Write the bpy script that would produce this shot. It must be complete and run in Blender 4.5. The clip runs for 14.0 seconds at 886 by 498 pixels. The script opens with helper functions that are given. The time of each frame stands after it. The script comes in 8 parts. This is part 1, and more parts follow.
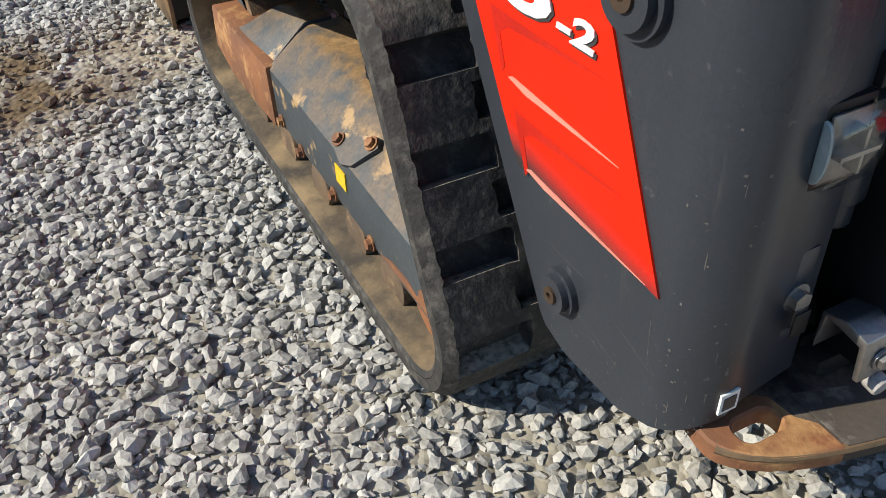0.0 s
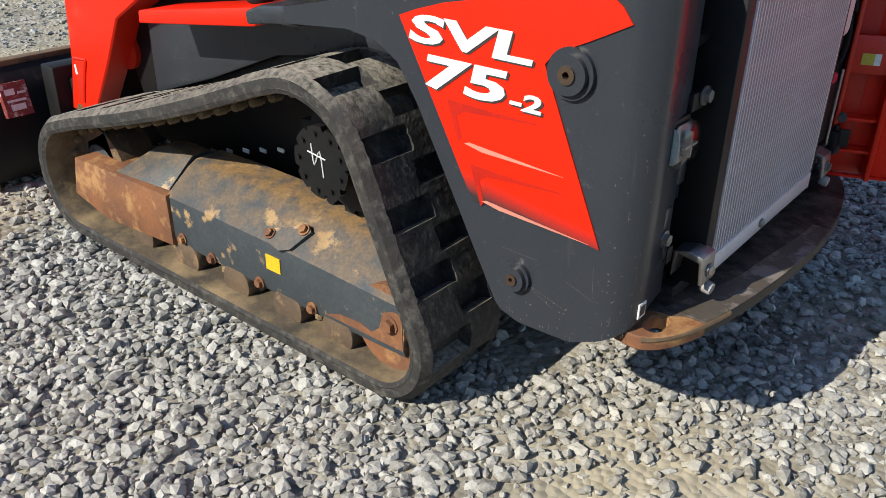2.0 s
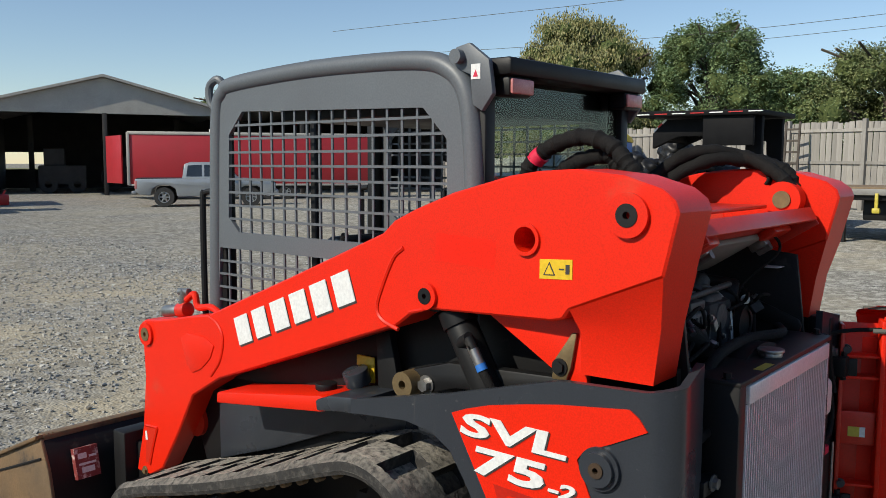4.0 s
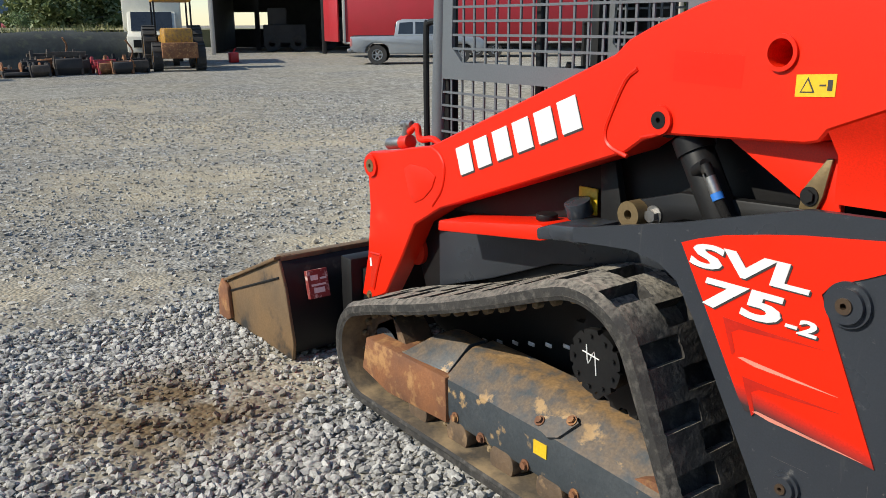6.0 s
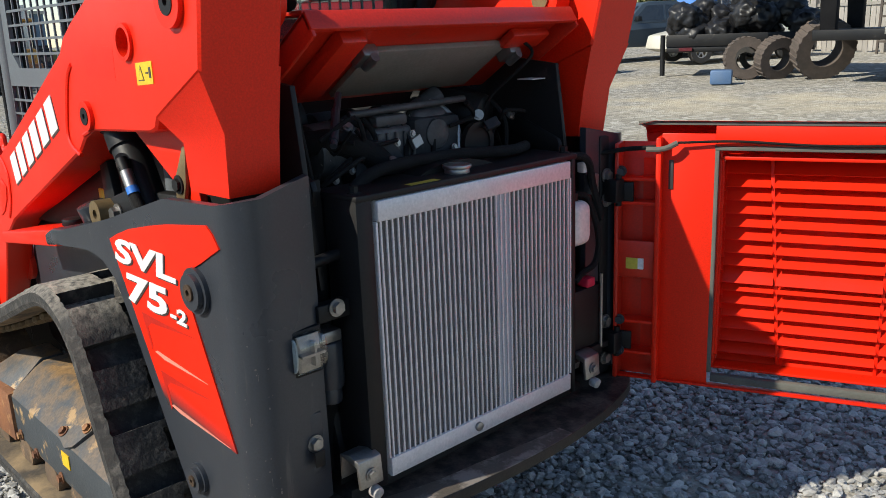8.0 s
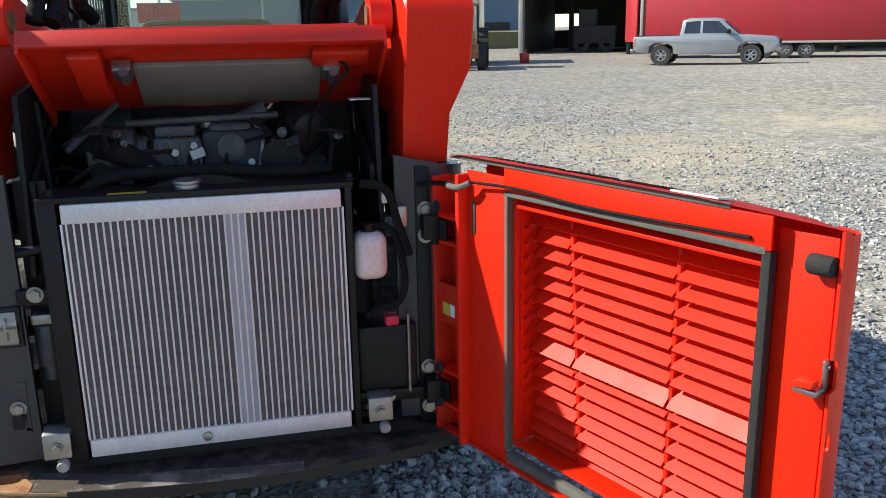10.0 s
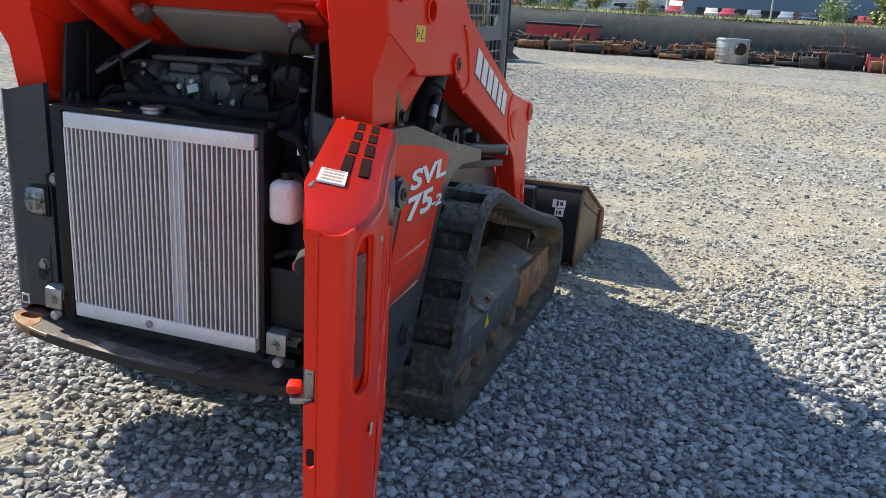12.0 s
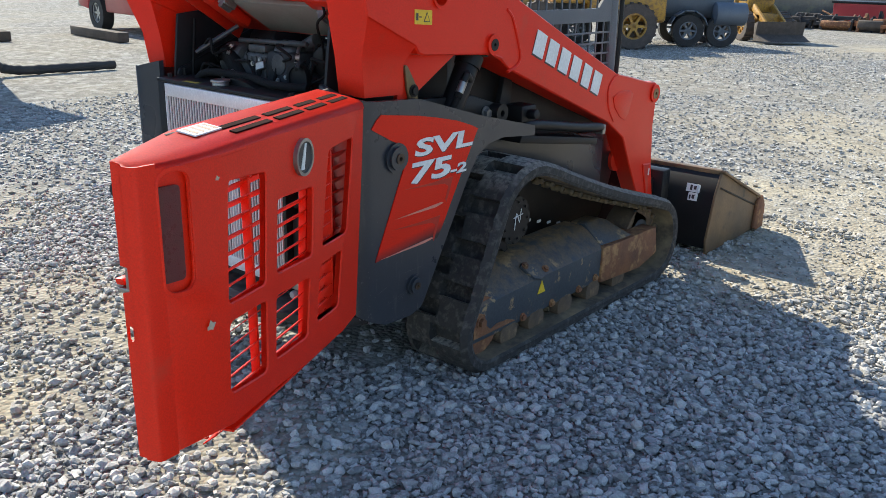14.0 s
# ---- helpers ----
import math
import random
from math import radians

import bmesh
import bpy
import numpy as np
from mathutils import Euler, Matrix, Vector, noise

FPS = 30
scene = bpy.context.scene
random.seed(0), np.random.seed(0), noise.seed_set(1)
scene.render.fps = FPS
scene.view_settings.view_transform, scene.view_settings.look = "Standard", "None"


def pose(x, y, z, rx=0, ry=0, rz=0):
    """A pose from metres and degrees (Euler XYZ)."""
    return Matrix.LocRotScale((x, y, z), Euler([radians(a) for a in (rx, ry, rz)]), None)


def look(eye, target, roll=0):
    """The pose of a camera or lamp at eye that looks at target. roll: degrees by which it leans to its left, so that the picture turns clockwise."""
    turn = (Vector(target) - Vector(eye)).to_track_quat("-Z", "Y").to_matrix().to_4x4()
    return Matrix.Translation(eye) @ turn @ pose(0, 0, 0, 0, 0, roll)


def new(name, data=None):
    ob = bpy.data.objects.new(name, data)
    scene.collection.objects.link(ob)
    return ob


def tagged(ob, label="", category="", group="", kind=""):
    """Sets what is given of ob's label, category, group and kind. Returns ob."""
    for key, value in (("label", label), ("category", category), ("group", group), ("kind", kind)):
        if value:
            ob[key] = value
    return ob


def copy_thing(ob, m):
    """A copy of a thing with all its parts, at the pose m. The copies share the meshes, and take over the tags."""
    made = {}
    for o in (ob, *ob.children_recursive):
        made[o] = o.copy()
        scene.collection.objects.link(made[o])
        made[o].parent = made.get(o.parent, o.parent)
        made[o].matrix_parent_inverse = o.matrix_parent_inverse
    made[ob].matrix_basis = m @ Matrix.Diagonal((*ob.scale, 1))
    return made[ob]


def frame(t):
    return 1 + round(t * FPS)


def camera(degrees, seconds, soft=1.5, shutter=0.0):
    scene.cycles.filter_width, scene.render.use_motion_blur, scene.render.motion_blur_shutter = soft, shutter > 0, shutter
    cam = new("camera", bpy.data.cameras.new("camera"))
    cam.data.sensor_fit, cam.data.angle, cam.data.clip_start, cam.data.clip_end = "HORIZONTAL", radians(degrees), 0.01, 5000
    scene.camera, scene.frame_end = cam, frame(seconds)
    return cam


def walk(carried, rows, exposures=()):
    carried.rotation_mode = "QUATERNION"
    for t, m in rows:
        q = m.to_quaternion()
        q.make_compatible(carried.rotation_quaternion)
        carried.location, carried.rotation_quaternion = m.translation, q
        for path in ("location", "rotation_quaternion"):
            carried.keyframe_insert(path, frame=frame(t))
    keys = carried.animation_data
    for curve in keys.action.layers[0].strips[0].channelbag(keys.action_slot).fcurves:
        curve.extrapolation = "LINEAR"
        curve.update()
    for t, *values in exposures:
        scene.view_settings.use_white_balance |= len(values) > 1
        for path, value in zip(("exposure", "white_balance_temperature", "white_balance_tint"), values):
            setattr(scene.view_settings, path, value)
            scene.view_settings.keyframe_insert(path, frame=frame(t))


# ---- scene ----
cam = camera(55.5, 14.0, soft=0.8)
PATH = [
    (0, (0.661, -1.304, 1.329), (-0.762, -0.615, 0.103), -2.6),
    (0.5, (0.501, -1.516, 1.325), (-0.851, -0.645, 0.136), -2.7),
    (1, (0.485, -1.732, 1.363), (-0.748, -0.642, 0.228), -2.5),
    (1.5, (0.619, -2.011, 1.408), (-0.508, -0.731, 0.364), -0.7),
    (2, (0.808, -2.185, 1.442), (-0.305, -0.799, 0.525), 1.0),
    (2.5, (0.934, -2.314, 1.535), (-0.208, -0.833, 0.825), 0.9),
    (3, (0.972, -2.404, 1.629), (-0.176, -0.833, 1.167), -0.0),
    (3.5, (0.977, -2.45, 1.702), (-0.191, -0.849, 1.428), -0.4),
    (4, (0.935, -2.499, 1.72), (-0.337, -0.969, 1.521), 0.2),
    (4.2, (0.915, -2.519, 1.715), (-0.425, -1.046, 1.52), 0.6),
    (6.3, (0.865, -2.523, 1.568), (-0.684, -1.388, 1.011), -0.8),
    (6.5, (0.956, -2.467, 1.548), (-0.554, -1.291, 0.969), -1.3),
    (7, (1.24, -2.215, 1.516), (-0.179, -0.936, 0.924), -2.0),
    (7.5, (1.419, -1.93, 1.49), (0.059, -0.574, 0.932), -2.2),
    (8, (1.673, -1.541, 1.525), (0.253, -0.224, 1.025), -2.3),
    (8.5, (1.952, -1.212, 1.543), (0.393, -0.053, 1.067), -1.4),
    (9, (2.083, -0.736, 1.523), (0.417, 0.274, 1.069), -0.7),
    (9.2, (2.176, -0.575, 1.567), (0.461, 0.355, 1.123), -0.7),
    (11.3, (2.5, 1.236, 1.553), (0.629, 0.855, 0.957), 1.4),
    (11.5, (2.45, 1.374, 1.536), (0.582, 0.944, 0.964), 3.1),
    (12, (2.325, 1.686, 1.568), (0.512, 1.061, 0.999), 3.3),
    (12.5, (2.278, 2.012, 1.585), (0.653, 1.022, 0.97), 1.5),
    (13, (2.095, 2.255, 1.581), (0.604, 1.071, 0.97), -0.2),
    (13.5, (2.026, 2.543, 1.583), (0.618, 1.269, 0.954), -0.4),
    (14, (2.106, 2.734, 1.619), (0.648, 1.518, 0.99), 1.4),
]
walk(cam, [(t, look(eye, target, roll)) for t, eye, target, roll in PATH],
     [(0, 0.55), (2, 0.45), (3, 0.05), (4.2, 0.0), (6.3, 0.33), (7.5, 0.36), (8.5, 0.68), (9.2, 0.9), (11.3, 0.85), (12, 1.06), (14, 1.22)])

# ---- light ----
SUN = Vector((-0.4, -1.3, 1.0)).normalized()
world = bpy.data.worlds.new("sky")
scene.world = world
world.use_nodes = True
wn = world.node_tree
sky = wn.nodes.new("ShaderNodeTexSky")
sky.sky_type = "NISHITA"
sky.sun_disc = False
sky.sun_elevation = math.asin(SUN.z)
sky.sun_rotation = math.atan2(SUN.x, SUN.y)
sky.air_density, sky.dust_density, sky.ozone_density = 1.0, 0.05, 2.6
wn.nodes["Background"].inputs["Strength"].default_value = 0.118
wn.links.new(sky.outputs[0], wn.nodes["Background"].inputs["Color"])
sun_data = bpy.data.lights.new("sun", "SUN")
sun_data.energy, sun_data.angle, sun_data.color = 4.6, radians(0.53), (1.0, 0.94, 0.80)
sun = new("sun", sun_data)
sun.matrix_basis = look(SUN * 40, (0, 0, 0))


# ---- materials ----
def mat(name, c1, c2=None, scale=6.0, rough=0.5, metal=0.0, bump=0.15, fine=90.0, wear=None, wear_at=0.62,
        wear_scale=9.0, coat=0.0, spec=0.5, spread=0.0, stretch=None, soft=0.06, rough_var=0.12, dust=None, streak=None):
    """A surface with a broad tone change, fine grain with relief and, if given, worn or dirty patches."""
    m = bpy.data.materials.new(name)
    m.use_nodes = True
    nt = m.node_tree
    N, L = nt.nodes, nt.links
    p = N["Principled BSDF"]
    tc = N.new("ShaderNodeTexCoord")
    vec = tc.outputs["Object"]
    if stretch:
        mp = N.new("ShaderNodeMapping")
        mp.inputs["Scale"].default_value = stretch
        L.new(vec, mp.inputs["Vector"])
        vec = mp.outputs["Vector"]

    def noise_node(s, detail=5.0, r=0.55):
        n = N.new("ShaderNodeTexNoise")
        n.inputs["Scale"].default_value, n.inputs["Detail"].default_value, n.inputs["Roughness"].default_value = s, detail, r
        L.new(vec, n.inputs["Vector"])
        return n

    def mix(fac, a, b, kind="MIX"):
        x = N.new("ShaderNodeMix")
        x.data_type, x.blend_type = "RGBA", kind
        for sock, v in ((x.inputs["Factor"], fac), (x.inputs[6], a), (x.inputs[7], b)):
            if hasattr(v, "links"):
                L.new(v, sock)
            else:
                sock.default_value = v if isinstance(v, float) else (*v, 1.0)
        return x.outputs[2]

    def ramp(sock, lo, hi):
        x = N.new("ShaderNodeMapRange")
        x.inputs["From Min"].default_value, x.inputs["From Max"].default_value = lo, hi
        L.new(sock, x.inputs["Value"])
        return x.outputs["Result"]

    broad, grain = noise_node(scale), noise_node(fine, 3.0)
    c2 = c2 or tuple(v * 0.72 for v in c1)
    col = mix(ramp(broad.outputs["Fac"], 0.35, 0.68), c1, c2)
    col = mix(ramp(grain.outputs["Fac"], 0.3, 0.75), col, mix(0.5, col, tuple(v * 0.55 for v in c1)))
    if spread:
        info = N.new("ShaderNodeObjectInfo")
        col = mix(ramp(info.outputs["Random"], 0.0, 1.0), col, mix(spread, col, tuple(v * 0.3 for v in c1)))
    if wear:
        w = noise_node(wear_scale, 8.0, 0.62)
        f = ramp(w.outputs["Fac"], wear_at - soft, wear_at + soft)
        col = mix(f, col, wear)
    if streak:
        # upright scuffs and runs of dried dirt
        colour, at, across = streak
        mp2 = N.new("ShaderNodeMapping")
        mp2.inputs["Scale"].default_value = (across, across, across * 0.10)
        L.new(tc.outputs["Object"], mp2.inputs["Vector"])
        sn, sm = noise_node(1.0, 7.0, 0.62), noise_node(2.2, 4.0)
        L.new(mp2.outputs["Vector"], sn.inputs["Vector"])
        mul2 = N.new("ShaderNodeMath")
        mul2.operation = "MULTIPLY"
        L.new(ramp(sn.outputs["Fac"], at, at + 0.14), mul2.inputs[0])
        L.new(ramp(sm.outputs["Fac"], 0.42, 0.62), mul2.inputs[1])
        col = mix(mul2.outputs[0], col, colour)
    if dust:
        # dirt that has settled on faces turned upwards
        colour, lo, hi, most = dust
        geo, sp = N.new("ShaderNodeNewGeometry"), N.new("ShaderNodeSeparateXYZ")
        L.new(geo.outputs["Normal"], sp.inputs[0])
        d = noise_node(wear_scale * 1.7, 6.0, 0.6)
        mul = N.new("ShaderNodeMath")
        mul.operation = "MULTIPLY"
        L.new(ramp(sp.outputs["Z"], lo, hi), mul.inputs[0])
        L.new(ramp(d.outputs["Fac"], 0.62 - most * 0.4, 0.72 - most * 0.22), mul.inputs[1])
        col = mix(mul.outputs[0], col, mix(ramp(grain.outputs["Fac"], 0.3, 0.7), colour, tuple(v * 0.62 for v in colour)))
    L.new(col, p.inputs["Base Color"])
    rr = N.new("ShaderNodeMapRange")
    rr.inputs["To Min"].default_value, rr.inputs["To Max"].default_value = max(0.03, rough - rough_var), min(1.0, rough + rough_var)
    L.new(broad.outputs["Fac"], rr.inputs["Value"])
    L.new(rr.outputs["Result"], p.inputs["Roughness"])
    p.inputs["Metallic"].default_value = metal
    p.inputs["Specular IOR Level"].default_value = spec
    p.inputs["Coat Weight"].default_value = coat
    p.inputs["Coat Roughness"].default_value = 0.12
    if bump:
        b = N.new("ShaderNodeBump")
        b.inputs["Strength"].default_value, b.inputs["Distance"].default_value = bump, 0.004
        L.new(grain.outputs["Fac"], b.inputs["Height"])
        L.new(b.outputs["Normal"], p.inputs["Normal"])
    return m


RED = mat("red_paint", (0.82, 0.0205, 0.0032), (0.77, 0.018, 0.003), 2.5, 0.42, bump=0.02, fine=220, coat=0.04, spec=0.28,
          wear=(0.6, 0.045, 0.02), wear_at=0.70, wear_scale=5)
# a darker red than RED, for the hood, cross tube, bore and hinge channel
RED_DEEP = mat("red_paint_deep", (0.66, 0.025, 0.007), (0.58, 0.021, 0.006), 4, 0.42, bump=0.04, fine=160, coat=0.1,
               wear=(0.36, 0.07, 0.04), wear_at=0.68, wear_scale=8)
PANEL = mat("charcoal_paint", (0.036, 0.041, 0.050), (0.029, 0.033, 0.041), 3, 0.30, bump=0.05, fine=180,
            wear=(0.10, 0.10, 0.10), wear_at=0.70, wear_scale=38, soft=0.05, streak=((0.075, 0.074, 0.072), 0.60, 30.0))
BLACK = mat("black_paint", (0.008, 0.008, 0.009), (0.013, 0.0125, 0.012), 5, 0.5, bump=0.06, fine=140, spec=0.28,
            wear=(0.05, 0.043, 0.036), wear_at=0.69, wear_scale=8)
CAB = mat("slate_paint", (0.120, 0.134, 0.148), (0.104, 0.115, 0.128), 3, 0.5, bump=0.04, fine=160)
RUBBER = mat("track_rubber", (0.022, 0.021, 0.020), (0.042, 0.038, 0.034), 14, 0.78, bump=1.0, fine=55,
             wear=(0.088, 0.080, 0.070), wear_at=0.59, wear_scale=30, soft=0.09, dust=((0.36, 0.325, 0.265), 0.62, 0.96, 0.75))
RUBBER_IN = mat("track_rubber_muddy", (0.055, 0.045, 0.034), (0.17, 0.125, 0.075), 5, 0.88, bump=0.4, fine=60,
                wear=(0.26, 0.185, 0.10), wear_at=0.55, wear_scale=7, soft=0.12)
FRAME = mat("undercarriage_paint", (0.045, 0.055, 0.064), (0.068, 0.078, 0.086), 4, 0.55, bump=0.25, fine=90,
            wear=(0.40, 0.26, 0.125), wear_at=0.615, wear_scale=9, soft=0.03, dust=((0.27, 0.165, 0.075), 0.66, 0.97, 0.74))
RUST = mat("rusty_steel", (0.26, 0.105, 0.042), (0.13, 0.06, 0.035), 7, 0.8, bump=0.5, fine=80,
           wear=(0.36, 0.19, 0.075), wear_at=0.58, wear_scale=12)
ROLLER = mat("muddy_roller", (0.15, 0.098, 0.058), (0.07, 0.05, 0.035), 9, 0.75, bump=0.5, fine=80, wear=(0.25, 0.16, 0.085), wear_at=0.6, wear_scale=14)
MUD = mat("dried_mud", (0.29, 0.18, 0.085), (0.21, 0.125, 0.058), 8, 0.95, bump=0.7, fine=60)
BUCKET = mat("worn_bucket_steel", (0.24, 0.150, 0.075), (0.14, 0.098, 0.06), 4, 0.55, metal=0.25, bump=0.3, fine=70,
             wear=(0.04, 0.038, 0.036), wear_at=0.6, wear_scale=3.5, soft=0.05)
STEEL = mat("bare_steel", (0.40, 0.39, 0.375), (0.28, 0.27, 0.26), 12, 0.42, metal=0.9, bump=0.1, fine=120)
BRASS = mat("greased_bronze", (0.27, 0.19, 0.09), (0.17, 0.12, 0.06), 15, 0.5, metal=0.5, bump=0.2, fine=120)
ALU = mat("aluminium", (0.78, 0.74, 0.74), (0.70, 0.66, 0.66), 10, 0.42, metal=0.2, bump=0.05, fine=150)
CORE = mat("radiator_core", (0.17, 0.153, 0.15), (0.12, 0.108, 0.106), 14, 0.7, metal=0.1, spec=0.2, bump=0.6, fine=400, stretch=(1, 1, 3))
SEAL = mat("grey_foam_seal", (0.13, 0.13, 0.112), (0.095, 0.095, 0.083), 9, 0.95, bump=0.4, fine=160)
SEAL_BLACK = mat("black_foam_seal", (0.02, 0.02, 0.02), None, 9, 0.95, bump=0.4, fine=160)
HOSE = mat("black_hose_cloth", (0.010, 0.0095, 0.0095), (0.018, 0.017, 0.0165), 20, 0.8, spec=0.15, bump=0.7, fine=220)
WHITE = mat("white_vinyl", (0.82, 0.82, 0.80), (0.76, 0.76, 0.74), 12, 0.4, bump=0.0)
WHITE_PLASTIC = mat("milky_plastic", (0.82, 0.72, 0.68), (0.74, 0.64, 0.6), 8, 0.35, bump=0.02)
SCUFFED_WHITE = mat("scuffed_white_rubber", (0.46, 0.44, 0.42), (0.25, 0.23, 0.22), 40, 0.6, bump=0.2)
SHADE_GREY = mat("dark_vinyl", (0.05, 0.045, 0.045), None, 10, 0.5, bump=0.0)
YELLOW = mat("yellow_vinyl", (0.80, 0.52, 0.02), (0.72, 0.45, 0.02), 14, 0.45, bump=0.02,
             wear=(0.5, 0.35, 0.08), wear_at=0.68, wear_scale=30)
PALE_YELLOW = mat("pale_yellow_vinyl", (0.62, 0.50, 0.06), None, 14, 0.5, bump=0.0)
MAROON = mat("maroon_label", (0.28, 0.05, 0.045), (0.22, 0.04, 0.04), 20, 0.5, bump=0.02, wear=(0.6, 0.5, 0.46), wear_at=0.6, wear_scale=30)
REFLECTOR = mat("dark_red_reflector", (0.11, 0.012, 0.016), (0.085, 0.01, 0.013), 30, 0.3, bump=0.3, fine=300)
FOIL = mat("grey_foil_insulation", (0.26, 0.25, 0.23), (0.21, 0.20, 0.185), 6, 0.6, metal=0.2, bump=0.3, fine=120)
ENGINE = mat("cast_engine_grey", (0.060, 0.062, 0.066), (0.028, 0.028, 0.030), 9, 0.65, metal=0.2, spec=0.2, bump=0.4, fine=90,
             wear=(0.03, 0.03, 0.03), wear_at=0.56, wear_scale=12)
BUMPER = mat("scuffed_black_steel", (0.016, 0.015, 0.015), (0.03, 0.027, 0.025), 6, 0.5, bump=0.15, fine=120, spec=0.3, dust=((0.13, 0.105, 0.085), 0.6, 0.95, 0.5))
OVERPAINT = mat("fresh_red_overpaint", (0.86, 0.017, 0.003), (0.82, 0.015, 0.003), 4, 0.4, bump=0.02, fine=200, spec=0.25)
DUSTY_BLUE = mat("dusty_blue_plastic", (0.07, 0.14, 0.27), (0.10, 0.16, 0.26), 6, 0.6, bump=0.05)
PINK_TAPE = mat("red_tape", (0.75, 0.02, 0.07), None, 9, 0.5, bump=0.0)
BLUE = mat("blue_plastic", (0.03, 0.19, 0.62), (0.025, 0.15, 0.52), 4, 0.45, bump=0.03)
LENS_RED = mat("pink_lamp_lens", (0.62, 0.25, 0.24), (0.5, 0.18, 0.17), 40, 0.2, bump=0.3, fine=250)


def pane(name, tint, gloss, rough):
    """Thin flat glazing: clear with a little mirror gloss."""
    m = bpy.data.materials.new(name)
    m.use_nodes = True
    nt = m.node_tree
    nt.nodes.remove(nt.nodes["Principled BSDF"])
    a, b, x = nt.nodes.new("ShaderNodeBsdfTransparent"), nt.nodes.new("ShaderNodeBsdfGlossy"), nt.nodes.new("ShaderNodeMixShader")
    a.inputs["Color"].default_value = (*tint, 1)
    b.inputs["Roughness"].default_value = rough
    x.inputs[0].default_value = gloss
    nt.links.new(a.outputs[0], x.inputs[1])
    nt.links.new(b.outputs[0], x.inputs[2])
    nt.links.new(x.outputs[0], nt.nodes["Material Output"].inputs["Surface"])
    return m


GLASS = pane("cab_glass", (0.78, 0.87, 0.86), 0.04, 0.01)
LENS = pane("clear_lamp_lens", (0.9, 0.9, 0.9), 0.12, 0.06)


# ---- mesh helpers ----
def finish(bm, smooth=35.0):
    me = bpy.data.meshes.new("mesh")
    bmesh.ops.recalc_face_normals(bm, faces=bm.faces[:])
    bm.to_mesh(me)
    bm.free()
    if smooth:
        me.shade_smooth()
        me.set_sharp_from_angle(angle=radians(smooth))
    return me


def part(name, bm, material, parent, label="", smooth=35.0):
    """One mesh under a thing or under a part, in the place where it was built."""
    me = bm if isinstance(bm, bpy.types.Mesh) else finish(bm, smooth)
    if not me.materials:
        me.materials.append(material)
    ob = new(name, me)
    if parent is not None:
        ob.parent = parent
        if parent.type == "EMPTY":
            ob.matrix_parent_inverse = parent.matrix_basis.inverted()
    if label:
        ob["label"] = label
    return ob


def thing(name, label, category, at=(0, 0, 0), group="", kind=""):
    ob = new(name)
    ob.empty_display_size = 0.2
    ob.location = at
    return tagged(ob, label, category, group, kind)


def join(*bms):
    out = bmesh.new()
    for bm in bms:
        me = bpy.data.meshes.new("tmp")
        bm.to_mesh(me)
        bm.free()
        out.from_mesh(me)
        bpy.data.meshes.remove(me)
    return out


def moved(bm, m):
    bmesh.ops.transform(bm, matrix=m, verts=bm.verts[:])
    return bm


def bevelled(bm, b, seg=2, angle=25.0):
    if b > 0:
        es = [e for e in bm.edges if len(e.link_faces) == 2 and e.calc_face_angle(0.0) > radians(angle)]
        bmesh.ops.bevel(bm, geom=es, offset=b, segments=seg, profile=0.5, affect="EDGES", clamp_overlap=True)
    return bm


def box(x0, x1, y0, y1, z0, z1, b=0.0, seg=2):
    bm = bmesh.new()
    bmesh.ops.create_cube(bm, size=1.0, matrix=Matrix.Translation(((x0 + x1) / 2, (y0 + y1) / 2, (z0 + z1) / 2))
                          @ Matrix.Diagonal((abs(x1 - x0), abs(y1 - y0), abs(z1 - z0), 1)))
    return bevelled(bm, b, seg)


def rod(p0, p1, r, seg=16, r2=None, b=0.0):
    p0, p1 = Vector(p0), Vector(p1)
    bm = bmesh.new()
    d = p1 - p0
    m = Matrix.Translation((p0 + p1) / 2) @ d.to_track_quat("Z", "Y").to_matrix().to_4x4()
    bmesh.ops.create_cone(bm, cap_ends=True, segments=seg, radius1=r, radius2=r if r2 is None else r2, depth=d.length, matrix=m)
    if b:
        es = [e for e in bm.edges if len(e.link_faces) == 2 and any(len(f.verts) > 4 for f in e.link_faces)]
        bmesh.ops.bevel(bm, geom=es, offset=b, segments=2, profile=0.5, affect="EDGES")
    return bm


def ring(p0, p1, r_out, r_in, seg=24, b=0.0):
    """A tube with a bore, from p0 to p1."""
    p0, p1 = Vector(p0), Vector(p1)
    q = (p1 - p0).to_track_quat("Z", "Y").to_matrix().to_4x4()
    h = (p1 - p0).length
    bm = bmesh.new()
    loops = []
    for r, z in ((r_out, 0), (r_out, h), (r_in, h), (r_in, 0)):
        loops.append([bm.verts.new((r * math.cos(2 * math.pi * k / seg), r * math.sin(2 * math.pi * k / seg), z)) for k in range(seg)])
    for a in range(4):
        A, B = loops[a], loops[(a + 1) % 4]
        for k in range(seg):
            bm.faces.new((A[k], A[(k + 1) % seg], B[(k + 1) % seg], B[k]))
    if b:
        bevelled(bm, b, 2, 60)
    return moved(bm, Matrix.Translation(p0) @ q)


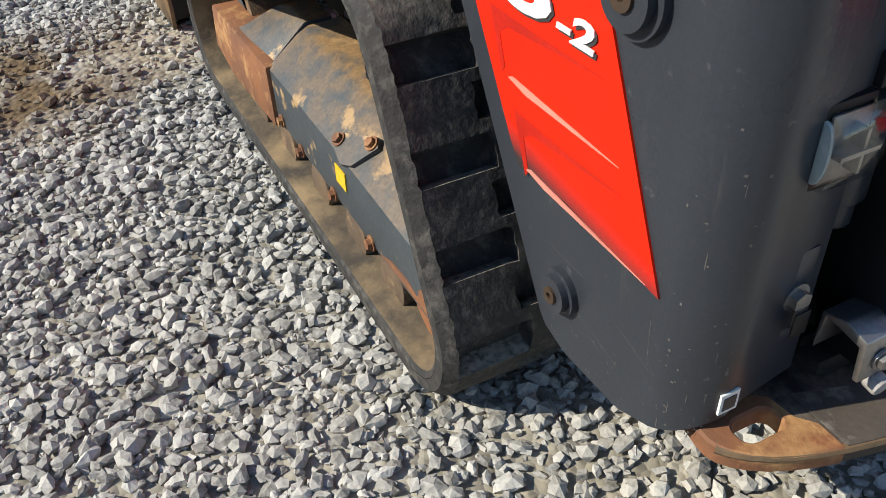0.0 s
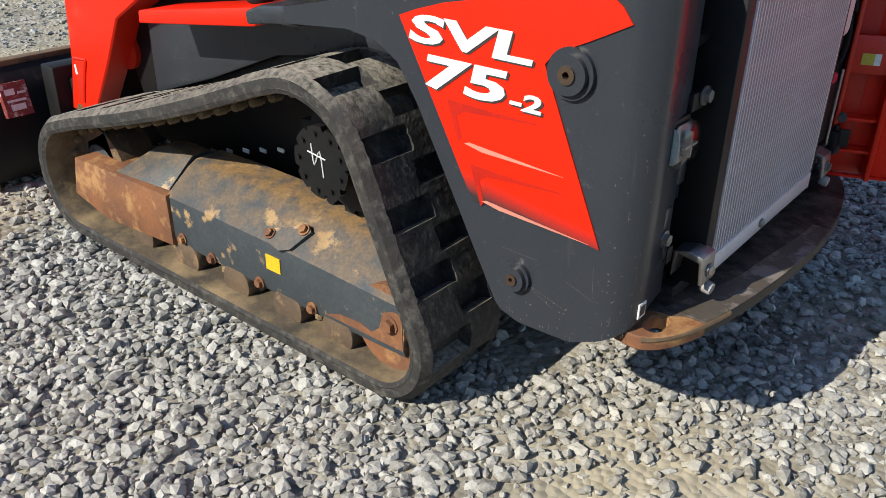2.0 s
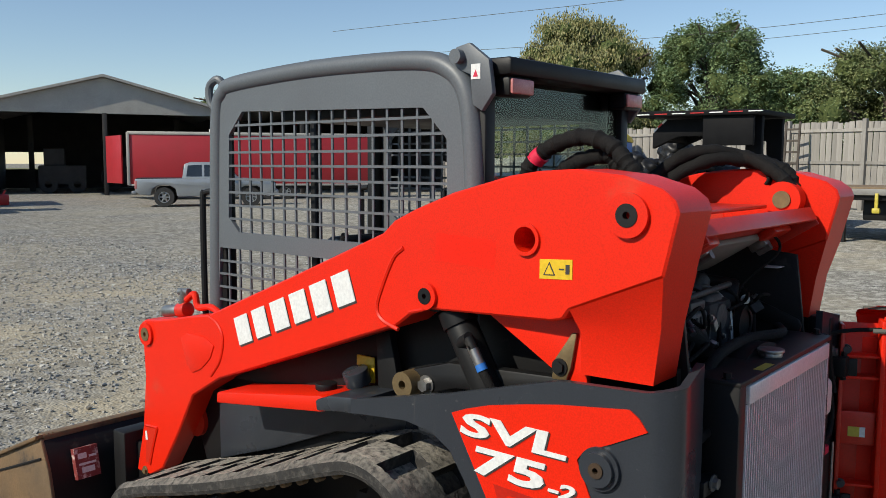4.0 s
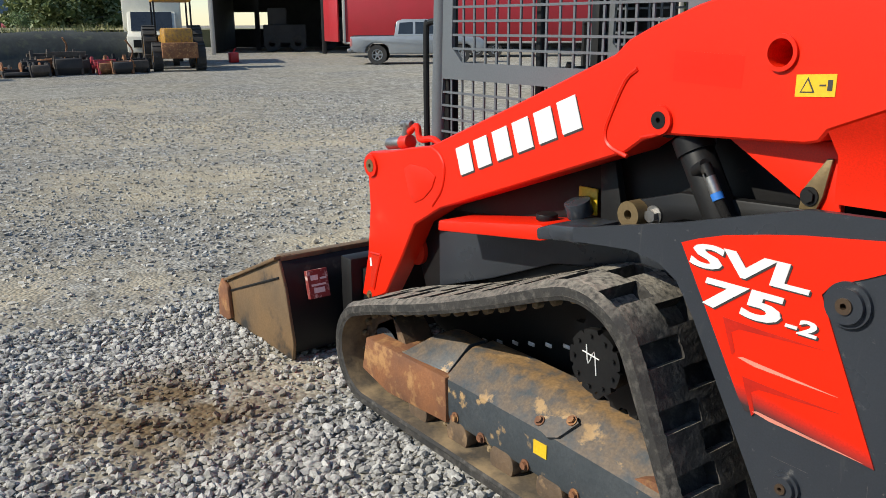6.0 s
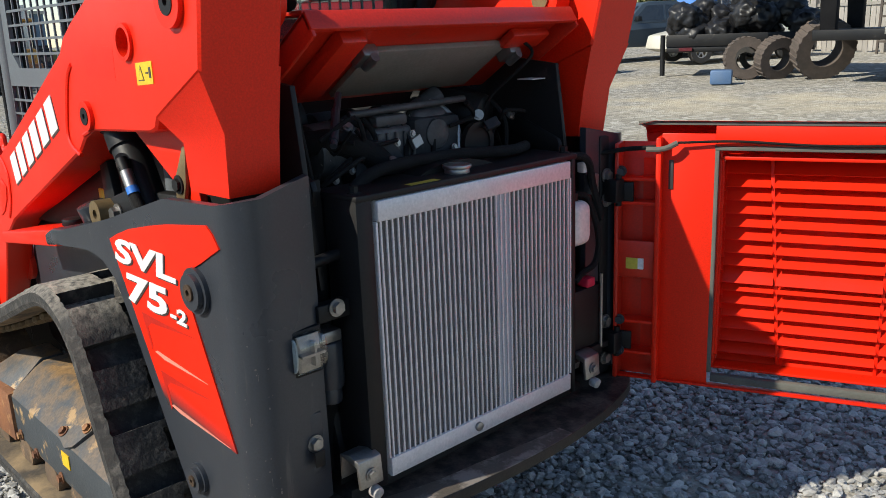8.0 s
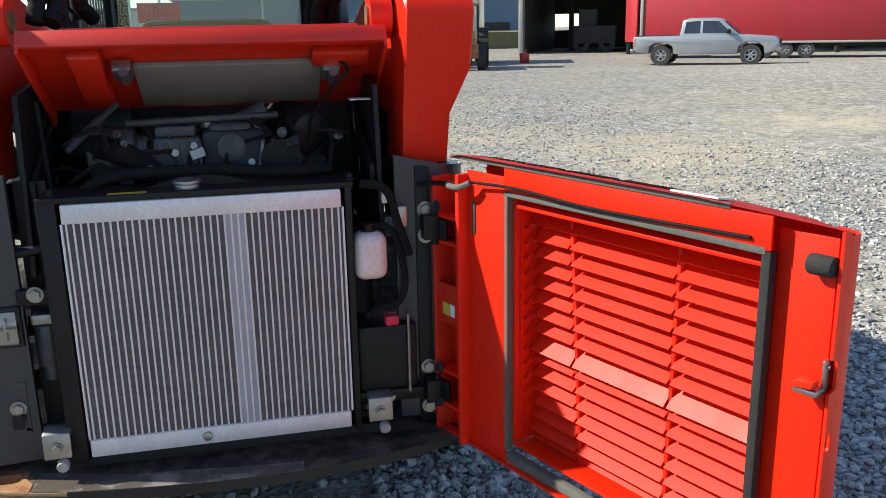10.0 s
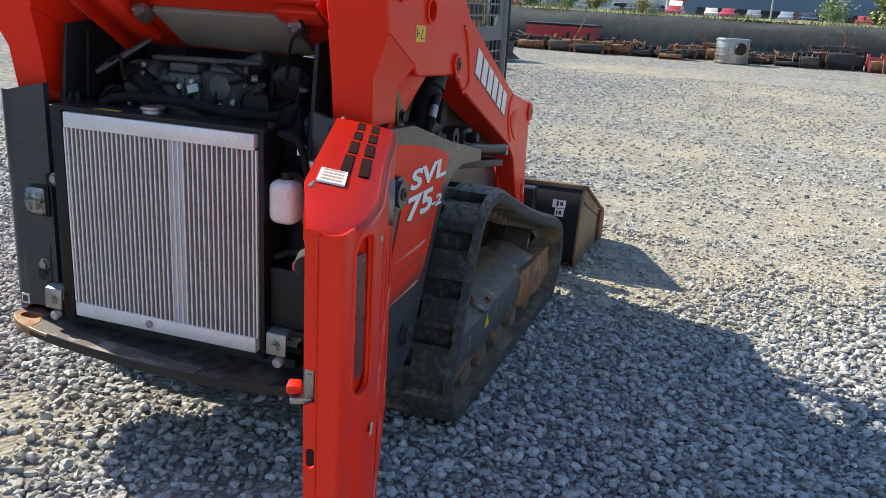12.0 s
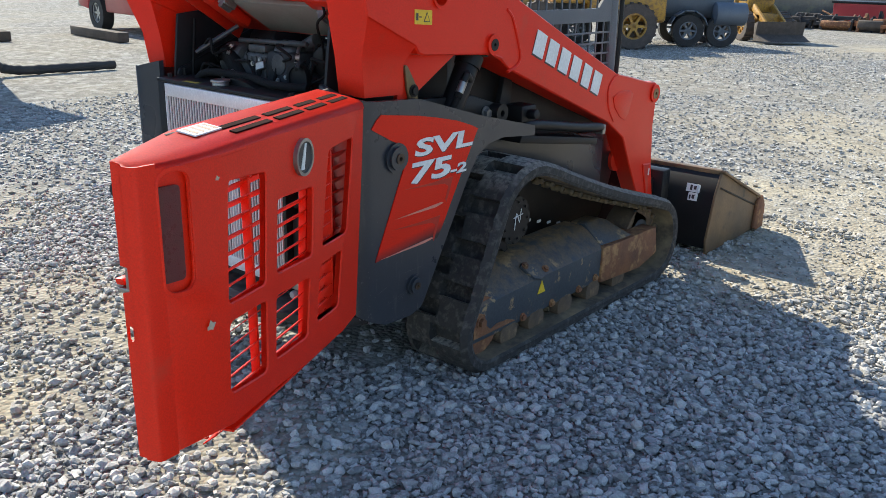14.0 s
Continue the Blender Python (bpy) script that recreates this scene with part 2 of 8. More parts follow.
def curve_points(pts, n):
    """A smooth line through the points (Catmull-Rom), n steps a span."""
    P = [Vector(p) for p in pts]
    P = [2 * P[0] - P[1], *P, 2 * P[-1] - P[-2]]
    out = []
    for i in range(1, len(P) - 2):
        for k in range(n):
            t = k / n
            a, b, c, d = P[i - 1], P[i], P[i + 1], P[i + 2]
            out.append(0.5 * (2 * b + (c - a) * t + (2 * a - 5 * b + 4 * c - d) * t * t + (3 * b - a - 3 * c + d) * t ** 3))
    return out + [P[-2]]


def tube(pts, r, seg=10, smooth_steps=6, wobble=0.0):
    line = curve_points(pts, smooth_steps) if smooth_steps else [Vector(p) for p in pts]
    bm = bmesh.new()
    rings = []
    side = None
    for i, p in enumerate(line):
        d = (line[min(i + 1, len(line) - 1)] - line[max(i - 1, 0)]).normalized()
        if side is None:
            side = d.cross(Vector((0, 0, 1)))
            side = side if side.length > 0.05 else Vector((0, 1, 0))
        side = (side - d * side.dot(d)).normalized()
        u = side.cross(d).normalized()
        rr = r * (1 + wobble * math.sin(i * 2.3) + 0.6 * wobble * math.sin(i * 5.1))
        rings.append([bm.verts.new(p + rr * (math.cos(2 * math.pi * k / seg) * side + math.sin(2 * math.pi * k / seg) * u)) for k in range(seg)])
    for A, B in zip(rings, rings[1:]):
        for k in range(seg):
            bm.faces.new((A[k], A[(k + 1) % seg], B[(k + 1) % seg], B[k]))
    bm.faces.new(rings[0][::-1])
    bm.faces.new(rings[-1])
    return bm


def prism(pts, y_out, y_in, b=0.0, seg=2):
    """A plate with the side outline pts (x, z) between two sides y, each a number or a function of x and z."""
    fo = y_out if callable(y_out) else (lambda x, z: y_out)
    fi = y_in if callable(y_in) else (lambda x, z: y_in)
    bm = bmesh.new()
    A = [bm.verts.new((x, fo(x, z), z)) for x, z in pts]
    B = [bm.verts.new((x, fi(x, z), z)) for x, z in pts]
    bm.faces.new(A)
    bm.faces.new(B[::-1])
    n = len(pts)
    for k in range(n):
        bm.faces.new((A[(k + 1) % n], A[k], B[k], B[(k + 1) % n]))
    bmesh.ops.recalc_face_normals(bm, faces=bm.faces[:])
    return bevelled(bm, b, seg)


def plate(outer, holes, d0, d1, place, b=0.0):
    """A plate with openings: outlines in (u, v), faces at depths d0 and d1, place(u, v, d) gives the point."""
    bm = bmesh.new()
    loops = []
    for pts in (outer, *holes):
        vs = [bm.verts.new((u, v, 0)) for u, v in pts]
        loops.append(vs)
        for k in range(len(vs)):
            bm.edges.new((vs[k], vs[(k + 1) % len(vs)]))
    bmesh.ops.triangle_fill(bm, use_beauty=True, use_dissolve=False, edges=bm.edges[:], normal=(0, 0, 1))
    front = {v: v for v in bm.verts}
    back = {v: bm.verts.new((v.co.x, v.co.y, 1)) for v in list(bm.verts)}
    for f in list(bm.faces):
        bm.faces.new([back[v] for v in reversed(f.verts)])
    for vs in loops:
        for k in range(len(vs)):
            a, c = vs[k], vs[(k + 1) % len(vs)]
            bm.faces.new((a, c, back[c], back[a]))
    for v in bm.verts:
        v.co = place(v.co.x, v.co.y, d1 if v.co.z > 0.5 else d0)
    bmesh.ops.recalc_face_normals(bm, faces=bm.faces[:])
    return bevelled(bm, b, 1, 60)


def rounded(x0, x1, z0, z1, r, n=4):
    out = []
    for cx, cz, a0 in ((x1 - r, z0 + r, -90), (x1 - r, z1 - r, 0), (x0 + r, z1 - r, 90), (x0 + r, z0 + r, 180)):
        for k in range(n + 1):
            a = radians(a0 + 90 * k / n)
            out.append((cx + r * math.cos(a), cz + r * math.sin(a)))
    return out


def shell(cols, thick):
    """A bent sheet from columns of (outer x, y, inward normal x, y, z_low, z_high), given thickness."""
    bm = bmesh.new()
    q = []
    for x, y, nx, ny, lo, hi in cols:
        q.append([bm.verts.new(v) for v in ((x, y, lo), (x, y, hi), (x + nx * thick, y + ny * thick, hi), (x + nx * thick, y + ny * thick, lo))])
    for A, B in zip(q, q[1:]):
        for k in range(4):
            bm.faces.new((A[k], A[(k + 1) % 4], B[(k + 1) % 4], B[k]))
    bm.faces.new(q[0])
    bm.faces.new(q[-1][::-1])
    return bm


def hexbolt(p, d, r=0.016, h=0.012, washer=True):
    """A bolt head at p that stands out along d."""
    p, d = Vector(p), Vector(d).normalized()
    out = rod(p + d * 0.002, p + d * (0.002 + h), r, 6, b=0.0)
    if washer:
        out = join(rod(p, p + d * 0.004, r * 1.45, 16), out)
    return out


def lerp(table, x):
    for (a, va), (b, vb) in zip(table, table[1:]):
        if x <= b:
            return va + (vb - va) * max(0.0, min(1.0, (x - a) / (b - a)))
    return table[-1][1]


def words(text, height, width, place, thick=0.002, shear=0.0, bold=0.0):
    """Raised lettering, `width` by `height`: place(u, v, d) maps the text's plane to the world."""
    cu = bpy.data.curves.new("text", "FONT")
    cu.body, cu.size, cu.offset, cu.shear, cu.extrude = text, 1.0, bold, shear, 0.5
    cu.resolution_u = 3
    tmp = bpy.data.objects.new("text", cu)
    scene.collection.objects.link(tmp)
    dg = bpy.context.evaluated_depsgraph_get()
    me = bpy.data.meshes.new_from_object(tmp.evaluated_get(dg))
    bpy.data.objects.remove(tmp)
    bpy.data.curves.remove(cu)
    bm = bmesh.new()
    bm.from_mesh(me)
    bpy.data.meshes.remove(me)
    us, vs = [v.co.x for v in bm.verts], [v.co.y for v in bm.verts]
    u0, v0 = min(us), min(vs)
    ku, kv = width / (max(us) - u0), height / (max(vs) - v0)
    for v in bm.verts:
        v.co = place((v.co.x - u0) * ku, (v.co.y - v0) * kv, thick * (v.co.z + 0.5))
    return bm


# ---- the track loader ----
loader = thing("compact_track_loader", "orange-red and charcoal track loader, rear door and hood open", "track loader", (-1.1, 0, 0))


def arm_y(x):
    return 0.72 + 0.08 * x


def loop_points(n, inset=0.0):
    """n points and outward normals, evenly spaced round the track: a belt over three wheels."""
    wheels = [(-2.03, 0.235, 0.235 - inset), (-0.80, 0.585, 0.28 - inset), (-0.52, 0.19, 0.19 - inset)]
    line = []
    for i in range(3):
        (x0, z0, r0), (x1, z1, r1), (x2, z2, r2) = wheels[i - 1], wheels[i], wheels[(i + 1) % 3]

        def lead(xa, za, ra, xb, zb, rb):
            base = math.atan2(zb - za, xb - xa)
            return base + math.acos((ra - rb) / math.hypot(xb - xa, zb - za))

        a_in, a_out = lead(x0, z0, r0, x1, z1, r1), lead(x1, z1, r1, x2, z2, r2)
        while a_out > a_in:
            a_out -= 2 * math.pi
        for k in range(25):
            a = a_in + (a_out - a_in) * k / 24
            line.append(Vector((x1 + r1 * math.cos(a), z1 + r1 * math.sin(a))))
    line.append(line[0])
    dist = [0.0]
    for p, q in zip(line, line[1:]):
        dist.append(dist[-1] + (q - p).length)
    out, j = [], 0
    for k in range(n):
        s = dist[-1] * k / n
        while dist[j + 1] < s:
            j += 1
        t = (s - dist[j]) / max(1e-9, dist[j + 1] - dist[j])
        p = line[j].lerp(line[j + 1], t)
        d = (line[j + 1] - line[j]).normalized()
        out.append((p, Vector((-d.y, d.x)), d))
    return out, dist[-1]


def track(s):
    """The rubber track of one side with its lugs, frame, wheels and final drive."""
    yo, yi = 0.828, 0.50
    belt = bmesh.new()
    pts, length = loop_points(220, 0.03)
    rings = []
    for k, (p, n, d) in enumerate(pts):
        sag = 0.0
        if -1.95 < p.x < -0.95 and p.y > 0.45:
            sag = -0.018 * math.sin(math.pi * (p.x + 1.95))
        row = []
        for y, off in ((yo - 0.004, -0.012), (yi + 0.004, -0.012), (yi, -0.016), (yi + 0.006, -0.03), (yi + 0.04, -0.034), (yo - 0.04, -0.034), (yo - 0.006, -0.03), (yo, -0.016)):
            row.append(belt.verts.new((p.x + n.x * off, s * y, p.y + n.y * off + sag)))
        rings.append(row)
    for A, B in zip(rings, rings[1:] + rings[:1]):
        for k in range(8):
            belt.faces.new((A[k], A[(k + 1) % 8], B[(k + 1) % 8], B[k]))
    me = finish(belt, 40)
    me.materials.append(RUBBER)
    me.materials.append(RUBBER_IN)
    for i, f in enumerate(me.polygons):
        if i % 8 in (2, 3, 4, 5):
            f.material_index = 1
    t = part("rubber_track", me, RUBBER, loader, "worn black rubber crawler track dusted with dried mud")

    # outer lugs: one for each step of the tread, bent with the belt; a groove from the outer side and a pocket
    # near the inner side alternate along it
    count = 25
    fine_pts = loop_points(count * 16, 0.03)[0]
    ys = (yi, yi + 0.012, yi + 0.034, yo - 0.185, yo - 0.165, yo - 0.026, yo)
    tops = (0.012, 0.033, 0.033, 0.033, 0.033, 0.031, 0.012)
    rl = random.Random(31 + int(s))

    def hole(i, j):
        return (1 <= i < 7 and 3 <= j < 5) or (9 <= i < 15 and 2 <= j < 4)

    def raised(y, p):
        sag = -0.018 * math.sin(math.pi * (p.x + 1.95)) if -1.95 < p.x < -0.95 and p.y > 0.45 else 0.0
        return sag

    for c in range(count):
        bm = bmesh.new()
        top, low = {}, {}
        for i in range(17):
            p, n, d = fine_pts[(c * 16 + i) % (count * 16)]
            for j, y in enumerate(ys):
                sag = raised(y, p)
                jit = 0.0 if i in (0, 16) or j in (0, 6) else rl.uniform(-0.0015, 0.0015)
                yj = y + (rl.uniform(-0.003, 0.003) if 0 < j < 6 and 0 < i < 16 else 0.0)
                h = tops[j] + jit * 0.8
                top[i, j] = bm.verts.new((p.x + n.x * h + d.x * jit, s * yj, p.y + n.y * h + d.y * jit + sag))
                low[i, j] = bm.verts.new((p.x - n.x * 0.015 + d.x * jit * 0.3, s * yj, p.y - n.y * 0.015 + sag))
        solid = lambda i, j: 0 <= j < 6 and 0 <= i < 16 and not hole(i, j)
        for i in range(16):
            for j in range(6):
                if not solid(i, j):
                    continue
                bm.faces.new((top[i, j], top[i + 1, j], top[i + 1, j + 1], top[i, j + 1]))
                for (a, b), (i2, j2) in ((((i, j), (i, j + 1)), (i - 1, j)), (((i + 1, j), (i + 1, j + 1)), (i + 1, j)), (((i, j), (i + 1, j)), (i, j - 1)), (((i, j + 1), (i + 1, j + 1)), (i, j + 1))):
                    if not solid(i2, j2) and not (i2 in (-1, 16)):
                        bm.faces.new((top[a], top[b], low[b], low[a]))
        loose = [v for v in bm.verts if not v.link_faces]
        bmesh.ops.delete(bm, geom=loose, context="VERTS")
        bmesh.ops.recalc_face_normals(bm, faces=bm.faces[:])
        part("lug", bm, RUBBER, t, smooth=28)
    inner = finish(box(-0.014, 0.014, -0.022, 0.022, -0.026, 0.002, 0.008, 1), 30)
    inner.materials.append(RUBBER_IN)
    for k, (p, n, d) in enumerate(loop_points(50, 0.03)[0]):
        m = Matrix(((d.x, 0, n.x, p.x), (0, 1, 0, 0), (d.y, 0, n.y, p.y + raised(0, p)), (0, 0, 0, 1)))
        for y in (yo - 0.125, yi + 0.125):
            g = part("guide_lug", inner, RUBBER_IN, t)
            g.matrix_basis = m @ Matrix.Translation((0, s * y, -0.034))

    # frame between the wheels
    sections = [(-1.505, 0.14, 0.306, 0.400), (-1.30, 0.135, 0.306, 0.404), (-1.0, 0.13, 0.302, 0.400), (-0.70, 0.125, 0.292, 0.388), (-0.455, 0.128, 0.282, 0.365)]
    bm = bmesh.new()
    rows = []
    for x, lo, mid, top in sections:
        rows.append([bm.verts.new((x, s * y, z)) for y, z in ((0.54, lo), (0.765, lo), (0.772, lo + 0.02), (0.772, mid), (0.675, top - 0.018), (0.64, top), (0.54, top + 0.004))])
    for A, B in zip(rows, rows[1:]):
        for k in range(7):
            bm.faces.new((A[k], A[(k + 1) % 7], B[(k + 1) % 7], B[k]))
    bm.faces.new(rows[0])
    bm.faces.new(rows[-1][::-1])
    f = part("track_frame", bevelled(bm, 0.006, 2, 20), FRAME, loader, "dark undercarriage frame caked with rust and mud")
    nose = prism([(-2.10, 0.15), (-2.06, 0.305), (-1.49, 0.315), (-1.485, 0.13), (-1.9, 0.105)], s * 0.785, s * 0.60, 0.008)
    part("idler_guard", nose, RUST, f, "rusty steel idler guard")
    cap = prism([(-1.86, 0.295), (-1.80, 0.318), (-1.72, 0.392), (-1.66, 0.406), (-1.525, 0.404), (-1.522, 0.295)], lambda x, z: s * (0.772 - 1.3 * max(0, z - 0.305)), s * 0.56, 0.006)
    part("nose_cover", cap, FRAME, f)
    fork = prism([(-2.12, 0.255), (-2.10, 0.335), (-1.97, 0.40), (-1.93, 0.30), (-1.88, 0.25)], s * 0.70, s * 0.685, 0.003)
    part("fork", fork, FRAME, f)
    part("front_idler", join(ring((-2.03, s * 0.56, 0.235), (-2.03, s * 0.70, 0.235), 0.168, 0.10, 36, 0.006), rod((-2.03, s * 0.58, 0.235), (-2.03, s * 0.68, 0.235), 0.12, 24)), ROLLER, f)
    part("rear_idler", join(ring((-0.52, s * 0.56, 0.19), (-0.52, s * 0.755, 0.19), 0.132, 0.07, 32, 0.006), rod((-0.52, s * 0.58, 0.19), (-0.52, s * 0.70, 0.19), 0.09, 24)), RUST, f)
    for x in (-1.70, -1.44, -1.18, -0.935, -0.72):
        part("roller", join(rod((x, s * 0.70, 0.096), (x, s * 0.769, 0.096), 0.064, 28, b=0.004), rod((x, s * 0.56, 0.098), (x, s * 0.70, 0.098), 0.045, 16, b=0.003)), ROLLER, f)
    for x, z in ((-1.285, 0.15), (-1.048, 0.148), (-0.813, 0.148), (-1.44, 0.17)):
        part("bolt", hexbolt((x, s * 0.773, z), (0, s, 0), 0.014, 0.013), RUST, f)
    part("bolt", hexbolt((-0.505, s * 0.773, 0.217), (0, s, 0), 0.02, 0.016), RUST, f)
    tail = prism([(-0.76, 0.150), (-0.70, 0.172), (-0.62, 0.178), (-0.575, 0.165), (-0.545, 0.19), (-0.53, 0.245), (-0.495, 0.262), (-0.462, 0.26), (-0.458, 0.150)], s * 0.7738, s * 0.7715, 0)
    part("worn_patch", tail, RUST, f)
    # inspection plate on the sloping top
    quad = bmesh.new()
    c0, nrm = Vector((-0.943, s * 0.7365, 0.3395)), Vector((0.0, s * 0.66, 0.75)).normalized()
    ux = Vector((0.111, s * -0.040, 0.032)).normalized()
    uz = ux.cross(nrm) if ux.cross(nrm).z > 0 else nrm.cross(ux)
    A = [quad.verts.new(c0 + ux * u + uz * v + nrm * 0.004) for u, v in ((-0.085, -0.008), (-0.07, 0.018), (0.07, 0.018), (0.085, -0.008), (0.022, -0.060), (-0.018, -0.060))]
    B = [quad.verts.new(v.co - nrm * 0.012) for v in A]
    quad.faces.new(A)
    quad.faces.new(B[::-1])
    for k in range(6):
        quad.faces.new((A[(k + 1) % 6], A[k], B[k], B[(k + 1) % 6]))
    pl = part("inspection_plate", quad, FRAME, f)
    for u, v in ((-0.060, 0.0), (0.060, 0.0)):
        part("bolt", hexbolt(c0 + ux * u + uz * v + nrm * 0.004, nrm, 0.013, 0.012), RUST, pl)
    if s < 0:
        part("warning_sticker", box(-1.008, -0.945, s * 0.7755, s * 0.7725, 0.212, 0.262), YELLOW, f, "dirty yellow warning sticker")
    else:
        part("warning_sticker", prism([(-0.985, 0.225), (-0.925, 0.225), (-0.955, 0.285)], s * 0.7755, s * 0.7725), YELLOW, f, "triangular yellow warning sticker")
    # mud lying in the bottom run
    bm = bmesh.new()
    grid = [[bm.verts.new((-2.0 + 1.5 * i / 40, s * (0.60 + 0.185 * j / 6), 0.034 + 0.012 * noise.noise(Vector((i * 0.35, j * 0.5, s))) + 0.012 * (1 - j / 6))) for j in range(7)] for i in range(41)]
    for i in range(40):
        for j in range(6):
            bm.faces.new((grid[i][j], grid[i + 1][j], grid[i + 1][j + 1], grid[i][j + 1]))
    tagged(part("mud", bm, MUD, t, "brown mud lying inside the track", smooth=80), kind="stuff")

    # sprocket and final drive
    gear = []
    for k in range(15):
        for da, r in ((-0.13, 0.178), (-0.055, 0.215), (0.055, 0.215), (0.13, 0.178)):
            a = 2 * math.pi * k / 15 + da
            gear.append((-0.80 + r * math.cos(a), 0.585 + r * math.sin(a)))
    drive = part("sprocket", prism(gear, s * 0.60, s * 0.565), BLACK, loader, "black drive sprocket")
    disc = []
    outline = []
    for k in range(96):
        a = 2 * math.pi * k / 96
        notch = any(abs((a - 2 * math.pi * j / 9 + math.pi) % (2 * math.pi) - math.pi) < 0.06 for j in range(9))
        r = 0.094 if notch else 0.106
        outline.append((-0.812 + r * math.cos(a), 0.585 + r * math.sin(a)))
    part("motor_cover", prism(outline, s * 0.712, s * 0.690, 0.0), BLACK, drive)
    part("motor_case", rod((-0.812, s * 0.50, 0.585), (-0.812, s * 0.692, 0.585), 0.097, 32), BLACK, drive)
    marks = [tube([(-0.845, s * 0.714, 0.635), (-0.835, s * 0.714, 0.575), (-0.812, s * 0.714, 0.62), (-0.80, s * 0.714, 0.545)], 0.0022, 5, 3), tube([(-0.86, s * 0.714, 0.61), (-0.79, s * 0.714, 0.60)], 0.0022, 5, 3)]
    part("paint_mark", join(*marks), WHITE, drive, "white paint-pen scribble")
    for k in range(9):
        a = 2 * math.pi * (k + 0.5) / 9
        part("bolt", hexbolt((-0.812 + 0.084 * math.cos(a), s * 0.712, 0.585 + 0.084 * math.sin(a)), (0, s, 0), 0.007, 0.006, False), BLACK, drive)


track(-1)
track(1)

# chassis between the tracks
hull = prism([(-2.05, 0.30), (-2.15, 0.55), (-2.05, 0.86), (-1.65, 0.92), (-0.5, 0.98), (-0.05, 1.0), (0.1, 0.42), (-0.1, 0.27), (-1.8, 0.24)], -0.44, 0.44, 0.02)
body = part("chassis", hull, BLACK, loader, "black steel chassis")
for s in (-1, 1):
    skirt = prism([(-1.95, 0.50), (-1.60, 0.62), (-1.25, 0.76), (-0.62, 0.86), (-0.62, 0.94), (-1.95, 0.80)], s * 0.475, s * 0.442, 0.008)
    part("side_skirt", skirt, PANEL, body, "charcoal skirt above the track")
    rail = prism([(-1.71, 0.822), (-1.705, 0.864), (-1.13, 0.954), (-1.10, 0.945), (-1.10, 0.908), (-1.13, 0.898)], s * 0.655, s * 0.48, 0.006)
    if s < 0:
        part("fender_rail", rail, RED, body, "red fender rail")
        part("panel_nose", prism([(-1.115, 0.912), (-1.12, 0.948), (-1.05, 0.975), (-0.90, 0.992), (-0.90, 0.935), (-1.0, 0.930)], s * 0.685, s * 0.50, 0.008), PANEL, body, "charcoal front tongue of the side panel")
    else:
        rail.free()
        part("hydraulic_pipe", tube([(-0.93, 0.60, 0.95), (-1.05, 0.61, 0.965), (-1.45, 0.60, 0.905), (-1.68, 0.585, 0.875), (-1.76, 0.56, 0.86)], 0.024, 12), BLACK, body, "black hydraulic pipe above the track")
        part("fender_step", prism([(-1.66, 0.79), (-1.66, 0.825), (-0.99, 0.925), (-0.97, 0.89)], 0.60, 0.48, 0.006), BLACK, body, "black fender step")
        part("valve_block", join(box(-1.06, -0.95, 0.52, 0.62, 0.985, 1.06, 0.01), rod((-1.0, 0.62, 1.02), (-1.0, 0.665, 1.025), 0.022, 14, b=0.004), rod((-1.12, 0.57, 1.0), (-1.06, 0.57, 1.02), 0.026, 14, b=0.004)), BLACK, body, "black valve block with knobs")
        part("pipe_clamp", box(-1.74, -1.71, 0.545, 0.60, 0.835, 0.885, 0.004), STEEL, body)
    # white boxes stand in for the daylight seen through the slots
    slots = [box(-1.74 + 0.093 * k, -1.705 + 0.093 * k, s * 0.4825, s * 0.476, 0.318 + 0.024 * k, 0.334 + 0.024 * k, 0.003, 1) for k in range(8)]
    for b in slots:
        part("slot", b, WHITE, body, "white block standing for daylight through a slot")
    # upright behind the fender rail
    post = prism([(-0.98, 0.95), (-0.99, 1.16), (-0.93, 1.18), (-0.88, 0.97)], s * 0.53, s * 0.50, 0.004)
    part("upright", post, BLACK, body)
    wall = prism([(-1.85, 0.86), (-1.25, 1.12), (-0.30, 1.46), (0.04, 1.42), (0.10, 0.95), (-0.55, 0.95)], s * 0.475, s * 0.46, 0.003)
    part("side_wall", wall, BLACK, body)

# side panels that wrap round the rear corners
TOP = [(-0.95, 0.985), (-0.54, 1.077), (-0.175, 1.176), (0.06, 1.187), (0.14, 1.20)]
LOW = [(-0.95, 0.945), (-0.70, 0.968), (-0.60, 0.955), (-0.53, 0.915), (-0.47, 0.83), (-0.255, 0.45), (-0.205, 0.362), (-0.14, 0.342), (0.0, 0.346), (0.114, 0.395), (0.15, 0.42)]


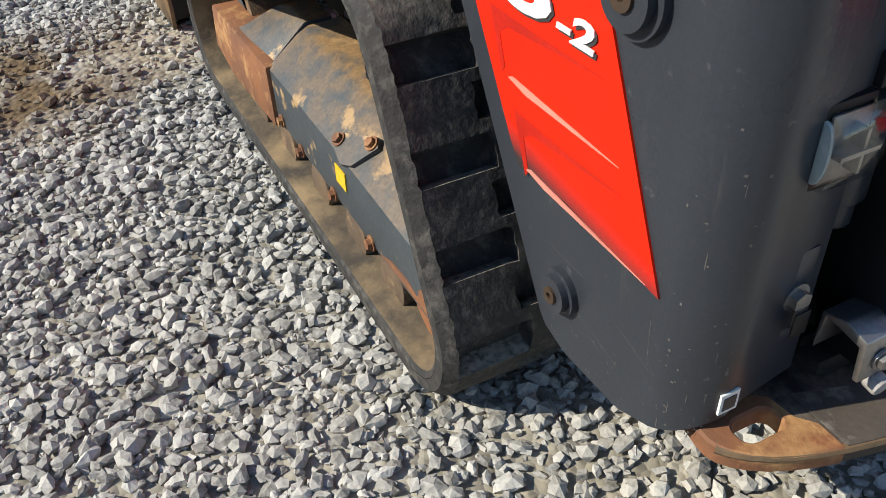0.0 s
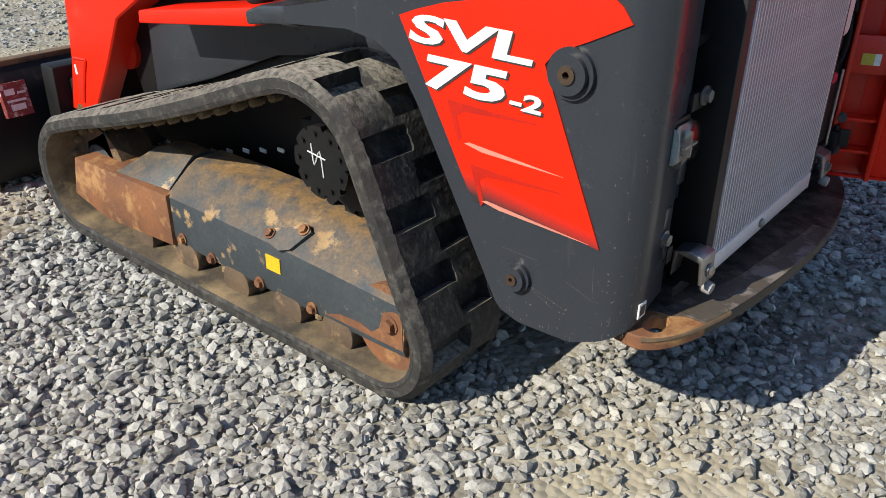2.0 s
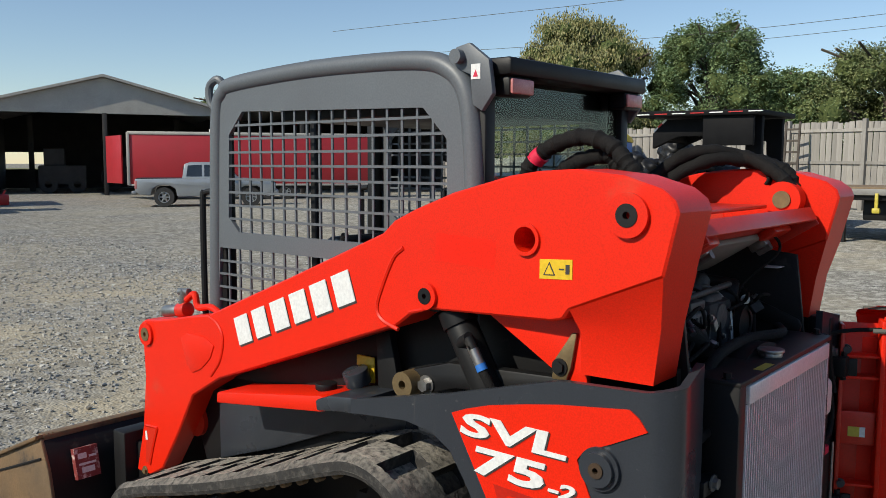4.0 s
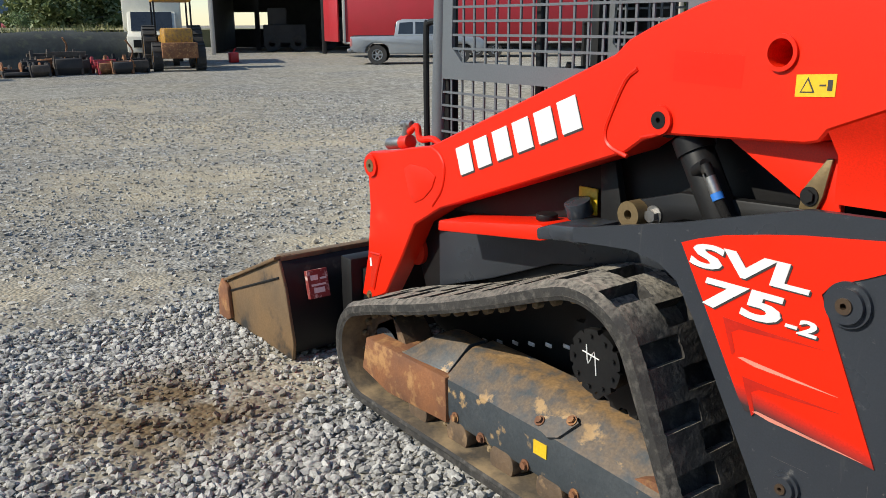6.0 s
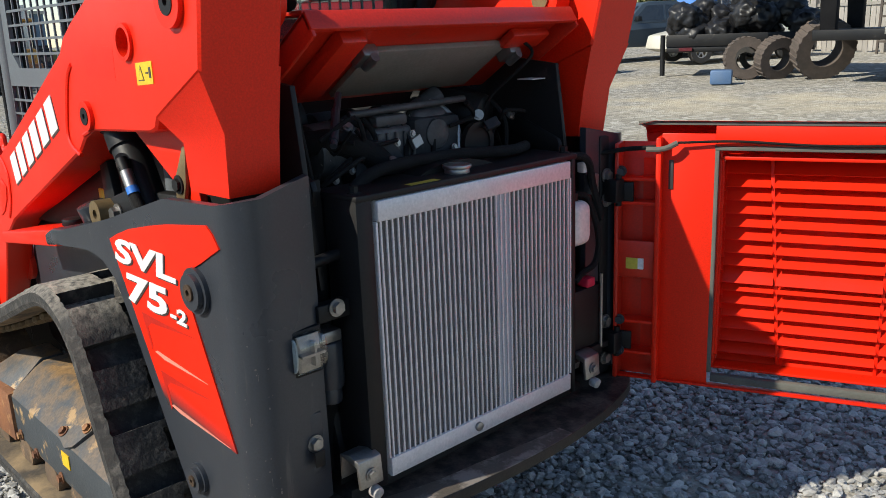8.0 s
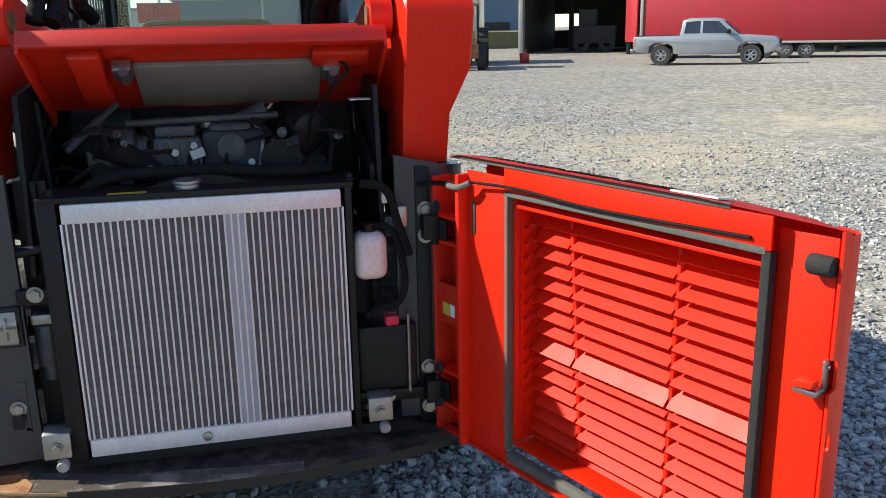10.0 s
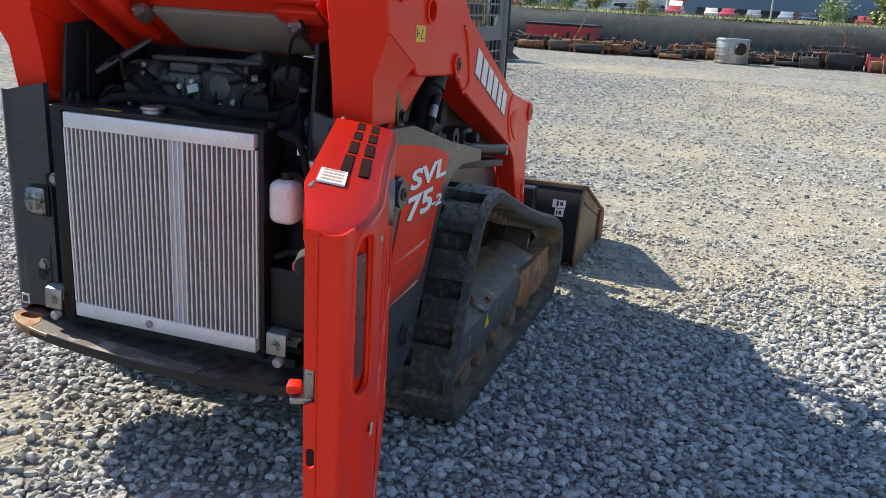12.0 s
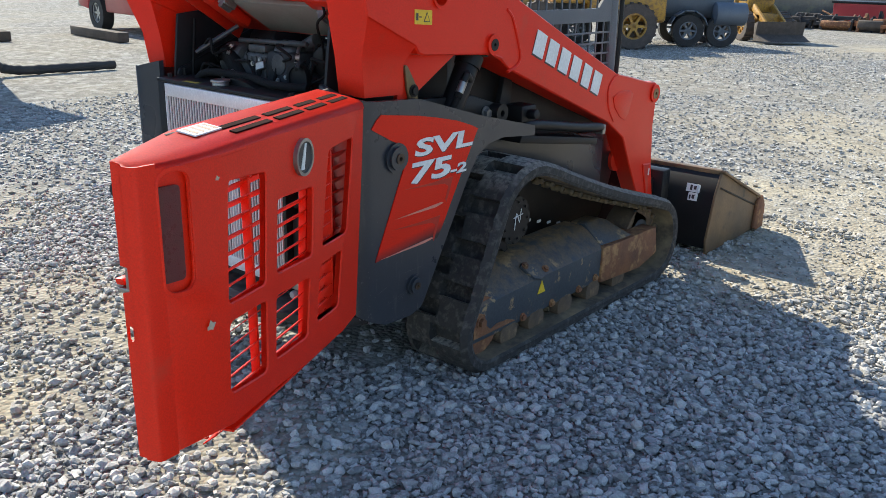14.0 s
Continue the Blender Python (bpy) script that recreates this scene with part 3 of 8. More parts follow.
def decal_material():
    m = mat("red_decal_print", (0.80, 0.020, 0.003), (0.77, 0.018, 0.003), 3, 0.45, bump=0.02, fine=200, spec=0.22)
    nt = m.node_tree
    N, L = nt.nodes, nt.links
    p = N["Principled BSDF"]
    src = p.inputs["Base Color"].links[0].from_socket
    geo, sep = N.new("ShaderNodeNewGeometry"), N.new("ShaderNodeSeparateXYZ")
    L.new(geo.outputs["Position"], sep.inputs[0])
    # the print fades to black towards its lower front edge
    comb = N.new("ShaderNodeMath")
    comb.operation = "MULTIPLY_ADD"
    comb.inputs[1].default_value = 0.14
    L.new(sep.outputs["X"], comb.inputs[0])
    L.new(sep.outputs["Z"], comb.inputs[2])
    mr = N.new("ShaderNodeMapRange")
    mr.inputs["From Min"].default_value, mr.inputs["From Max"].default_value = 0.600, 0.652
    mr.inputs["To Min"].default_value, mr.inputs["To Max"].default_value = 1.0, 0.0
    L.new(comb.outputs[0], mr.inputs["Value"])
    x = N.new("ShaderNodeMix")
    x.data_type = "RGBA"
    L.new(mr.outputs["Result"], x.inputs["Factor"])
    L.new(src, x.inputs[6])
    x.inputs[7].default_value = (0.04, 0.03, 0.03, 1)
    L.new(x.outputs[2], p.inputs["Base Color"])
    return m


DECAL = decal_material()
PALE_LENS = mat("pale_lens_plastic", (0.40, 0.45, 0.43), (0.3, 0.34, 0.32), 30, 0.25, bump=0.02)
SCRATCHED = mat("scratched_paint", (0.15, 0.145, 0.135), (0.10, 0.085, 0.075), 30, 0.6, bump=0.1)
OLD_BOLT = mat("greasy_bolt", (0.10, 0.062, 0.036), (0.06, 0.042, 0.03), 20, 0.5, metal=0.4, bump=0.3, fine=140)
STREAK = mat("pale_red_print", (0.82, 0.30, 0.22), None, 6, 0.4, bump=0.0)
STREAK_DARK = mat("dark_red_print", (0.55, 0.014, 0.003), None, 6, 0.4, bump=0.0)

for s in (-1, 1):
    cols = []
    for k in range(61):
        x = -0.93 + 1.0 * k / 60
        cols.append((x, s * 0.705, 0, -s, lerp(LOW, x), lerp(TOP, x)))
    for k in range(1, 9):
        a = radians(90 * k / 8)
        x, y = 0.07 + 0.07 * math.sin(a), 0.635 + 0.07 * math.cos(a)
        cols.append((x, s * y, -math.sin(a), -s * math.cos(a), lerp(LOW, x) + 0.002 * k, lerp(TOP, x)))
    for k in range(1, 6):
        y = 0.635 - 0.135 * k / 5
        cols.append((0.14 - 0.0036 * k, s * y, -1, 0, 0.44, 1.20 + 0.03 * k / 5))
    side = part("side_panel", shell(cols, 0.022), PANEL, loader, "charcoal steel side panel with scuffs")
    red = [(-0.52, 1.028), (-0.47, 1.048), (-0.39, 1.073), (-0.27, 1.098), (-0.174, 1.115), (0.025, 1.140), (0.050, 1.124), (0.074, 1.094), (-0.02, 1.046), (-0.095, 1.012), (-0.115, 0.985), (0.056, 0.608), (-0.04, 0.618), (-0.16, 0.632), (-0.285, 0.625), (-0.31, 0.66)]
    d = part("decal", prism(red, s * 0.709, s * 0.7045), DECAL, side, "red printed decal that fades to black")
    for (x0, z0), (x1, z1), w in (((-0.262, 0.622), (0.030, 0.613), 0.012), ((-0.318, 0.752), (-0.047, 0.750), 0.013)):
        part("stripe", prism([(x0, z0 + w * 0.8), (x0 + 0.012, z0 + w * 1.2), (x1, z1), (x0 + 0.05, z0 + 0.001)], s * 0.7105, s * 0.7085), STREAK, d, "pale printed streak")
    for x0, z0, x1, z1, drop in ((-0.372, 0.858, -0.09, 0.853, 0.095), (-0.300, 0.716, -0.03, 0.712, 0.098)):
        part("stripe", prism([(x0, z0), (x0 + 0.11, z0 - 0.004), (x1, z1), (x0 + 0.05, z0 - 0.020), (x0 + 0.028, z0 - 0.034), (x0 + 0.044, z0 - drop + 0.012), (x0 + 0.036, z0 - drop), (x0 + 0.018, z0 - 0.05)], s * 0.7098, s * 0.7085), STREAK_DARK, d, "dark printed streak")

    def onpanel(x0, z0, lift=0.7095):
        if s < 0:
            return lambda u, v, h: Vector((x0 + u, -(lift + h), z0 + v))
        return lambda u, v, h: Vector((x0 - u, lift + h, z0 + v))

    rows_ = (("SVL", -0.487, 0.975, 0.066, 0.345), ("75", -0.437, 0.875, 0.078, 0.232), ("-2", -0.197, 0.875, 0.039, 0.084))
    if s > 0:
        rows_ = (("SVL", -0.145, 0.966, 0.066, 0.340), ("75", -0.125, 0.866, 0.080, 0.232), ("-2", -0.352, 0.868, 0.040, 0.098))
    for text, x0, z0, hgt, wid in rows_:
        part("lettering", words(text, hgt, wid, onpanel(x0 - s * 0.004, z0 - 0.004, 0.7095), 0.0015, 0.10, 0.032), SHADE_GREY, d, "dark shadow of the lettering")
        part("lettering", words(text, hgt, wid, onpanel(x0, z0, 0.711), 0.002, 0.10, 0.032), WHITE, d, "white slanted model lettering")
    for x, z, r in ((-0.05, 0.978, 0.055), (-0.153, 0.467, 0.040)):
        bush = part("bushing", join(ring((x, s * 0.700, z), (x, s * 0.716, z), r, r * 0.6, 32, 0.004), ring((x, s * 0.700, z), (x, s * 0.728, z), r * 0.78, r * 0.34, 32, 0.005)), PANEL, side, "round charcoal bushing")
        part("bolt", join(ring((x, s * 0.712, z), (x, s * 0.7325, z), r * 0.36, r * 0.14, 20, 0.002)), OLD_BOLT, bush, "greasy rusted bolt")
    part("label", box(0.1425, 0.1385, s * 0.652, s * 0.62, 0.440, 0.477), WHITE, side, "small white label with a printed square")
    part("printed_square", box(0.1435, 0.1422, s * 0.647, s * 0.625, 0.446, 0.470), SHADE_GREY, side)

    # nicks round the rear corner and low on the panel, with a few long scratches
    rs_ = random.Random(31 + s)
    bm = bmesh.new()
    for k in range(84):
        low = k % 3 == 0
        q = rs_.uniform(-0.20, 0.07) if low else 0.07 + 0.105 * rs_.random()
        a = min(1.35, max(0.0, (q - 0.07) / 0.07))
        x, y = (q, 0.7052) if q <= 0.07 else (0.07 + 0.0702 * math.sin(a), 0.635 + 0.0702 * math.cos(a))
        z = lerp(LOW, min(q, 0.07)) + (0.012 + 0.10 * rs_.random() ** 2 if low else 0.02 + 0.50 * rs_.random() ** 1.8)
        tx, ty = math.cos(a), -math.sin(a)
        w_, h_ = (rs_.uniform(0.0008, 0.0028), rs_.uniform(0.0008, 0.003)) if k % 7 else (rs_.uniform(0.0005, 0.0009), rs_.uniform(0.006, 0.016))
        bm.faces.new([bm.verts.new((x + tx * w_ * i + math.sin(a) * 0.0004, s * (y + ty * w_ * i + math.cos(a) * 0.0004), z + h_ * j)) for i, j in ((-1, -0.6), (0.6, -1), (1, 0.5), (-0.4, 1))])
    for x0, z0, x1, z1 in ((-0.12, 0.455, -0.01, 0.425), (-0.12, 0.452, -0.05, 0.418), (-0.02, 0.50, 0.05, 0.478), (-0.20, 0.53, -0.10, 0.528), (0.045, 0.56, 0.05, 0.49)):
        d_ = Vector((x1 - x0, z1 - z0)).normalized() * 0.0008
        bm.faces.new([bm.verts.new((x, s * 0.7056, z)) for x, z in ((x0, z0), (x1 + d_.y, z1 - d_.x), (x1, z1), (x0 - d_.y, z0 + d_.x))])
    tagged(part("scratches", bm, SCRATCHED, side), "pale nicks and scratches in the paint", kind="stuff")

# tail lamp and striker on the left corner post
lamp = part("tail_lamp", box(0.108, 0.134, -0.588, -0.505, 0.772, 0.886, 0.006), BLACK, loader, "black lamp housing")
part("reflector_bowl", box(0.134, 0.139, -0.578, -0.516, 0.785, 0.873, 0.003), STEEL, lamp)
bowl = [(0.134 + 0.030 * math.sin(math.pi * k / 14) ** 0.7, 0.829 - 0.050 * math.cos(math.pi * k / 14)) for k in range(15)]
part("lens", prism(bowl, -0.584, -0.510, 0.004), LENS, lamp, "clear rounded plastic lens")
part("end_cap", prism([(0.134 + (x - 0.134) * 0.55, 0.829 + (z - 0.829) * 0.8) for x, z in bowl], -0.588, -0.5825, 0.001), PALE_LENS, lamp, "bright greenish end of the lens")
part("divider", box(0.139, 0.160, -0.578, -0.516, 0.826, 0.832), STEEL, lamp)
part("divider", box(0.139, 0.158, -0.543, -0.538, 0.80, 0.858), STEEL, lamp)
strk = part("striker_plate", join(box(0.122, 0.129, -0.572, -0.520, 0.600, 0.672, 0.003), box(0.122, 0.129, -0.572, -0.556, 0.528, 0.600, 0.002), box(0.122, 0.129, -0.536, -0.520, 0.528, 0.600, 0.002), box(0.122, 0.129, -0.572, -0.520, 0.520, 0.540, 0.002)), PANEL, loader, "worn dark striker plate")
part("bolt", hexbolt((0.129, -0.545, 0.598), (1, 0, 0), 0.015, 0.013), STEEL, strk)
# solid block whose black stands for the darkness inside the slot
part("latch_slot", box(0.1465, 0.1495, -0.560, -0.532, 0.545, 0.585, 0.002), BLACK, strk)

# lift arms
ARM = [(-2.40, 1.040), (-2.445, 1.02), (-2.455, 0.975), (-2.43, 0.93), (-2.42, 0.78), (-2.455, 0.55), (-2.53, 0.325), (-2.40, 0.335), (-2.285, 0.395), (-2.13, 0.60), (-2.01, 0.775), (-1.80, 0.884), (-1.30, 1.056), (-0.78, 1.235), (-0.72, 1.275), (-0.64, 1.302), (-0.46, 1.312), (-0.20, 1.326), (-0.165, 1.335), (-0.145, 1.362), (0.1115, 1.467), (0.146, 1.615), (0.135, 1.642), (0.10, 1.668), (0.0, 1.697), (-0.14, 1.711), (-0.25, 1.705), (-0.344, 1.692), (-0.545, 1.643), (-0.70, 1.59), (-0.79, 1.552), (-0.84, 1.512), (-1.30, 1.338), (-1.87, 1.128), (-2.05, 1.098), (-2.16, 1.075), (-2.30, 1.050)]
for s in (-1, 1):
    arm = part("lift_arm", plate(ARM, [[(-0.282 + 0.034 * math.cos(k * math.pi / 12), 1.53 + 0.034 * math.sin(k * math.pi / 12)) for k in range(24)]], 0.0, 1.0, lambda u, v, h: Vector((u, s * (arm_y(u) * (1 - h) + (0.535 + 0.042 * u) * h), v)), 0.006), RED, loader, "orange-red steel lift arm")
    # the foot of the arm is narrower than its root
    foot, loops = bmesh.new(), []
    for (xa, za), (xb, zb), cut in (((-0.145, 1.362), (0.1115, 1.467), 0.0), ((-0.144, 1.30), (0.083, 1.335), 0.055), ((-0.143, 1.188), (0.064, 1.196), 0.06)):
        loops.append([foot.verts.new((x, s * y, z)) for x, y, z in ((xa, arm_y(xa) - cut, za), (xb, arm_y(xb) - cut, zb), (xb, 0.535 + 0.042 * xb, zb), (xa, 0.535 + 0.042 * xa, za))])
    for A, B in zip(loops, loops[1:]):
        for k in range(4):
            foot.faces.new((A[k], A[(k + 1) % 4], B[(k + 1) % 4], B[k]))
    foot.faces.new(loops[-1])
    part("arm_foot", bevelled(foot, 0.006, 2, 12), RED, arm)
    # pins and bosses
    for x, z, r, r2, h in ((0.02, 1.605, 0.053, 0.022, 0.016), (-0.645, 1.342, 0.04, 0.018, 0.014), (-2.385, 0.978, 0.05, 0.024, 0.014)):
        b = part("pin_boss", ring((x, s * (arm_y(x) - 0.01), z), (x, s * (arm_y(x) + h), z), r, r2, 32, 0.004), RED, arm)
        part("pin", join(ring((x, s * (arm_y(x) - 0.005), z), (x, s * (arm_y(x) + h + 0.002), z), r2 + 0.006, r2 * 0.42, 20, 0.002), rod((x, s * (arm_y(x) - 0.03), z), (x, s * (arm_y(x) - 0.004), z), r2, 12)), BRASS if x < -2 else BLACK, b)
    part("port_ring", ring((-0.282, s * (arm_y(-0.28) - 0.012), 1.530), (-0.282, s * (arm_y(-0.28) + 0.011), 1.530), 0.043, 0.033, 32, 0.004), RED, arm)
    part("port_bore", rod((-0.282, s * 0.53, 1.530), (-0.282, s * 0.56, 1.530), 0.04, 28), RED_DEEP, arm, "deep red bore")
    ridge = lambda pts, r: tube([(x, s * (arm_y(x) + 0.0005), z) for x, z in pts], r, 6, 5)
    part("weld_ridge", ridge([(-0.745, 1.475), (-0.79, 1.44), (-0.845, 1.34), (-0.865, 1.28), (-0.84, 1.245), (-0.77, 1.225)], 0.007), RED, arm)
    part("weld_ridge", ridge([(-0.72, 1.285), (-0.66, 1.30), (-0.625, 1.315)], 0.006), RED, arm)
    part("cast_nose", prism([(-2.09, 1.005), (-2.04, 1.03), (-1.90, 1.035), (-1.83, 1.01), (-1.86, 0.955), (-1.93, 0.90), (-2.0, 0.872), (-2.045, 0.90)], lambda x, z: s * (arm_y(x) + 0.005), lambda x, z: s * (arm_y(x) - 0.004), 0.004), RED, arm)
    part("weld_ridge", ridge([(-1.87, 1.125), (-1.80, 1.10), (-1.765, 1.05), (-1.79, 0.96), (-1.86, 0.885)], 0.006), RED, arm)
    # plain pale blocks where the maker's name is printed
    for k in range(6):
        u0 = -1.645 + 0.118 * k
        z0 = 1.040 + 0.366 * (u0 + 1.645) + 0.001
        w = 0.088 if k not in (1,) else 0.084
        pts = [(u0, z0), (u0 + w, z0 + 0.366 * w), (u0 + w - 0.038, z0 + 0.366 * w + 0.098), (u0 - 0.038, z0 + 0.098)]
        lift = lambda h: (lambda x, z: s * (arm_y(x) + h))
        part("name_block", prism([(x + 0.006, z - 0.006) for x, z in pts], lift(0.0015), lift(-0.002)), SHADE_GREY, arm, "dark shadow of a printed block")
        part("name_block", prism(pts, lift(0.003), lift(-0.002)), WHITE, arm, "white printed block")
    lift = lambda h: (lambda x, z: s * (arm_y(x) + h))
    part("touch_up_patch", prism([(-0.615, 1.448), (-0.39, 1.440), (-0.385, 1.520), (-0.61, 1.528)], lift(0.0004), lift(-0.001)), OVERPAINT, arm, "slightly fresher red patch") if s < 0 else None
    x0, x1 = (-0.238, -0.137)
    w = part("warning_sticker", prism([(x0, 1.432), (x1, 1.438), (x1, 1.488), (x0, 1.482)], lift(0.0018), lift(-0.001)), YELLOW, arm, "yellow warning sticker")
    part("triangle", prism([(x0 + 0.012, 1.442), (x0 + 0.05, 1.444), (x0 + 0.031, 1.478)], lift(0.0026), lift(0.001)), SHADE_GREY, w)
    part("triangle_inside", prism([(x0 + 0.017, 1.445), (x0 + 0.045, 1.4465), (x0 + 0.031, 1.471)], lift(0.0032), lift(0.001)), YELLOW, w)
    part("printed_bar", prism([(x1 - 0.040, 1.459), (x1 - 0.024, 1.460), (x1 - 0.024, 1.464), (x1 - 0.040, 1.463)], lift(0.0026), lift(0.001)), SHADE_GREY, w)
    part("printed_bar", prism([(x1 - 0.020, 1.450), (x1 - 0.008, 1.451), (x1 - 0.008, 1.475), (x1 - 0.020, 1.474)], lift(0.0026), lift(0.001)), SHADE_GREY, w)
    # no hole is cut: a deeper red patch paints the opening's shade
    part("foot_slot", prism([(-2.42, 0.555), (-2.33, 0.565), (-2.40, 0.39), (-2.44, 0.385)], lift(0.001), lift(-0.002)), RED_DEEP, arm, "deeper red patch painted as the foot's shaded opening")
    part("foot_rib", ridge([(-2.32, 0.57), (-2.365, 0.475), (-2.40, 0.385)], 0.008), RED, arm)
    part("foot_rib", ridge([(-2.43, 0.558), (-2.32, 0.57)], 0.006), RED, arm)
    part("foot_label", prism([(-2.432, 0.49), (-2.412, 0.495), (-2.42, 0.535), (-2.435, 0.53)], lift(0.0022), lift(0.0)), WHITE, arm, "small white label")
    part("bolt", hexbolt((-2.445, s * arm_y(-2.445), 0.345), (0, s, 0), 0.014, 0.01), BRASS, arm)
    # inner gusset and cylinder
    gus = part("gusset", prism([(-0.47, 1.318), (-0.14, 1.33), (-0.13, 1.02), (-0.20, 1.16)], s * 0.632, s * 0.612, 0.003), RED, arm)
    part("cylinder_link", prism([(-0.235, 1.16), (-0.19, 1.16), (-0.175, 1.20), (-0.16, 1.29), (-0.175, 1.29), (-0.225, 1.215)], s * 0.645, s * 0.632, 0.004), BRASS, arm, "bronze-coloured link")
    part("bolt", hexbolt((-0.208, s * 0.645, 1.196), (0, s, 0), 0.016, 0.010), BLACK, arm)
    cyl = part("lift_cylinder", rod((-0.59, s * 0.60, 1.285), (-0.40, s * 0.60, 0.955), 0.048, 28, b=0.006), BLACK, loader, "black hydraulic lift cylinder")
    part("cylinder_collar", ring((-0.597, s * 0.60, 1.298), (-0.573, s * 0.60, 1.256), 0.054, 0.03, 28, 0.003), BLACK, cyl)
    part("cylinder_eye", ring((-0.645, s * 0.56, 1.342), (-0.645, s * 0.64, 1.342), 0.052, 0.02, 24), BLACK, cyl)
    part("elbow", join(rod((-0.545, s * 0.635, 1.21), (-0.50, s * 0.655, 1.235), 0.018, 14), rod((-0.505, s * 0.655, 1.235), (-0.485, s * 0.655, 1.205), 0.016, 14)), BLACK, cyl)
    part("fitting", rod((-0.492, s * 0.655, 1.215), (-0.462, s * 0.655, 1.165), 0.016, 14), STEEL, cyl, "bright crimped hose fitting")
    part("tape", rod((-0.462, s * 0.655, 1.165), (-0.452, s * 0.655, 1.148), 0.0165, 14), BLUE if s < 0 else HOSE, cyl, "blue tape" if s < 0 else "black tape")
    part("hose", tube([(-0.452, s * 0.655, 1.148), (-0.43, s * 0.65, 1.11), (-0.40, s * 0.635, 1.06), (-0.38, s * 0.60, 0.98)], 0.014, 12), HOSE, cyl)
    # lower link in front of the panel
    link = part("control_link", prism([(-0.80, 1.03), (-0.79, 1.085), (-0.62, 1.135), (-0.22, 1.155), (-0.20, 1.09), (-0.6, 1.06), (-0.72, 1.02)], s * 0.60, s * 0.56, 0.006), BLACK, loader, "black steel link")
    part("link_eye", ring((-0.765, s * 0.585, 1.052), (-0.765, s * 0.648, 1.052), 0.040, 0.014, 24, 0.005), BRASS if s < 0 else BLACK, link, "bronze-coloured pin end" if s < 0 else "black pin end")
    part("bolt", hexbolt((-0.705, s * 0.602, 1.055), (0, s, 0), 0.02, 0.02), STEEL, link)
    # filler and odds under the arm
    if s > 0:
        continue
    part("filler_neck", rod((-1.07, s * 0.53, 0.98), (-1.075, s * 0.545, 1.03), 0.045, 24, b=0.004), PANEL, body, "grey filler cap")
    part("filler_plate", box(-1.115, -1.03, s * 0.498, s * 0.49, 0.98, 1.07, 0.004), YELLOW, body, "small yellow tag")
    part("fuel_cap", rod((-1.20, s * 0.56, 0.945), (-1.20, s * 0.56, 0.968), 0.038, 20, b=0.004), BLACK, body)
    # couplers on the arm's front
    cp = part("hydraulic_coupler", rod((-2.30, s * 0.49, 1.083), (-2.19, s * 0.49, 1.10), 0.026, 18, b=0.003), STEEL, arm, "bright steel quick coupler")
    part("coupler_collar", rod((-2.19, s * 0.49, 1.10), (-2.13, s * 0.49, 1.11), 0.032, 18, b=0.003), RED_DEEP, cp)
    part("coupler_valve", join(rod((-2.17, s * 0.49, 1.12), (-2.15, s * 0.49, 1.19), 0.018, 12), rod((-2.19, s * 0.49, 1.18), (-2.12, s * 0.49, 1.185), 0.015, 12)), STEEL, cp)
    part("pipe", tube([(-2.14, s * 0.49, 1.15), (-2.08, s * 0.49, 1.18), (-2.05, s * 0.495, 1.13), (-1.95, s * 0.50, 1.14), (-1.85, s * 0.51, 1.11)], 0.014, 10), RED, cp)

# torque tube between the arms at the front, coupler and bucket
part("cross_tube", rod((-2.15, -0.46, 0.62), (-2.15, 0.46, 0.62), 0.07, 24), RED_DEEP, loader, "deep red cross tube")
cpl = part("coupler_frame", join(box(-2.66, -2.56, -0.56, 0.56, 0.06, 0.50, 0.01), box(-2.60, -2.45, -0.50, -0.40, 0.18, 0.45, 0.01), box(-2.60, -2.45, 0.40, 0.50, 0.18, 0.45, 0.01)), BLACK, loader, "black quick-attach frame")
for s in (-1, 1):
    part("coupler_lever", tube([(-2.56, s * 0.30, 0.46), (-2.50, s * 0.31, 0.56), (-2.46, s * 0.31, 0.60)], 0.012, 8), BLACK, cpl)
W = 0.815
back = bmesh.new()
prof = [(-3.50, 0.004), (-2.80, 0.004), (-2.70, 0.03), (-2.675, 0.10), (-2.735, 0.36), (-2.79, 0.475), (-2.815, 0.49)]
prof_in = [(-2.83, 0.478), (-2.755, 0.365), (-2.70, 0.11), (-2.715, 0.05), (-2.80, 0.026), (-3.50, 0.02)]
bucket = part("bucket", prism(prof + prof_in, -W, W, 0.0), BLACK, loader, "black bucket with a worn rusty floor and sides")
for s in (-1, 1):
    side = prism([(-2.69, 0.0), (-2.672, 0.09), (-2.735, 0.36), (-2.795, 0.488), (-2.84, 0.492), (-3.46, 0.225), (-3.505, 0.18), (-3.52, 0.0)], s * (W + 0.016), s * (W - 0.001), 0.004)
    pl = part("side_plate", side, BUCKET, bucket, "rust-brown worn side plate")
    part("top_flange", prism([(-2.80, 0.49), (-2.80, 0.508), (-3.47, 0.238), (-3.47, 0.22)], s * (W + 0.035), s * (W - 0.06), 0.004), BUCKET, bucket)
    part("side_rib", prism([(-2.79, 0.395), (-2.79, 0.407), (-3.44, 0.175), (-3.44, 0.163)], s * (W + 0.022), s * (W + 0.015), 0.002), BLACK, pl)
    part("side_cutter", prism([(-3.40, 0.02), (-3.42, 0.20), (-3.50, 0.235), (-3.56, 0.16), (-3.57, 0.0), (-3.46, -0.004)], s * (W + 0.04), s * (W + 0.014), 0.01), RUST, bucket, "rusty side cutter")
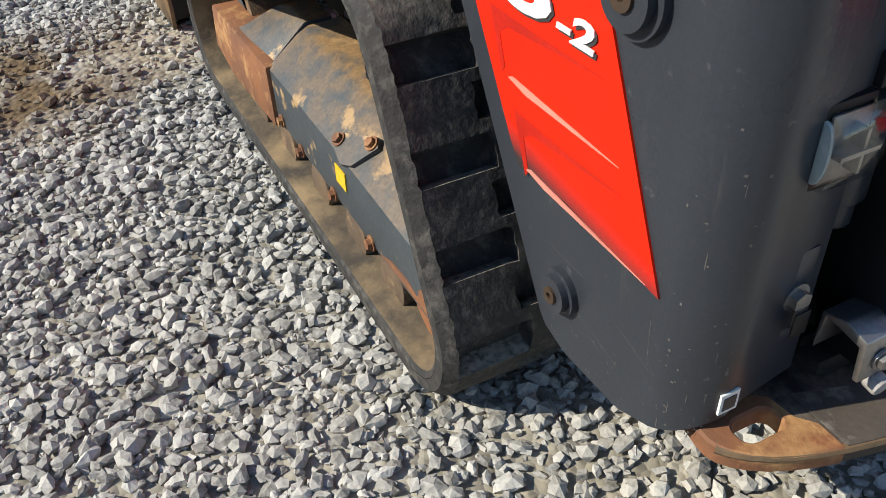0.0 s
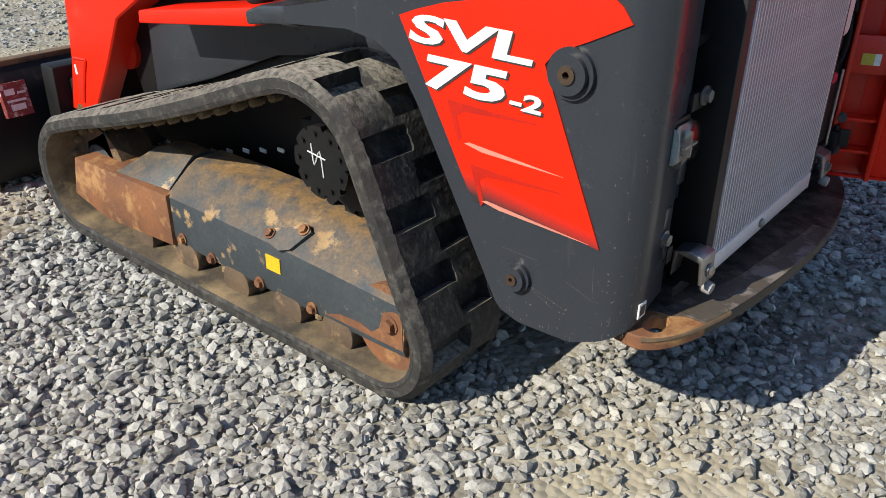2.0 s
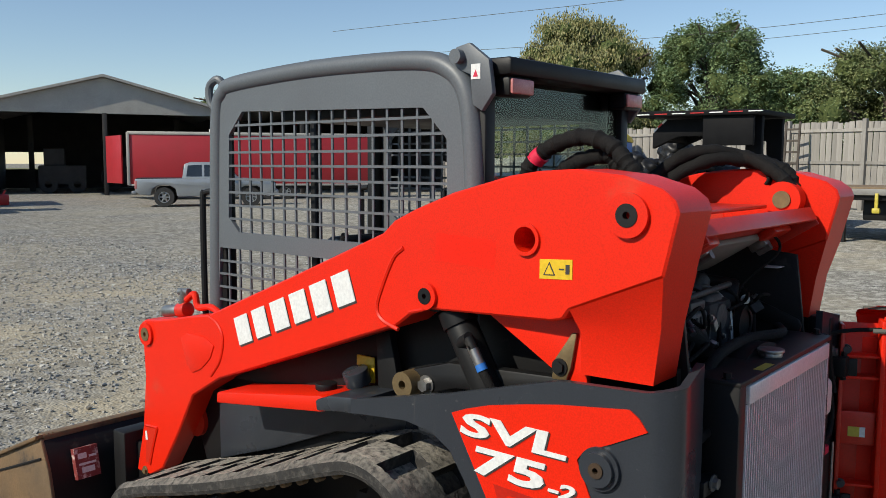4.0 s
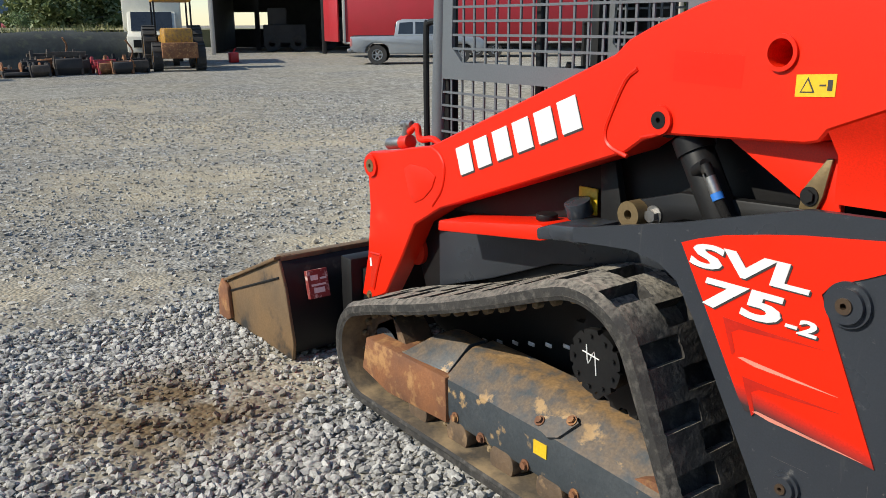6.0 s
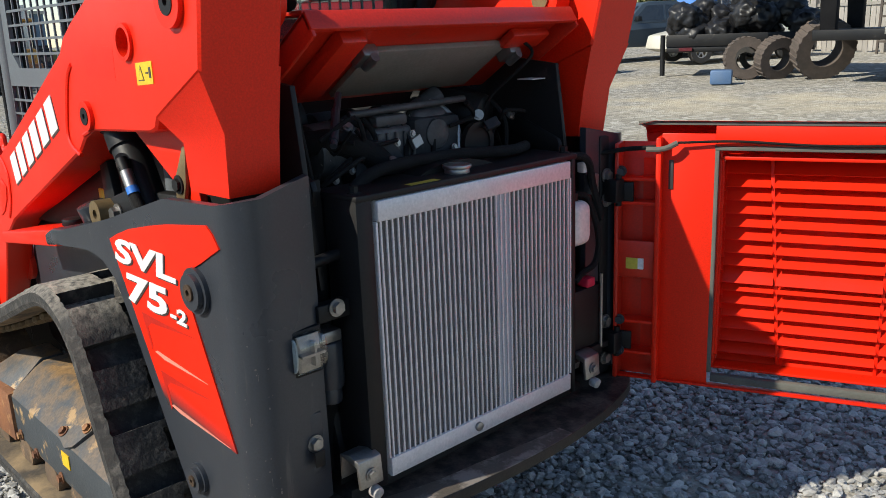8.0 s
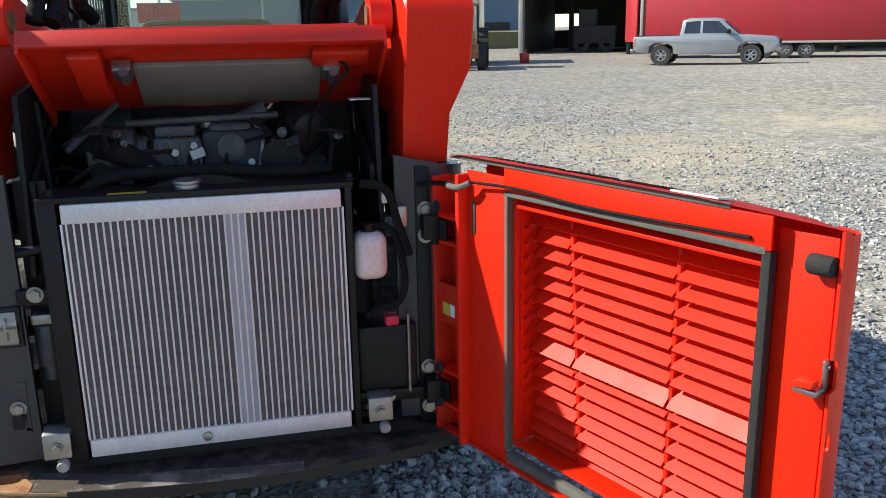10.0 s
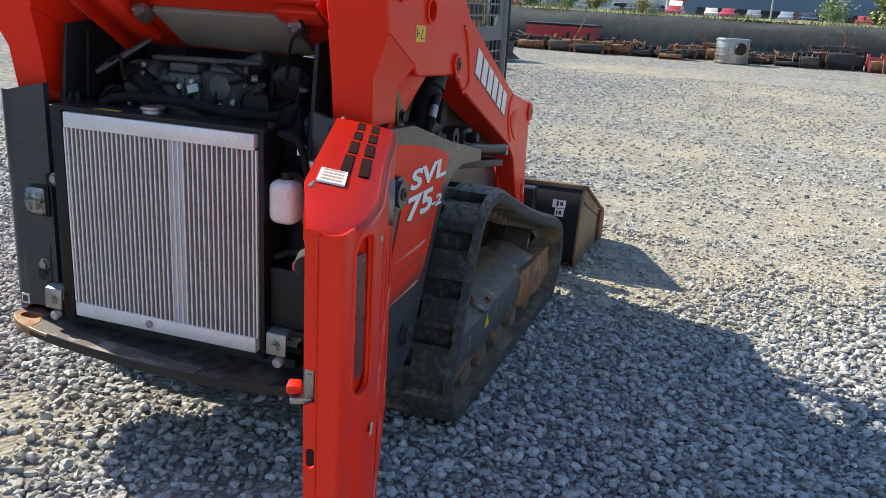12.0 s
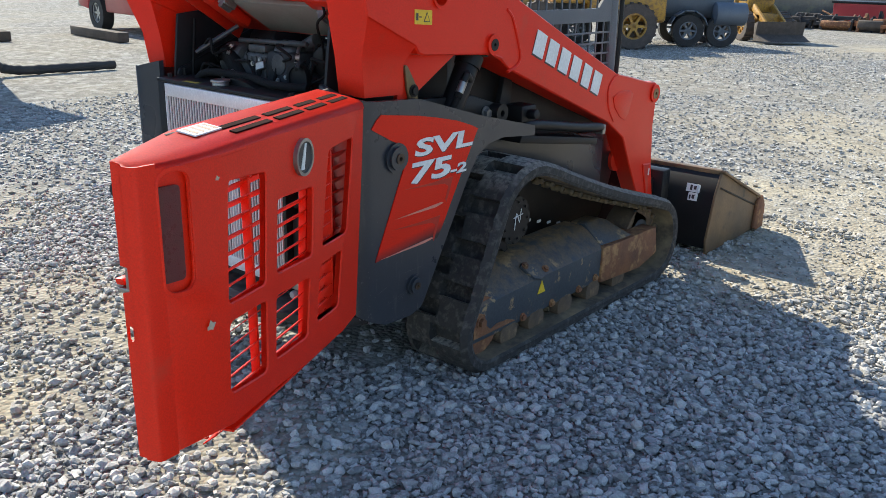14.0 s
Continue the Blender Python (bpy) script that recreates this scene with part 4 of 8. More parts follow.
edge = part("cutting_edge", prism([(-3.40, 0.0), (-3.40, 0.028), (-3.52, 0.026), (-3.62, 0.006), (-3.62, 0.0)], -W, W, 0.002), BUCKET, bucket, "worn bright cutting edge")
part("top_lip", box(-2.85, -2.795, -W, W, 0.478, 0.505, 0.006), BUCKET, bucket)
tilt = pose(-2.716, 0, 0.36, 0, -13, 0)
lb = part("bucket_label", moved(box(-0.012, 0.018, -0.72, -0.61, -0.07, 0.07), tilt), MAROON, bucket, "maroon label with pale print")
for z0, z1, a, b in ((0.02, 0.045, -0.04, 0.0), (0.02, 0.03, 0.01, 0.045), (-0.01, 0.0, -0.04, 0.04), (-0.045, -0.02, -0.03, 0.03)):
    part("printed_bar", moved(box(0.017, 0.0195, a - 0.665, b - 0.665, z0, z1), tilt), WHITE, lb)
for y0, y1, z0, z1, bars in ((0.652, 0.728, 0.006, 0.056, ((0.70, 0.716, 0.022, 0.044), (0.676, 0.69, 0.016, 0.048))), (0.672, 0.722, -0.046, 0.002, ((0.696, 0.714, -0.034, -0.010), (0.680, 0.690, -0.038, -0.012)))):
    lb = part("bucket_label", moved(box(-0.012, 0.018, y0, y1, z0, z1), tilt), WHITE, bucket, "white label with dark print")
    for a, b, c, d in bars:
        part("printed_bar", moved(box(0.017, 0.0195, a, b, c, d), tilt), SHADE_GREY, lb)

# ---- cab ----
cab_out = [(-1.985, 1.02), (-1.94, 1.93), (-1.905, 1.995), (-1.84, 2.025), (-1.70, 2.042), (-1.22, 2.055), (-0.86, 2.046), (-0.76, 2.03), (-0.69, 1.985), (-0.655, 1.90), (-0.64, 1.60), (-0.62, 1.02)]
win_hi = [(-1.865, 1.51), (-1.852, 1.834), (-1.767, 1.922), (-0.838, 1.90), (-0.741, 1.80), (-0.735, 1.47), (-0.76, 1.452), (-1.80, 1.452)]
win_lo = [(-1.925, 1.385), (-1.945, 1.14), (-1.93, 1.12), (-1.20, 1.12), (-0.85, 1.12), (-0.85, 1.385)]
cabin = part("cab", join(
    box(-1.93, -0.62, -0.435, 0.435, 1.985, 2.03, 0.012)), BLACK, loader, "operator's cab with steel mesh sides")
part("cab_floor", box(-1.98, -0.62, -0.44, 0.44, 0.98, 1.04, 0.01), BLACK, cabin)
part("rear_wall", box(-0.64, -0.60, -0.40, 0.40, 1.0, 1.50, 0.006), BLACK, cabin)
for x0, x1 in ((-1.955, -1.905), (-0.665, -0.60)):
    for y0, y1 in ((-0.455, -0.40), (0.40, 0.455)):
        part("pillar", box(x0, x1, y0, y1, 1.0, 2.0, 0.01), BLACK, cabin)
for s in (-1, 1):
    sp = part("mesh_side", plate(cab_out, [win_hi, win_lo], s * 0.468, s * 0.452, lambda u, v, d: Vector((u, d, v))), CAB, cabin, "slate-grey cab side with mesh openings")
    edge_line = [(x, s * 0.452, z) for x, z in [(-1.975, 1.05), (-1.955, 1.55), (-1.935, 1.92), (-1.895, 2.0), (-1.83, 2.028), (-1.5, 2.05), (-1.2, 2.056), (-0.88, 2.048), (-0.75, 2.02), (-0.675, 1.945), (-0.648, 1.80), (-0.632, 1.5), (-0.622, 1.05)]]
    part("rim_tube", tube(edge_line, 0.034, 14, 5), CAB, cabin, "rounded slate-grey edge tube")

    def inside(pts, axis, c):
        hits = []
        for (x0, z0), (x1, z1) in zip(pts, pts[1:] + pts[:1]):
            a0, a1, b0, b1 = (x0, x1, z0, z1) if axis == 0 else (z0, z1, x0, x1)
            if (a0 - c) * (a1 - c) < 0:
                hits.append(b0 + (b1 - b0) * (c - a0) / (a1 - a0))
        return (min(hits), max(hits)) if len(hits) > 1 else None

    for pts, nx, nz in ((win_hi, 17, 9), (win_lo, 16, 5)):
        xs, zs = [p[0] for p in pts], [p[1] for p in pts]
        for k in range(1, nx):
            x = min(xs) + (max(xs) - min(xs)) * k / nx
            r = inside(pts, 0, x)
            part("grille_bar", box(x - 0.0045, x + 0.0045, s * 0.4625, s * 0.456, *r), CAB, sp, smooth=0)
        for k in range(1, nz):
            z = min(zs) + (max(zs) - min(zs)) * k / nz
            r = inside(pts, 1, z)
            part("grille_bar", box(*r, s * 0.466, s * 0.4615, z - 0.0045, z + 0.0045), CAB, sp, smooth=0)
    # lifting lugs and lamps on the roof corners
    lug = prism([(-0.72, 2.02), (-0.70, 2.075), (-0.65, 2.085), (-0.575, 2.03), (-0.56, 1.93), (-0.60, 1.88), (-0.635, 1.90), (-0.645, 1.99)], s * 0.475, s * 0.455, 0.003)
    lg = part("roof_lug", lug, CAB, cabin)
    part("lug_pin", rod((-0.685, s * 0.44, 2.045), (-0.685, s * 0.50, 2.045), 0.022, 16), CAB, lg)
    part("sticker", box(-0.64, -0.605, s * 0.4765, s * 0.4745, 1.975, 2.02), WHITE, lg, "small white sticker")
    part("printed_mark", prism([(-0.632, 1.982), (-0.613, 1.982), (-0.622, 2.003)], s * 0.4775, s * 0.476), PINK_TAPE, lg)
    part("front_hook", tube([(-1.90, s * 0.45, 2.03), (-1.93, s * 0.46, 2.055), (-1.975, s * 0.465, 2.03), (-1.975, s * 0.465, 1.97), (-1.95, s * 0.46, 1.94)], 0.016, 10), CAB, cabin)
    lp = part("work_lamp", box(-0.60, -0.535, s * 0.425, s * 0.30, 1.925, 1.985, 0.01), BLACK, cabin, "black work lamp")
    part("lens", box(-0.537, -0.526, s * 0.420, s * 0.305, 1.932, 1.978, 0.006), LENS_RED, lp, "pink ribbed lamp lens")
    part("grab_rail", tube([(-2.0, s * 0.455, 1.0), (-2.045, s * 0.46, 1.06), (-2.05, s * 0.46, 1.55), (-2.04, s * 0.455, 1.60), (-1.99, s * 0.45, 1.61)], 0.013, 10), BLACK, cabin)
part("headliner", box(-1.6, -0.70, -0.42, 0.42, 1.88, 1.984, 0.01), BLACK, cabin)
part("visor", box(-0.66, -0.52, -0.44, 0.44, 1.985, 2.04, 0.014), BLACK, cabin, "black rear roof visor")
g = part("rear_glass", box(-0.626, -0.620, -0.395, 0.395, 1.50, 1.985), GLASS, cabin, "tinted rear window")
g.visible_shadow = False
seat = part("operator_seat", join(box(-1.35, -0.90, -0.24, 0.24, 1.04, 1.22, 0.04), moved(box(-0.06, 0.06, -0.23, 0.23, 0, 0.44, 0.04), pose(-0.86, 0, 1.18, 0, 12, 0))), BLACK, cabin, "black operator's seat")
for y in (-0.33, 0.33):
    part("armrest", box(-1.35, -1.0, y - 0.05, y + 0.05, 1.26, 1.32, 0.02), BLACK, seat)
    part("control_lever", tube([(-1.33, y, 1.30), (-1.36, y, 1.40), (-1.34, y, 1.46)], 0.016, 10), BLACK, cabin)
part("door_post", box(-1.42, -1.385, -0.43, -0.40, 1.04, 1.98, 0.006), BLACK, cabin)
part("lap_bar", tube([(-1.0, -0.30, 1.40), (-1.45, -0.30, 1.42), (-1.5, 0, 1.42), (-1.45, 0.30, 1.42), (-1.0, 0.30, 1.40)], 0.018, 10), BLACK, cabin)

# hoses over the arm roots
for i, (y0, y1, off) in enumerate(((-0.36, -0.56, 0.0), (-0.32, -0.50, 0.05), (0.34, 0.50, 0.0), (0.36, 0.54, 0.055), (0.40, 0.57, 0.03))):
    line = [(-0.52 + off, y0, 1.50), (-0.45 + off, y0 * 1.02, 1.66), (-0.32 + off * 1.3, (y0 * 0.6 + y1 * 0.4), 1.765 - off * 0.4), (-0.18 + off, y1, 1.755 - off * 0.5), (-0.06 + off * 0.5, y1, 1.70), (0.0, y1, 1.64)]
    if i < 2:
        line = [(-0.505, y0 - 0.02, 1.62), (-0.481 + off, y0 - 0.04, 1.706 - off), (-0.447 + off, y0 - 0.04, 1.742 - off), (-0.39 + off, y0 - 0.04, 1.778 - off), (-0.294 + off, y0 - 0.04, 1.80 - off), (-0.208, y0 - 0.04, 1.775 - off), (-0.156, y0 - 0.045, 1.728 - off), (-0.115, y0 - 0.05, 1.68 - off), (-0.09, y0 - 0.06, 1.60)]
    h = part("hose", tube(line, 0.024, 14, 8, 0.10), HOSE, loader, "black cloth-sleeved hose bundle")
    if i == 0:
        part("tape", tube([(-0.457, -0.40, 1.731), (-0.447, -0.40, 1.742), (-0.432, -0.40, 1.752)], 0.0275, 14, 3), PINK_TAPE, h, "red tape")
for k in range(5):
    y = 0.49 + 0.018 * k
    part("strap", tube([(-0.10 + 0.012 * k, y, 1.72), (-0.08, y + 0.01, 1.68), (-0.085, y, 1.655)], 0.006, 6, 3), HOSE, loader)
for s in (-1, 1):
    part("inner_boss", ring((-0.02, s * 0.525, 1.605), (-0.02, s * 0.465, 1.605), 0.062, 0.02, 28, 0.005), RED, loader)
    part("inner_pin", rod((-0.02, s * 0.470, 1.605), (-0.02, s * 0.458, 1.605), 0.03, 18), BRASS, loader)

# raised hood, with its foil lining
ang = math.degrees(math.atan2(1.567 - 1.35, 0.07 + 0.27))
hood_m = pose(-0.27, 0, 1.352, 0, -ang, 0)
HL = math.hypot(0.34, 0.217)
hood = part("hood", moved(join(box(0, HL, -0.44, 0.50, 0, 0.014, 0.004), box(HL - 0.012, HL + 0.004, -0.44, 0.50, -0.035, 0.014, 0.004), box(0, HL, -0.44, -0.43, -0.05, 0.012, 0.003), box(0, HL, 0.49, 0.50, -0.05, 0.012, 0.003)), hood_m), RED_DEEP, loader, "raised red engine hood")
part("stiffener", moved(box(0.10, 0.36, -0.33, -0.25, -0.045, 0.0, 0.01), hood_m), RED_DEEP, hood)
part("stiffener", moved(box(0.26, 0.33, 0.30, 0.46, -0.03, 0.0, 0.01), hood_m), RED_DEEP, hood)
part("foil_lining", moved(box(0.05, 0.27, -0.18, 0.33, -0.02, -0.001, 0.004), hood_m), FOIL, hood, "grey foil-faced insulation")
part("upper_lip", box(-0.32, -0.06, -0.36, 0.44, 1.575, 1.587, 0.003), RED_DEEP, hood)
for u, v in ((0.27, -0.2), (0.24, 0.36)):
    br = part("hood_bracket", moved(join(box(u - 0.03, u + 0.03, v - 0.03, v + 0.02, -0.045, -0.01, 0.006), rod((u - 0.02, v, -0.05), (u + 0.03, v, -0.05), 0.013, 12)), hood_m), STEEL, hood, "zinc bracket")
part("gas_strut", join(rod((-0.10, -0.24, 1.38), (0.03, -0.36, 1.27), 0.009, 10), rod((-0.06, -0.28, 1.345), (0.02, -0.35, 1.28), 0.011, 10)), PANEL, loader, "dark hood strut")
part("strut_rod", rod((0.05, -0.40, 0.95), (-0.02, -0.43, 1.40), 0.006, 8), HOSE, loader)
part("release_cable", tube([(-0.02, 0.36, 1.50), (0.0, 0.40, 1.46), (0.0, 0.36, 1.42), (-0.08, 0.30, 1.33), (-0.1, 0.28, 1.25)], 0.005, 8), HOSE, hood)

# engine bay
bay = part("engine_bay", join(box(-0.56, -0.54, -0.46, 0.46, 0.9, 1.5), box(-0.5, 0.10, -0.46, 0.46, 0.44, 0.46)), BLACK, loader, "dark engine bay")
eng = part("engine", join(box(-0.45, -0.10, -0.22, 0.34, 0.7, 1.22, 0.03), rod((-0.30, -0.20, 1.26), (-0.30, 0.32, 1.26), 0.06, 20, b=0.01), box(-0.22, -0.06, -0.02, 0.16, 1.0, 1.30, 0.02), box(-0.40, -0.10, -0.26, -0.14, 1.05, 1.27, 0.025)), ENGINE, loader, "greasy grey cast engine")
for k in range(6):
    y = -0.2 + 0.1 * k
    part("injector_line", tube([(-0.2, y, 1.3), (-0.13, y + 0.02, 1.33), (-0.07, y + 0.05, 1.26), (-0.05, y + 0.03, 1.15)], 0.008, 8), HOSE if k != 3 else STEEL, eng)
part("oil_filler", rod((-0.15, 0.0, 1.30), (-0.15, 0.0, 1.33), 0.03, 18, b=0.004), STEEL, eng)
part("fan_shroud", ring((0.03, -0.02, 0.84), (0.10, -0.02, 0.84), 0.36, 0.30, 40), BLACK, loader)
part("air_cleaner", rod((-0.35, -0.40, 1.28), (-0.35, -0.22, 1.30), 0.085, 24, b=0.012), BLACK, loader, "black air cleaner")
part("intake_hose", tube([(-0.30, -0.36, 1.15), (-0.12, -0.34, 1.26), (-0.05, -0.22, 1.24), (-0.03, -0.10, 1.14)], 0.034, 16, 6, 0.05), HOSE, loader)
part("coolant_hose", tube([(0.05, -0.36, 1.14), (0.06, -0.25, 1.20), (0.05, 0.0, 1.205), (0.08, 0.20, 1.195), (0.03, 0.33, 1.19)], 0.016, 12), HOSE, loader)
part("silencer", rod((-0.32, 0.22, 1.30), (-0.10, 0.30, 1.27), 0.07, 20, b=0.015), BLACK, loader)
part("bay_rail", prism([(-0.5, 1.42), (0.06, 1.20), (0.07, 1.18), (0.06, 1.14), (-0.5, 1.36)], 0.455, 0.44, 0.003), BLACK, loader)
part("bay_rail", prism([(-0.5, 1.42), (0.06, 1.20), (0.07, 1.18), (0.06, 1.14), (-0.5, 1.36)], -0.455, -0.44, 0.003), BLACK, loader)
part("bay_label", box(-0.06, 0.0, 0.40, 0.47, 1.375, 1.378), WHITE, loader, "white printed label")

# small fittings, wires and clips in the bay
rb_ = random.Random(21)
for k in range(26):
    x, y, z = rb_.uniform(-0.30, 0.02), rb_.uniform(-0.40, 0.40), rb_.uniform(1.16, 1.30)
    pts = [(x, y, z)]
    for _ in range(3):
        pts.append((pts[-1][0] + rb_.uniform(-0.07, 0.07), pts[-1][1] + rb_.uniform(-0.10, 0.10), min(1.33, max(1.10, pts[-1][2] + rb_.uniform(-0.06, 0.06)))))
    part("wire", tube(pts, rb_.choice((0.003, 0.004, 0.006)), 6, 4), HOSE, eng)
for k in range(34):
    x, y, z = rb_.uniform(-0.26, 0.0), rb_.uniform(-0.38, 0.38), rb_.uniform(1.18, 1.30)
    r = rb_.uniform(0.006, 0.016)
    kind = k % 3
    if kind == 0:
        part("clip", moved(box(-r, r, -r * 1.4, r * 1.4, -r * 0.5, r * 0.5, 0.002, 1), pose(x, y, z, rb_.uniform(0, 90), rb_.uniform(0, 90), rb_.uniform(0, 90))), STEEL if k % 2 else ENGINE, eng)
    elif kind == 1:
        part("bolt", hexbolt((x, y, z), (rb_.uniform(0.2, 1), rb_.uniform(-0.6, 0.6), rb_.uniform(0.1, 1)), r * 0.8, r), STEEL, eng)
    else:
        part("fitting", rod((x, y, z), (x + rb_.uniform(-0.04, 0.04), y + rb_.uniform(-0.04, 0.04), z + rb_.uniform(0.0, 0.03)), r * 0.8, 10, b=0.001), STEEL if k % 2 else BRASS, eng)
part("bell_housing", ring((-0.12, -0.16, 1.17), (-0.04, -0.16, 1.17), 0.085, 0.05, 28, 0.006), ENGINE, eng)
CASTING = mat("pale_casting", (0.10, 0.10, 0.10), (0.05, 0.05, 0.052), 10, 0.6, metal=0.4, bump=0.5, fine=80, wear=(0.05, 0.05, 0.05), wear_at=0.58, wear_scale=10)
part("fuel_rail", rod((-0.09, -0.22, 1.325), (-0.09, 0.20, 1.335), 0.010, 12, b=0.002), CASTING, eng)
part("casting", join(rod((-0.13, -0.33, 1.235), (-0.13, -0.20, 1.24), 0.075, 24, b=0.012), rod((-0.13, -0.20, 1.24), (-0.13, -0.17, 1.24), 0.05, 20, b=0.005)), CASTING, eng, "pale cast alternator")
part("casting", join(box(-0.16, -0.065, -0.16, -0.02, 1.14, 1.285, 0.018, 3), box(-0.14, -0.07, -0.145, -0.035, 1.285, 1.315, 0.008), *[box(-0.066, -0.058, -0.15 + 0.03 * k, -0.14 + 0.03 * k, 1.15, 1.27, 0.002, 1) for k in range(5)]), CASTING, eng, "pale ribbed casting")
part("casting", join(box(-0.17, -0.075, 0.0, 0.125, 1.15, 1.32, 0.022, 3), rod((-0.075, 0.062, 1.25), (-0.055, 0.062, 1.25), 0.042, 22, b=0.005), rod((-0.17, 0.07, 1.30), (-0.17, 0.17, 1.345), 0.03, 16, b=0.006)), CASTING, eng, "pale cast manifold")
part("pulley", join(ring((-0.05, 0.20, 1.21), (-0.03, 0.20, 1.21), 0.06, 0.045, 26, 0.003), rod((-0.05, 0.20, 1.21), (-0.036, 0.20, 1.21), 0.05, 22)), BLACK, eng)
for k in range(10):
    y = -0.30 + 0.052 * k
    part("bolt", hexbolt((-0.055 + 0.002 * (k % 3), y, 1.17 + 0.018 * (k * 7 % 6)), (1, 0, 0.15), 0.007, 0.007), STEEL, eng)

# radiator
Y0, Y1 = -0.362, 0.342
rad = part("radiator", box(0.10, 0.1815, Y0, Y1, 0.50, 1.115), CORE, loader, "aluminium bar radiator")
part("top_tank", box(0.10, 0.190, Y0 - 0.002, Y1, 1.106, 1.156, 0.004), ALU, rad, "bright aluminium tank")
bt = part("bottom_tank", box(0.10, 0.190, Y0 - 0.004, Y1, 0.458, 0.508, 0.004), ALU, rad, "bright aluminium tank")
part("drain_plug", rod((0.189, -0.060, 0.484), (0.198, -0.060, 0.484), 0.013, 18, b=0.002), STEEL, bt)
bar_mesh = finish(box(0.180, 0.1862, -0.0024, 0.0024, 0.507, 1.107), 0)
bar_mesh.materials.append(ALU)
n_bar = 40
for k in range(n_bar):
    y = Y0 + 0.008 + (Y1 - Y0 - 0.016) * k / (n_bar - 1)
    b = part("fin_bar", bar_mesh, ALU, rad)
    b.matrix_basis = Matrix.Translation((0, y, 0))
FIN_PALE = mat("pale_fin_metal", (0.42, 0.42, 0.45), (0.34, 0.34, 0.37), 30, 0.6, bump=0.3, fine=300, stretch=(1, 1, 0.2))
part("fin_strip", box(0.1805, 0.1828, 0.036, 0.090, 0.507, 1.107), FIN_PALE, rad, "paler band of fins")
for y in (Y0 - 0.004, Y1 + 0.004):
    part("side_channel", box(0.10, 0.186, y - 0.003, y + 0.003, 0.508, 1.106, 0.001), ALU, rad)
part("radiator_shroud", box(0.02, 0.186, Y0 - 0.06, Y1 + 0.035, 1.158, 1.174, 0.004), BLACK, loader, "black radiator frame")
for y0, y1 in ((Y0 - 0.06, Y0 - 0.013), (Y1 + 0.011, Y1 + 0.03)):
    part("shroud_side", box(0.06, 0.184, y0, y1, 0.44, 1.165, 0.004), BLACK, loader)
cap = part("radiator_cap", join(rod((0.135, -0.055, 1.168), (0.135, -0.055, 1.186), 0.033, 28, b=0.003), rod((0.135, -0.055, 1.186), (0.135, -0.055, 1.196), 0.038, 28, b=0.003)), STEEL, loader, "bright radiator cap")
part("caution_label", box(0.155, 0.18, -0.25, -0.155, 1.171, 1.1745), PALE_YELLOW, loader, "pale yellow label")
for y in (Y0 - 0.03, Y1 + 0.03):
    part("bolt", hexbolt((0.14, y, 1.172), (0, 0, 1), 0.011, 0.016), BLACK, loader)

# things on both sides of the radiator
part("post_web", box(0.04, 0.05, -0.50, -0.42, 0.45, 1.2), BLACK, loader)
for z in (0.915,):
    br = part("cross_bracket", box(0.10, 0.135, -0.51, -0.40, z - 0.03, z + 0.012, 0.004), BLACK, loader)
    part("bolt", hexbolt((0.137, -0.461, z), (1, 0, 0), 0.015, 0.014), STEEL, br, "bright bolt")
part("bracket_rod", rod((0.10, -0.50, 1.02), (0.10, -0.42, 1.03), 0.014, 12), BLACK, loader)
ft = part("fuel_filter", join(rod((0.08, -0.455, 0.70), (0.08, -0.455, 0.82), 0.036, 20, b=0.006), rod((0.08, -0.455, 0.66), (0.08, -0.455, 0.70), 0.028, 16, b=0.004)), PANEL, loader, "grey fuel filter")
part("filter_head", box(0.05, 0.11, -0.49, -0.43, 0.82, 0.85, 0.006), STEEL, ft)
for y, sx in ((-0.445, 1), (0.425, 1)):
    lt = part("latch_bracket", join(prism([(0.13, 0.475), (0.13, 0.545), (0.17, 0.555), (0.205, 0.545), (0.21, 0.475), (0.20, 0.475), (0.195, 0.53), (0.14, 0.54)], y - 0.035, y + 0.035, 0.003)), STEEL, loader, "bent zinc latch bracket")
    part("rubber_stop", rod((0.195, y + 0.01, 0.458), (0.222, y + 0.01, 0.453), 0.016, 16, b=0.005), SCUFFED_WHITE, lt, "off-white stop")
    part("bolt", hexbolt((0.208, y, 0.505), (1, 0, 0), 0.012, 0.01), STEEL, lt)
res = part("coolant_reservoir", box(0.085, 0.178, 0.374, 0.468, 0.886, 1.022, 0.03, 4), WHITE_PLASTIC, loader, "milky plastic coolant bottle")
part("bottle_cap", rod((0.13, 0.42, 1.022), (0.13, 0.42, 1.044), 0.02, 16), BLACK, res)
part("overflow_hose", tube([(0.13, 0.42, 1.04), (0.14, 0.485, 1.02), (0.16, 0.515, 0.9), (0.16, 0.50, 0.82), (0.16, 0.44, 0.80), (0.16, 0.40, 0.78)], 0.010, 8), HOSE, res)
bat = part("battery", box(0.02, 0.16, 0.375, 0.545, 0.55, 0.745, 0.008), BLACK, loader, "black battery")
part("terminal_cover", box(0.12, 0.165, 0.455, 0.495, 0.745, 0.775, 0.006), PINK_TAPE, bat, "red terminal cover")
part("hold_down_rod", rod((0.168, 0.52, 0.54), (0.168, 0.52, 0.78), 0.005, 8), STEEL, bat)
part("battery_tray", box(0.0, 0.17, 0.37, 0.56, 0.53, 0.55, 0.003), BLACK, loader)
part("wiring", tube([(0.14, 0.40, 1.16), (0.15, 0.47, 1.14), (0.15, 0.50, 1.05), (0.16, 0.53, 0.95)], 0.012, 8), HOSE, loader)
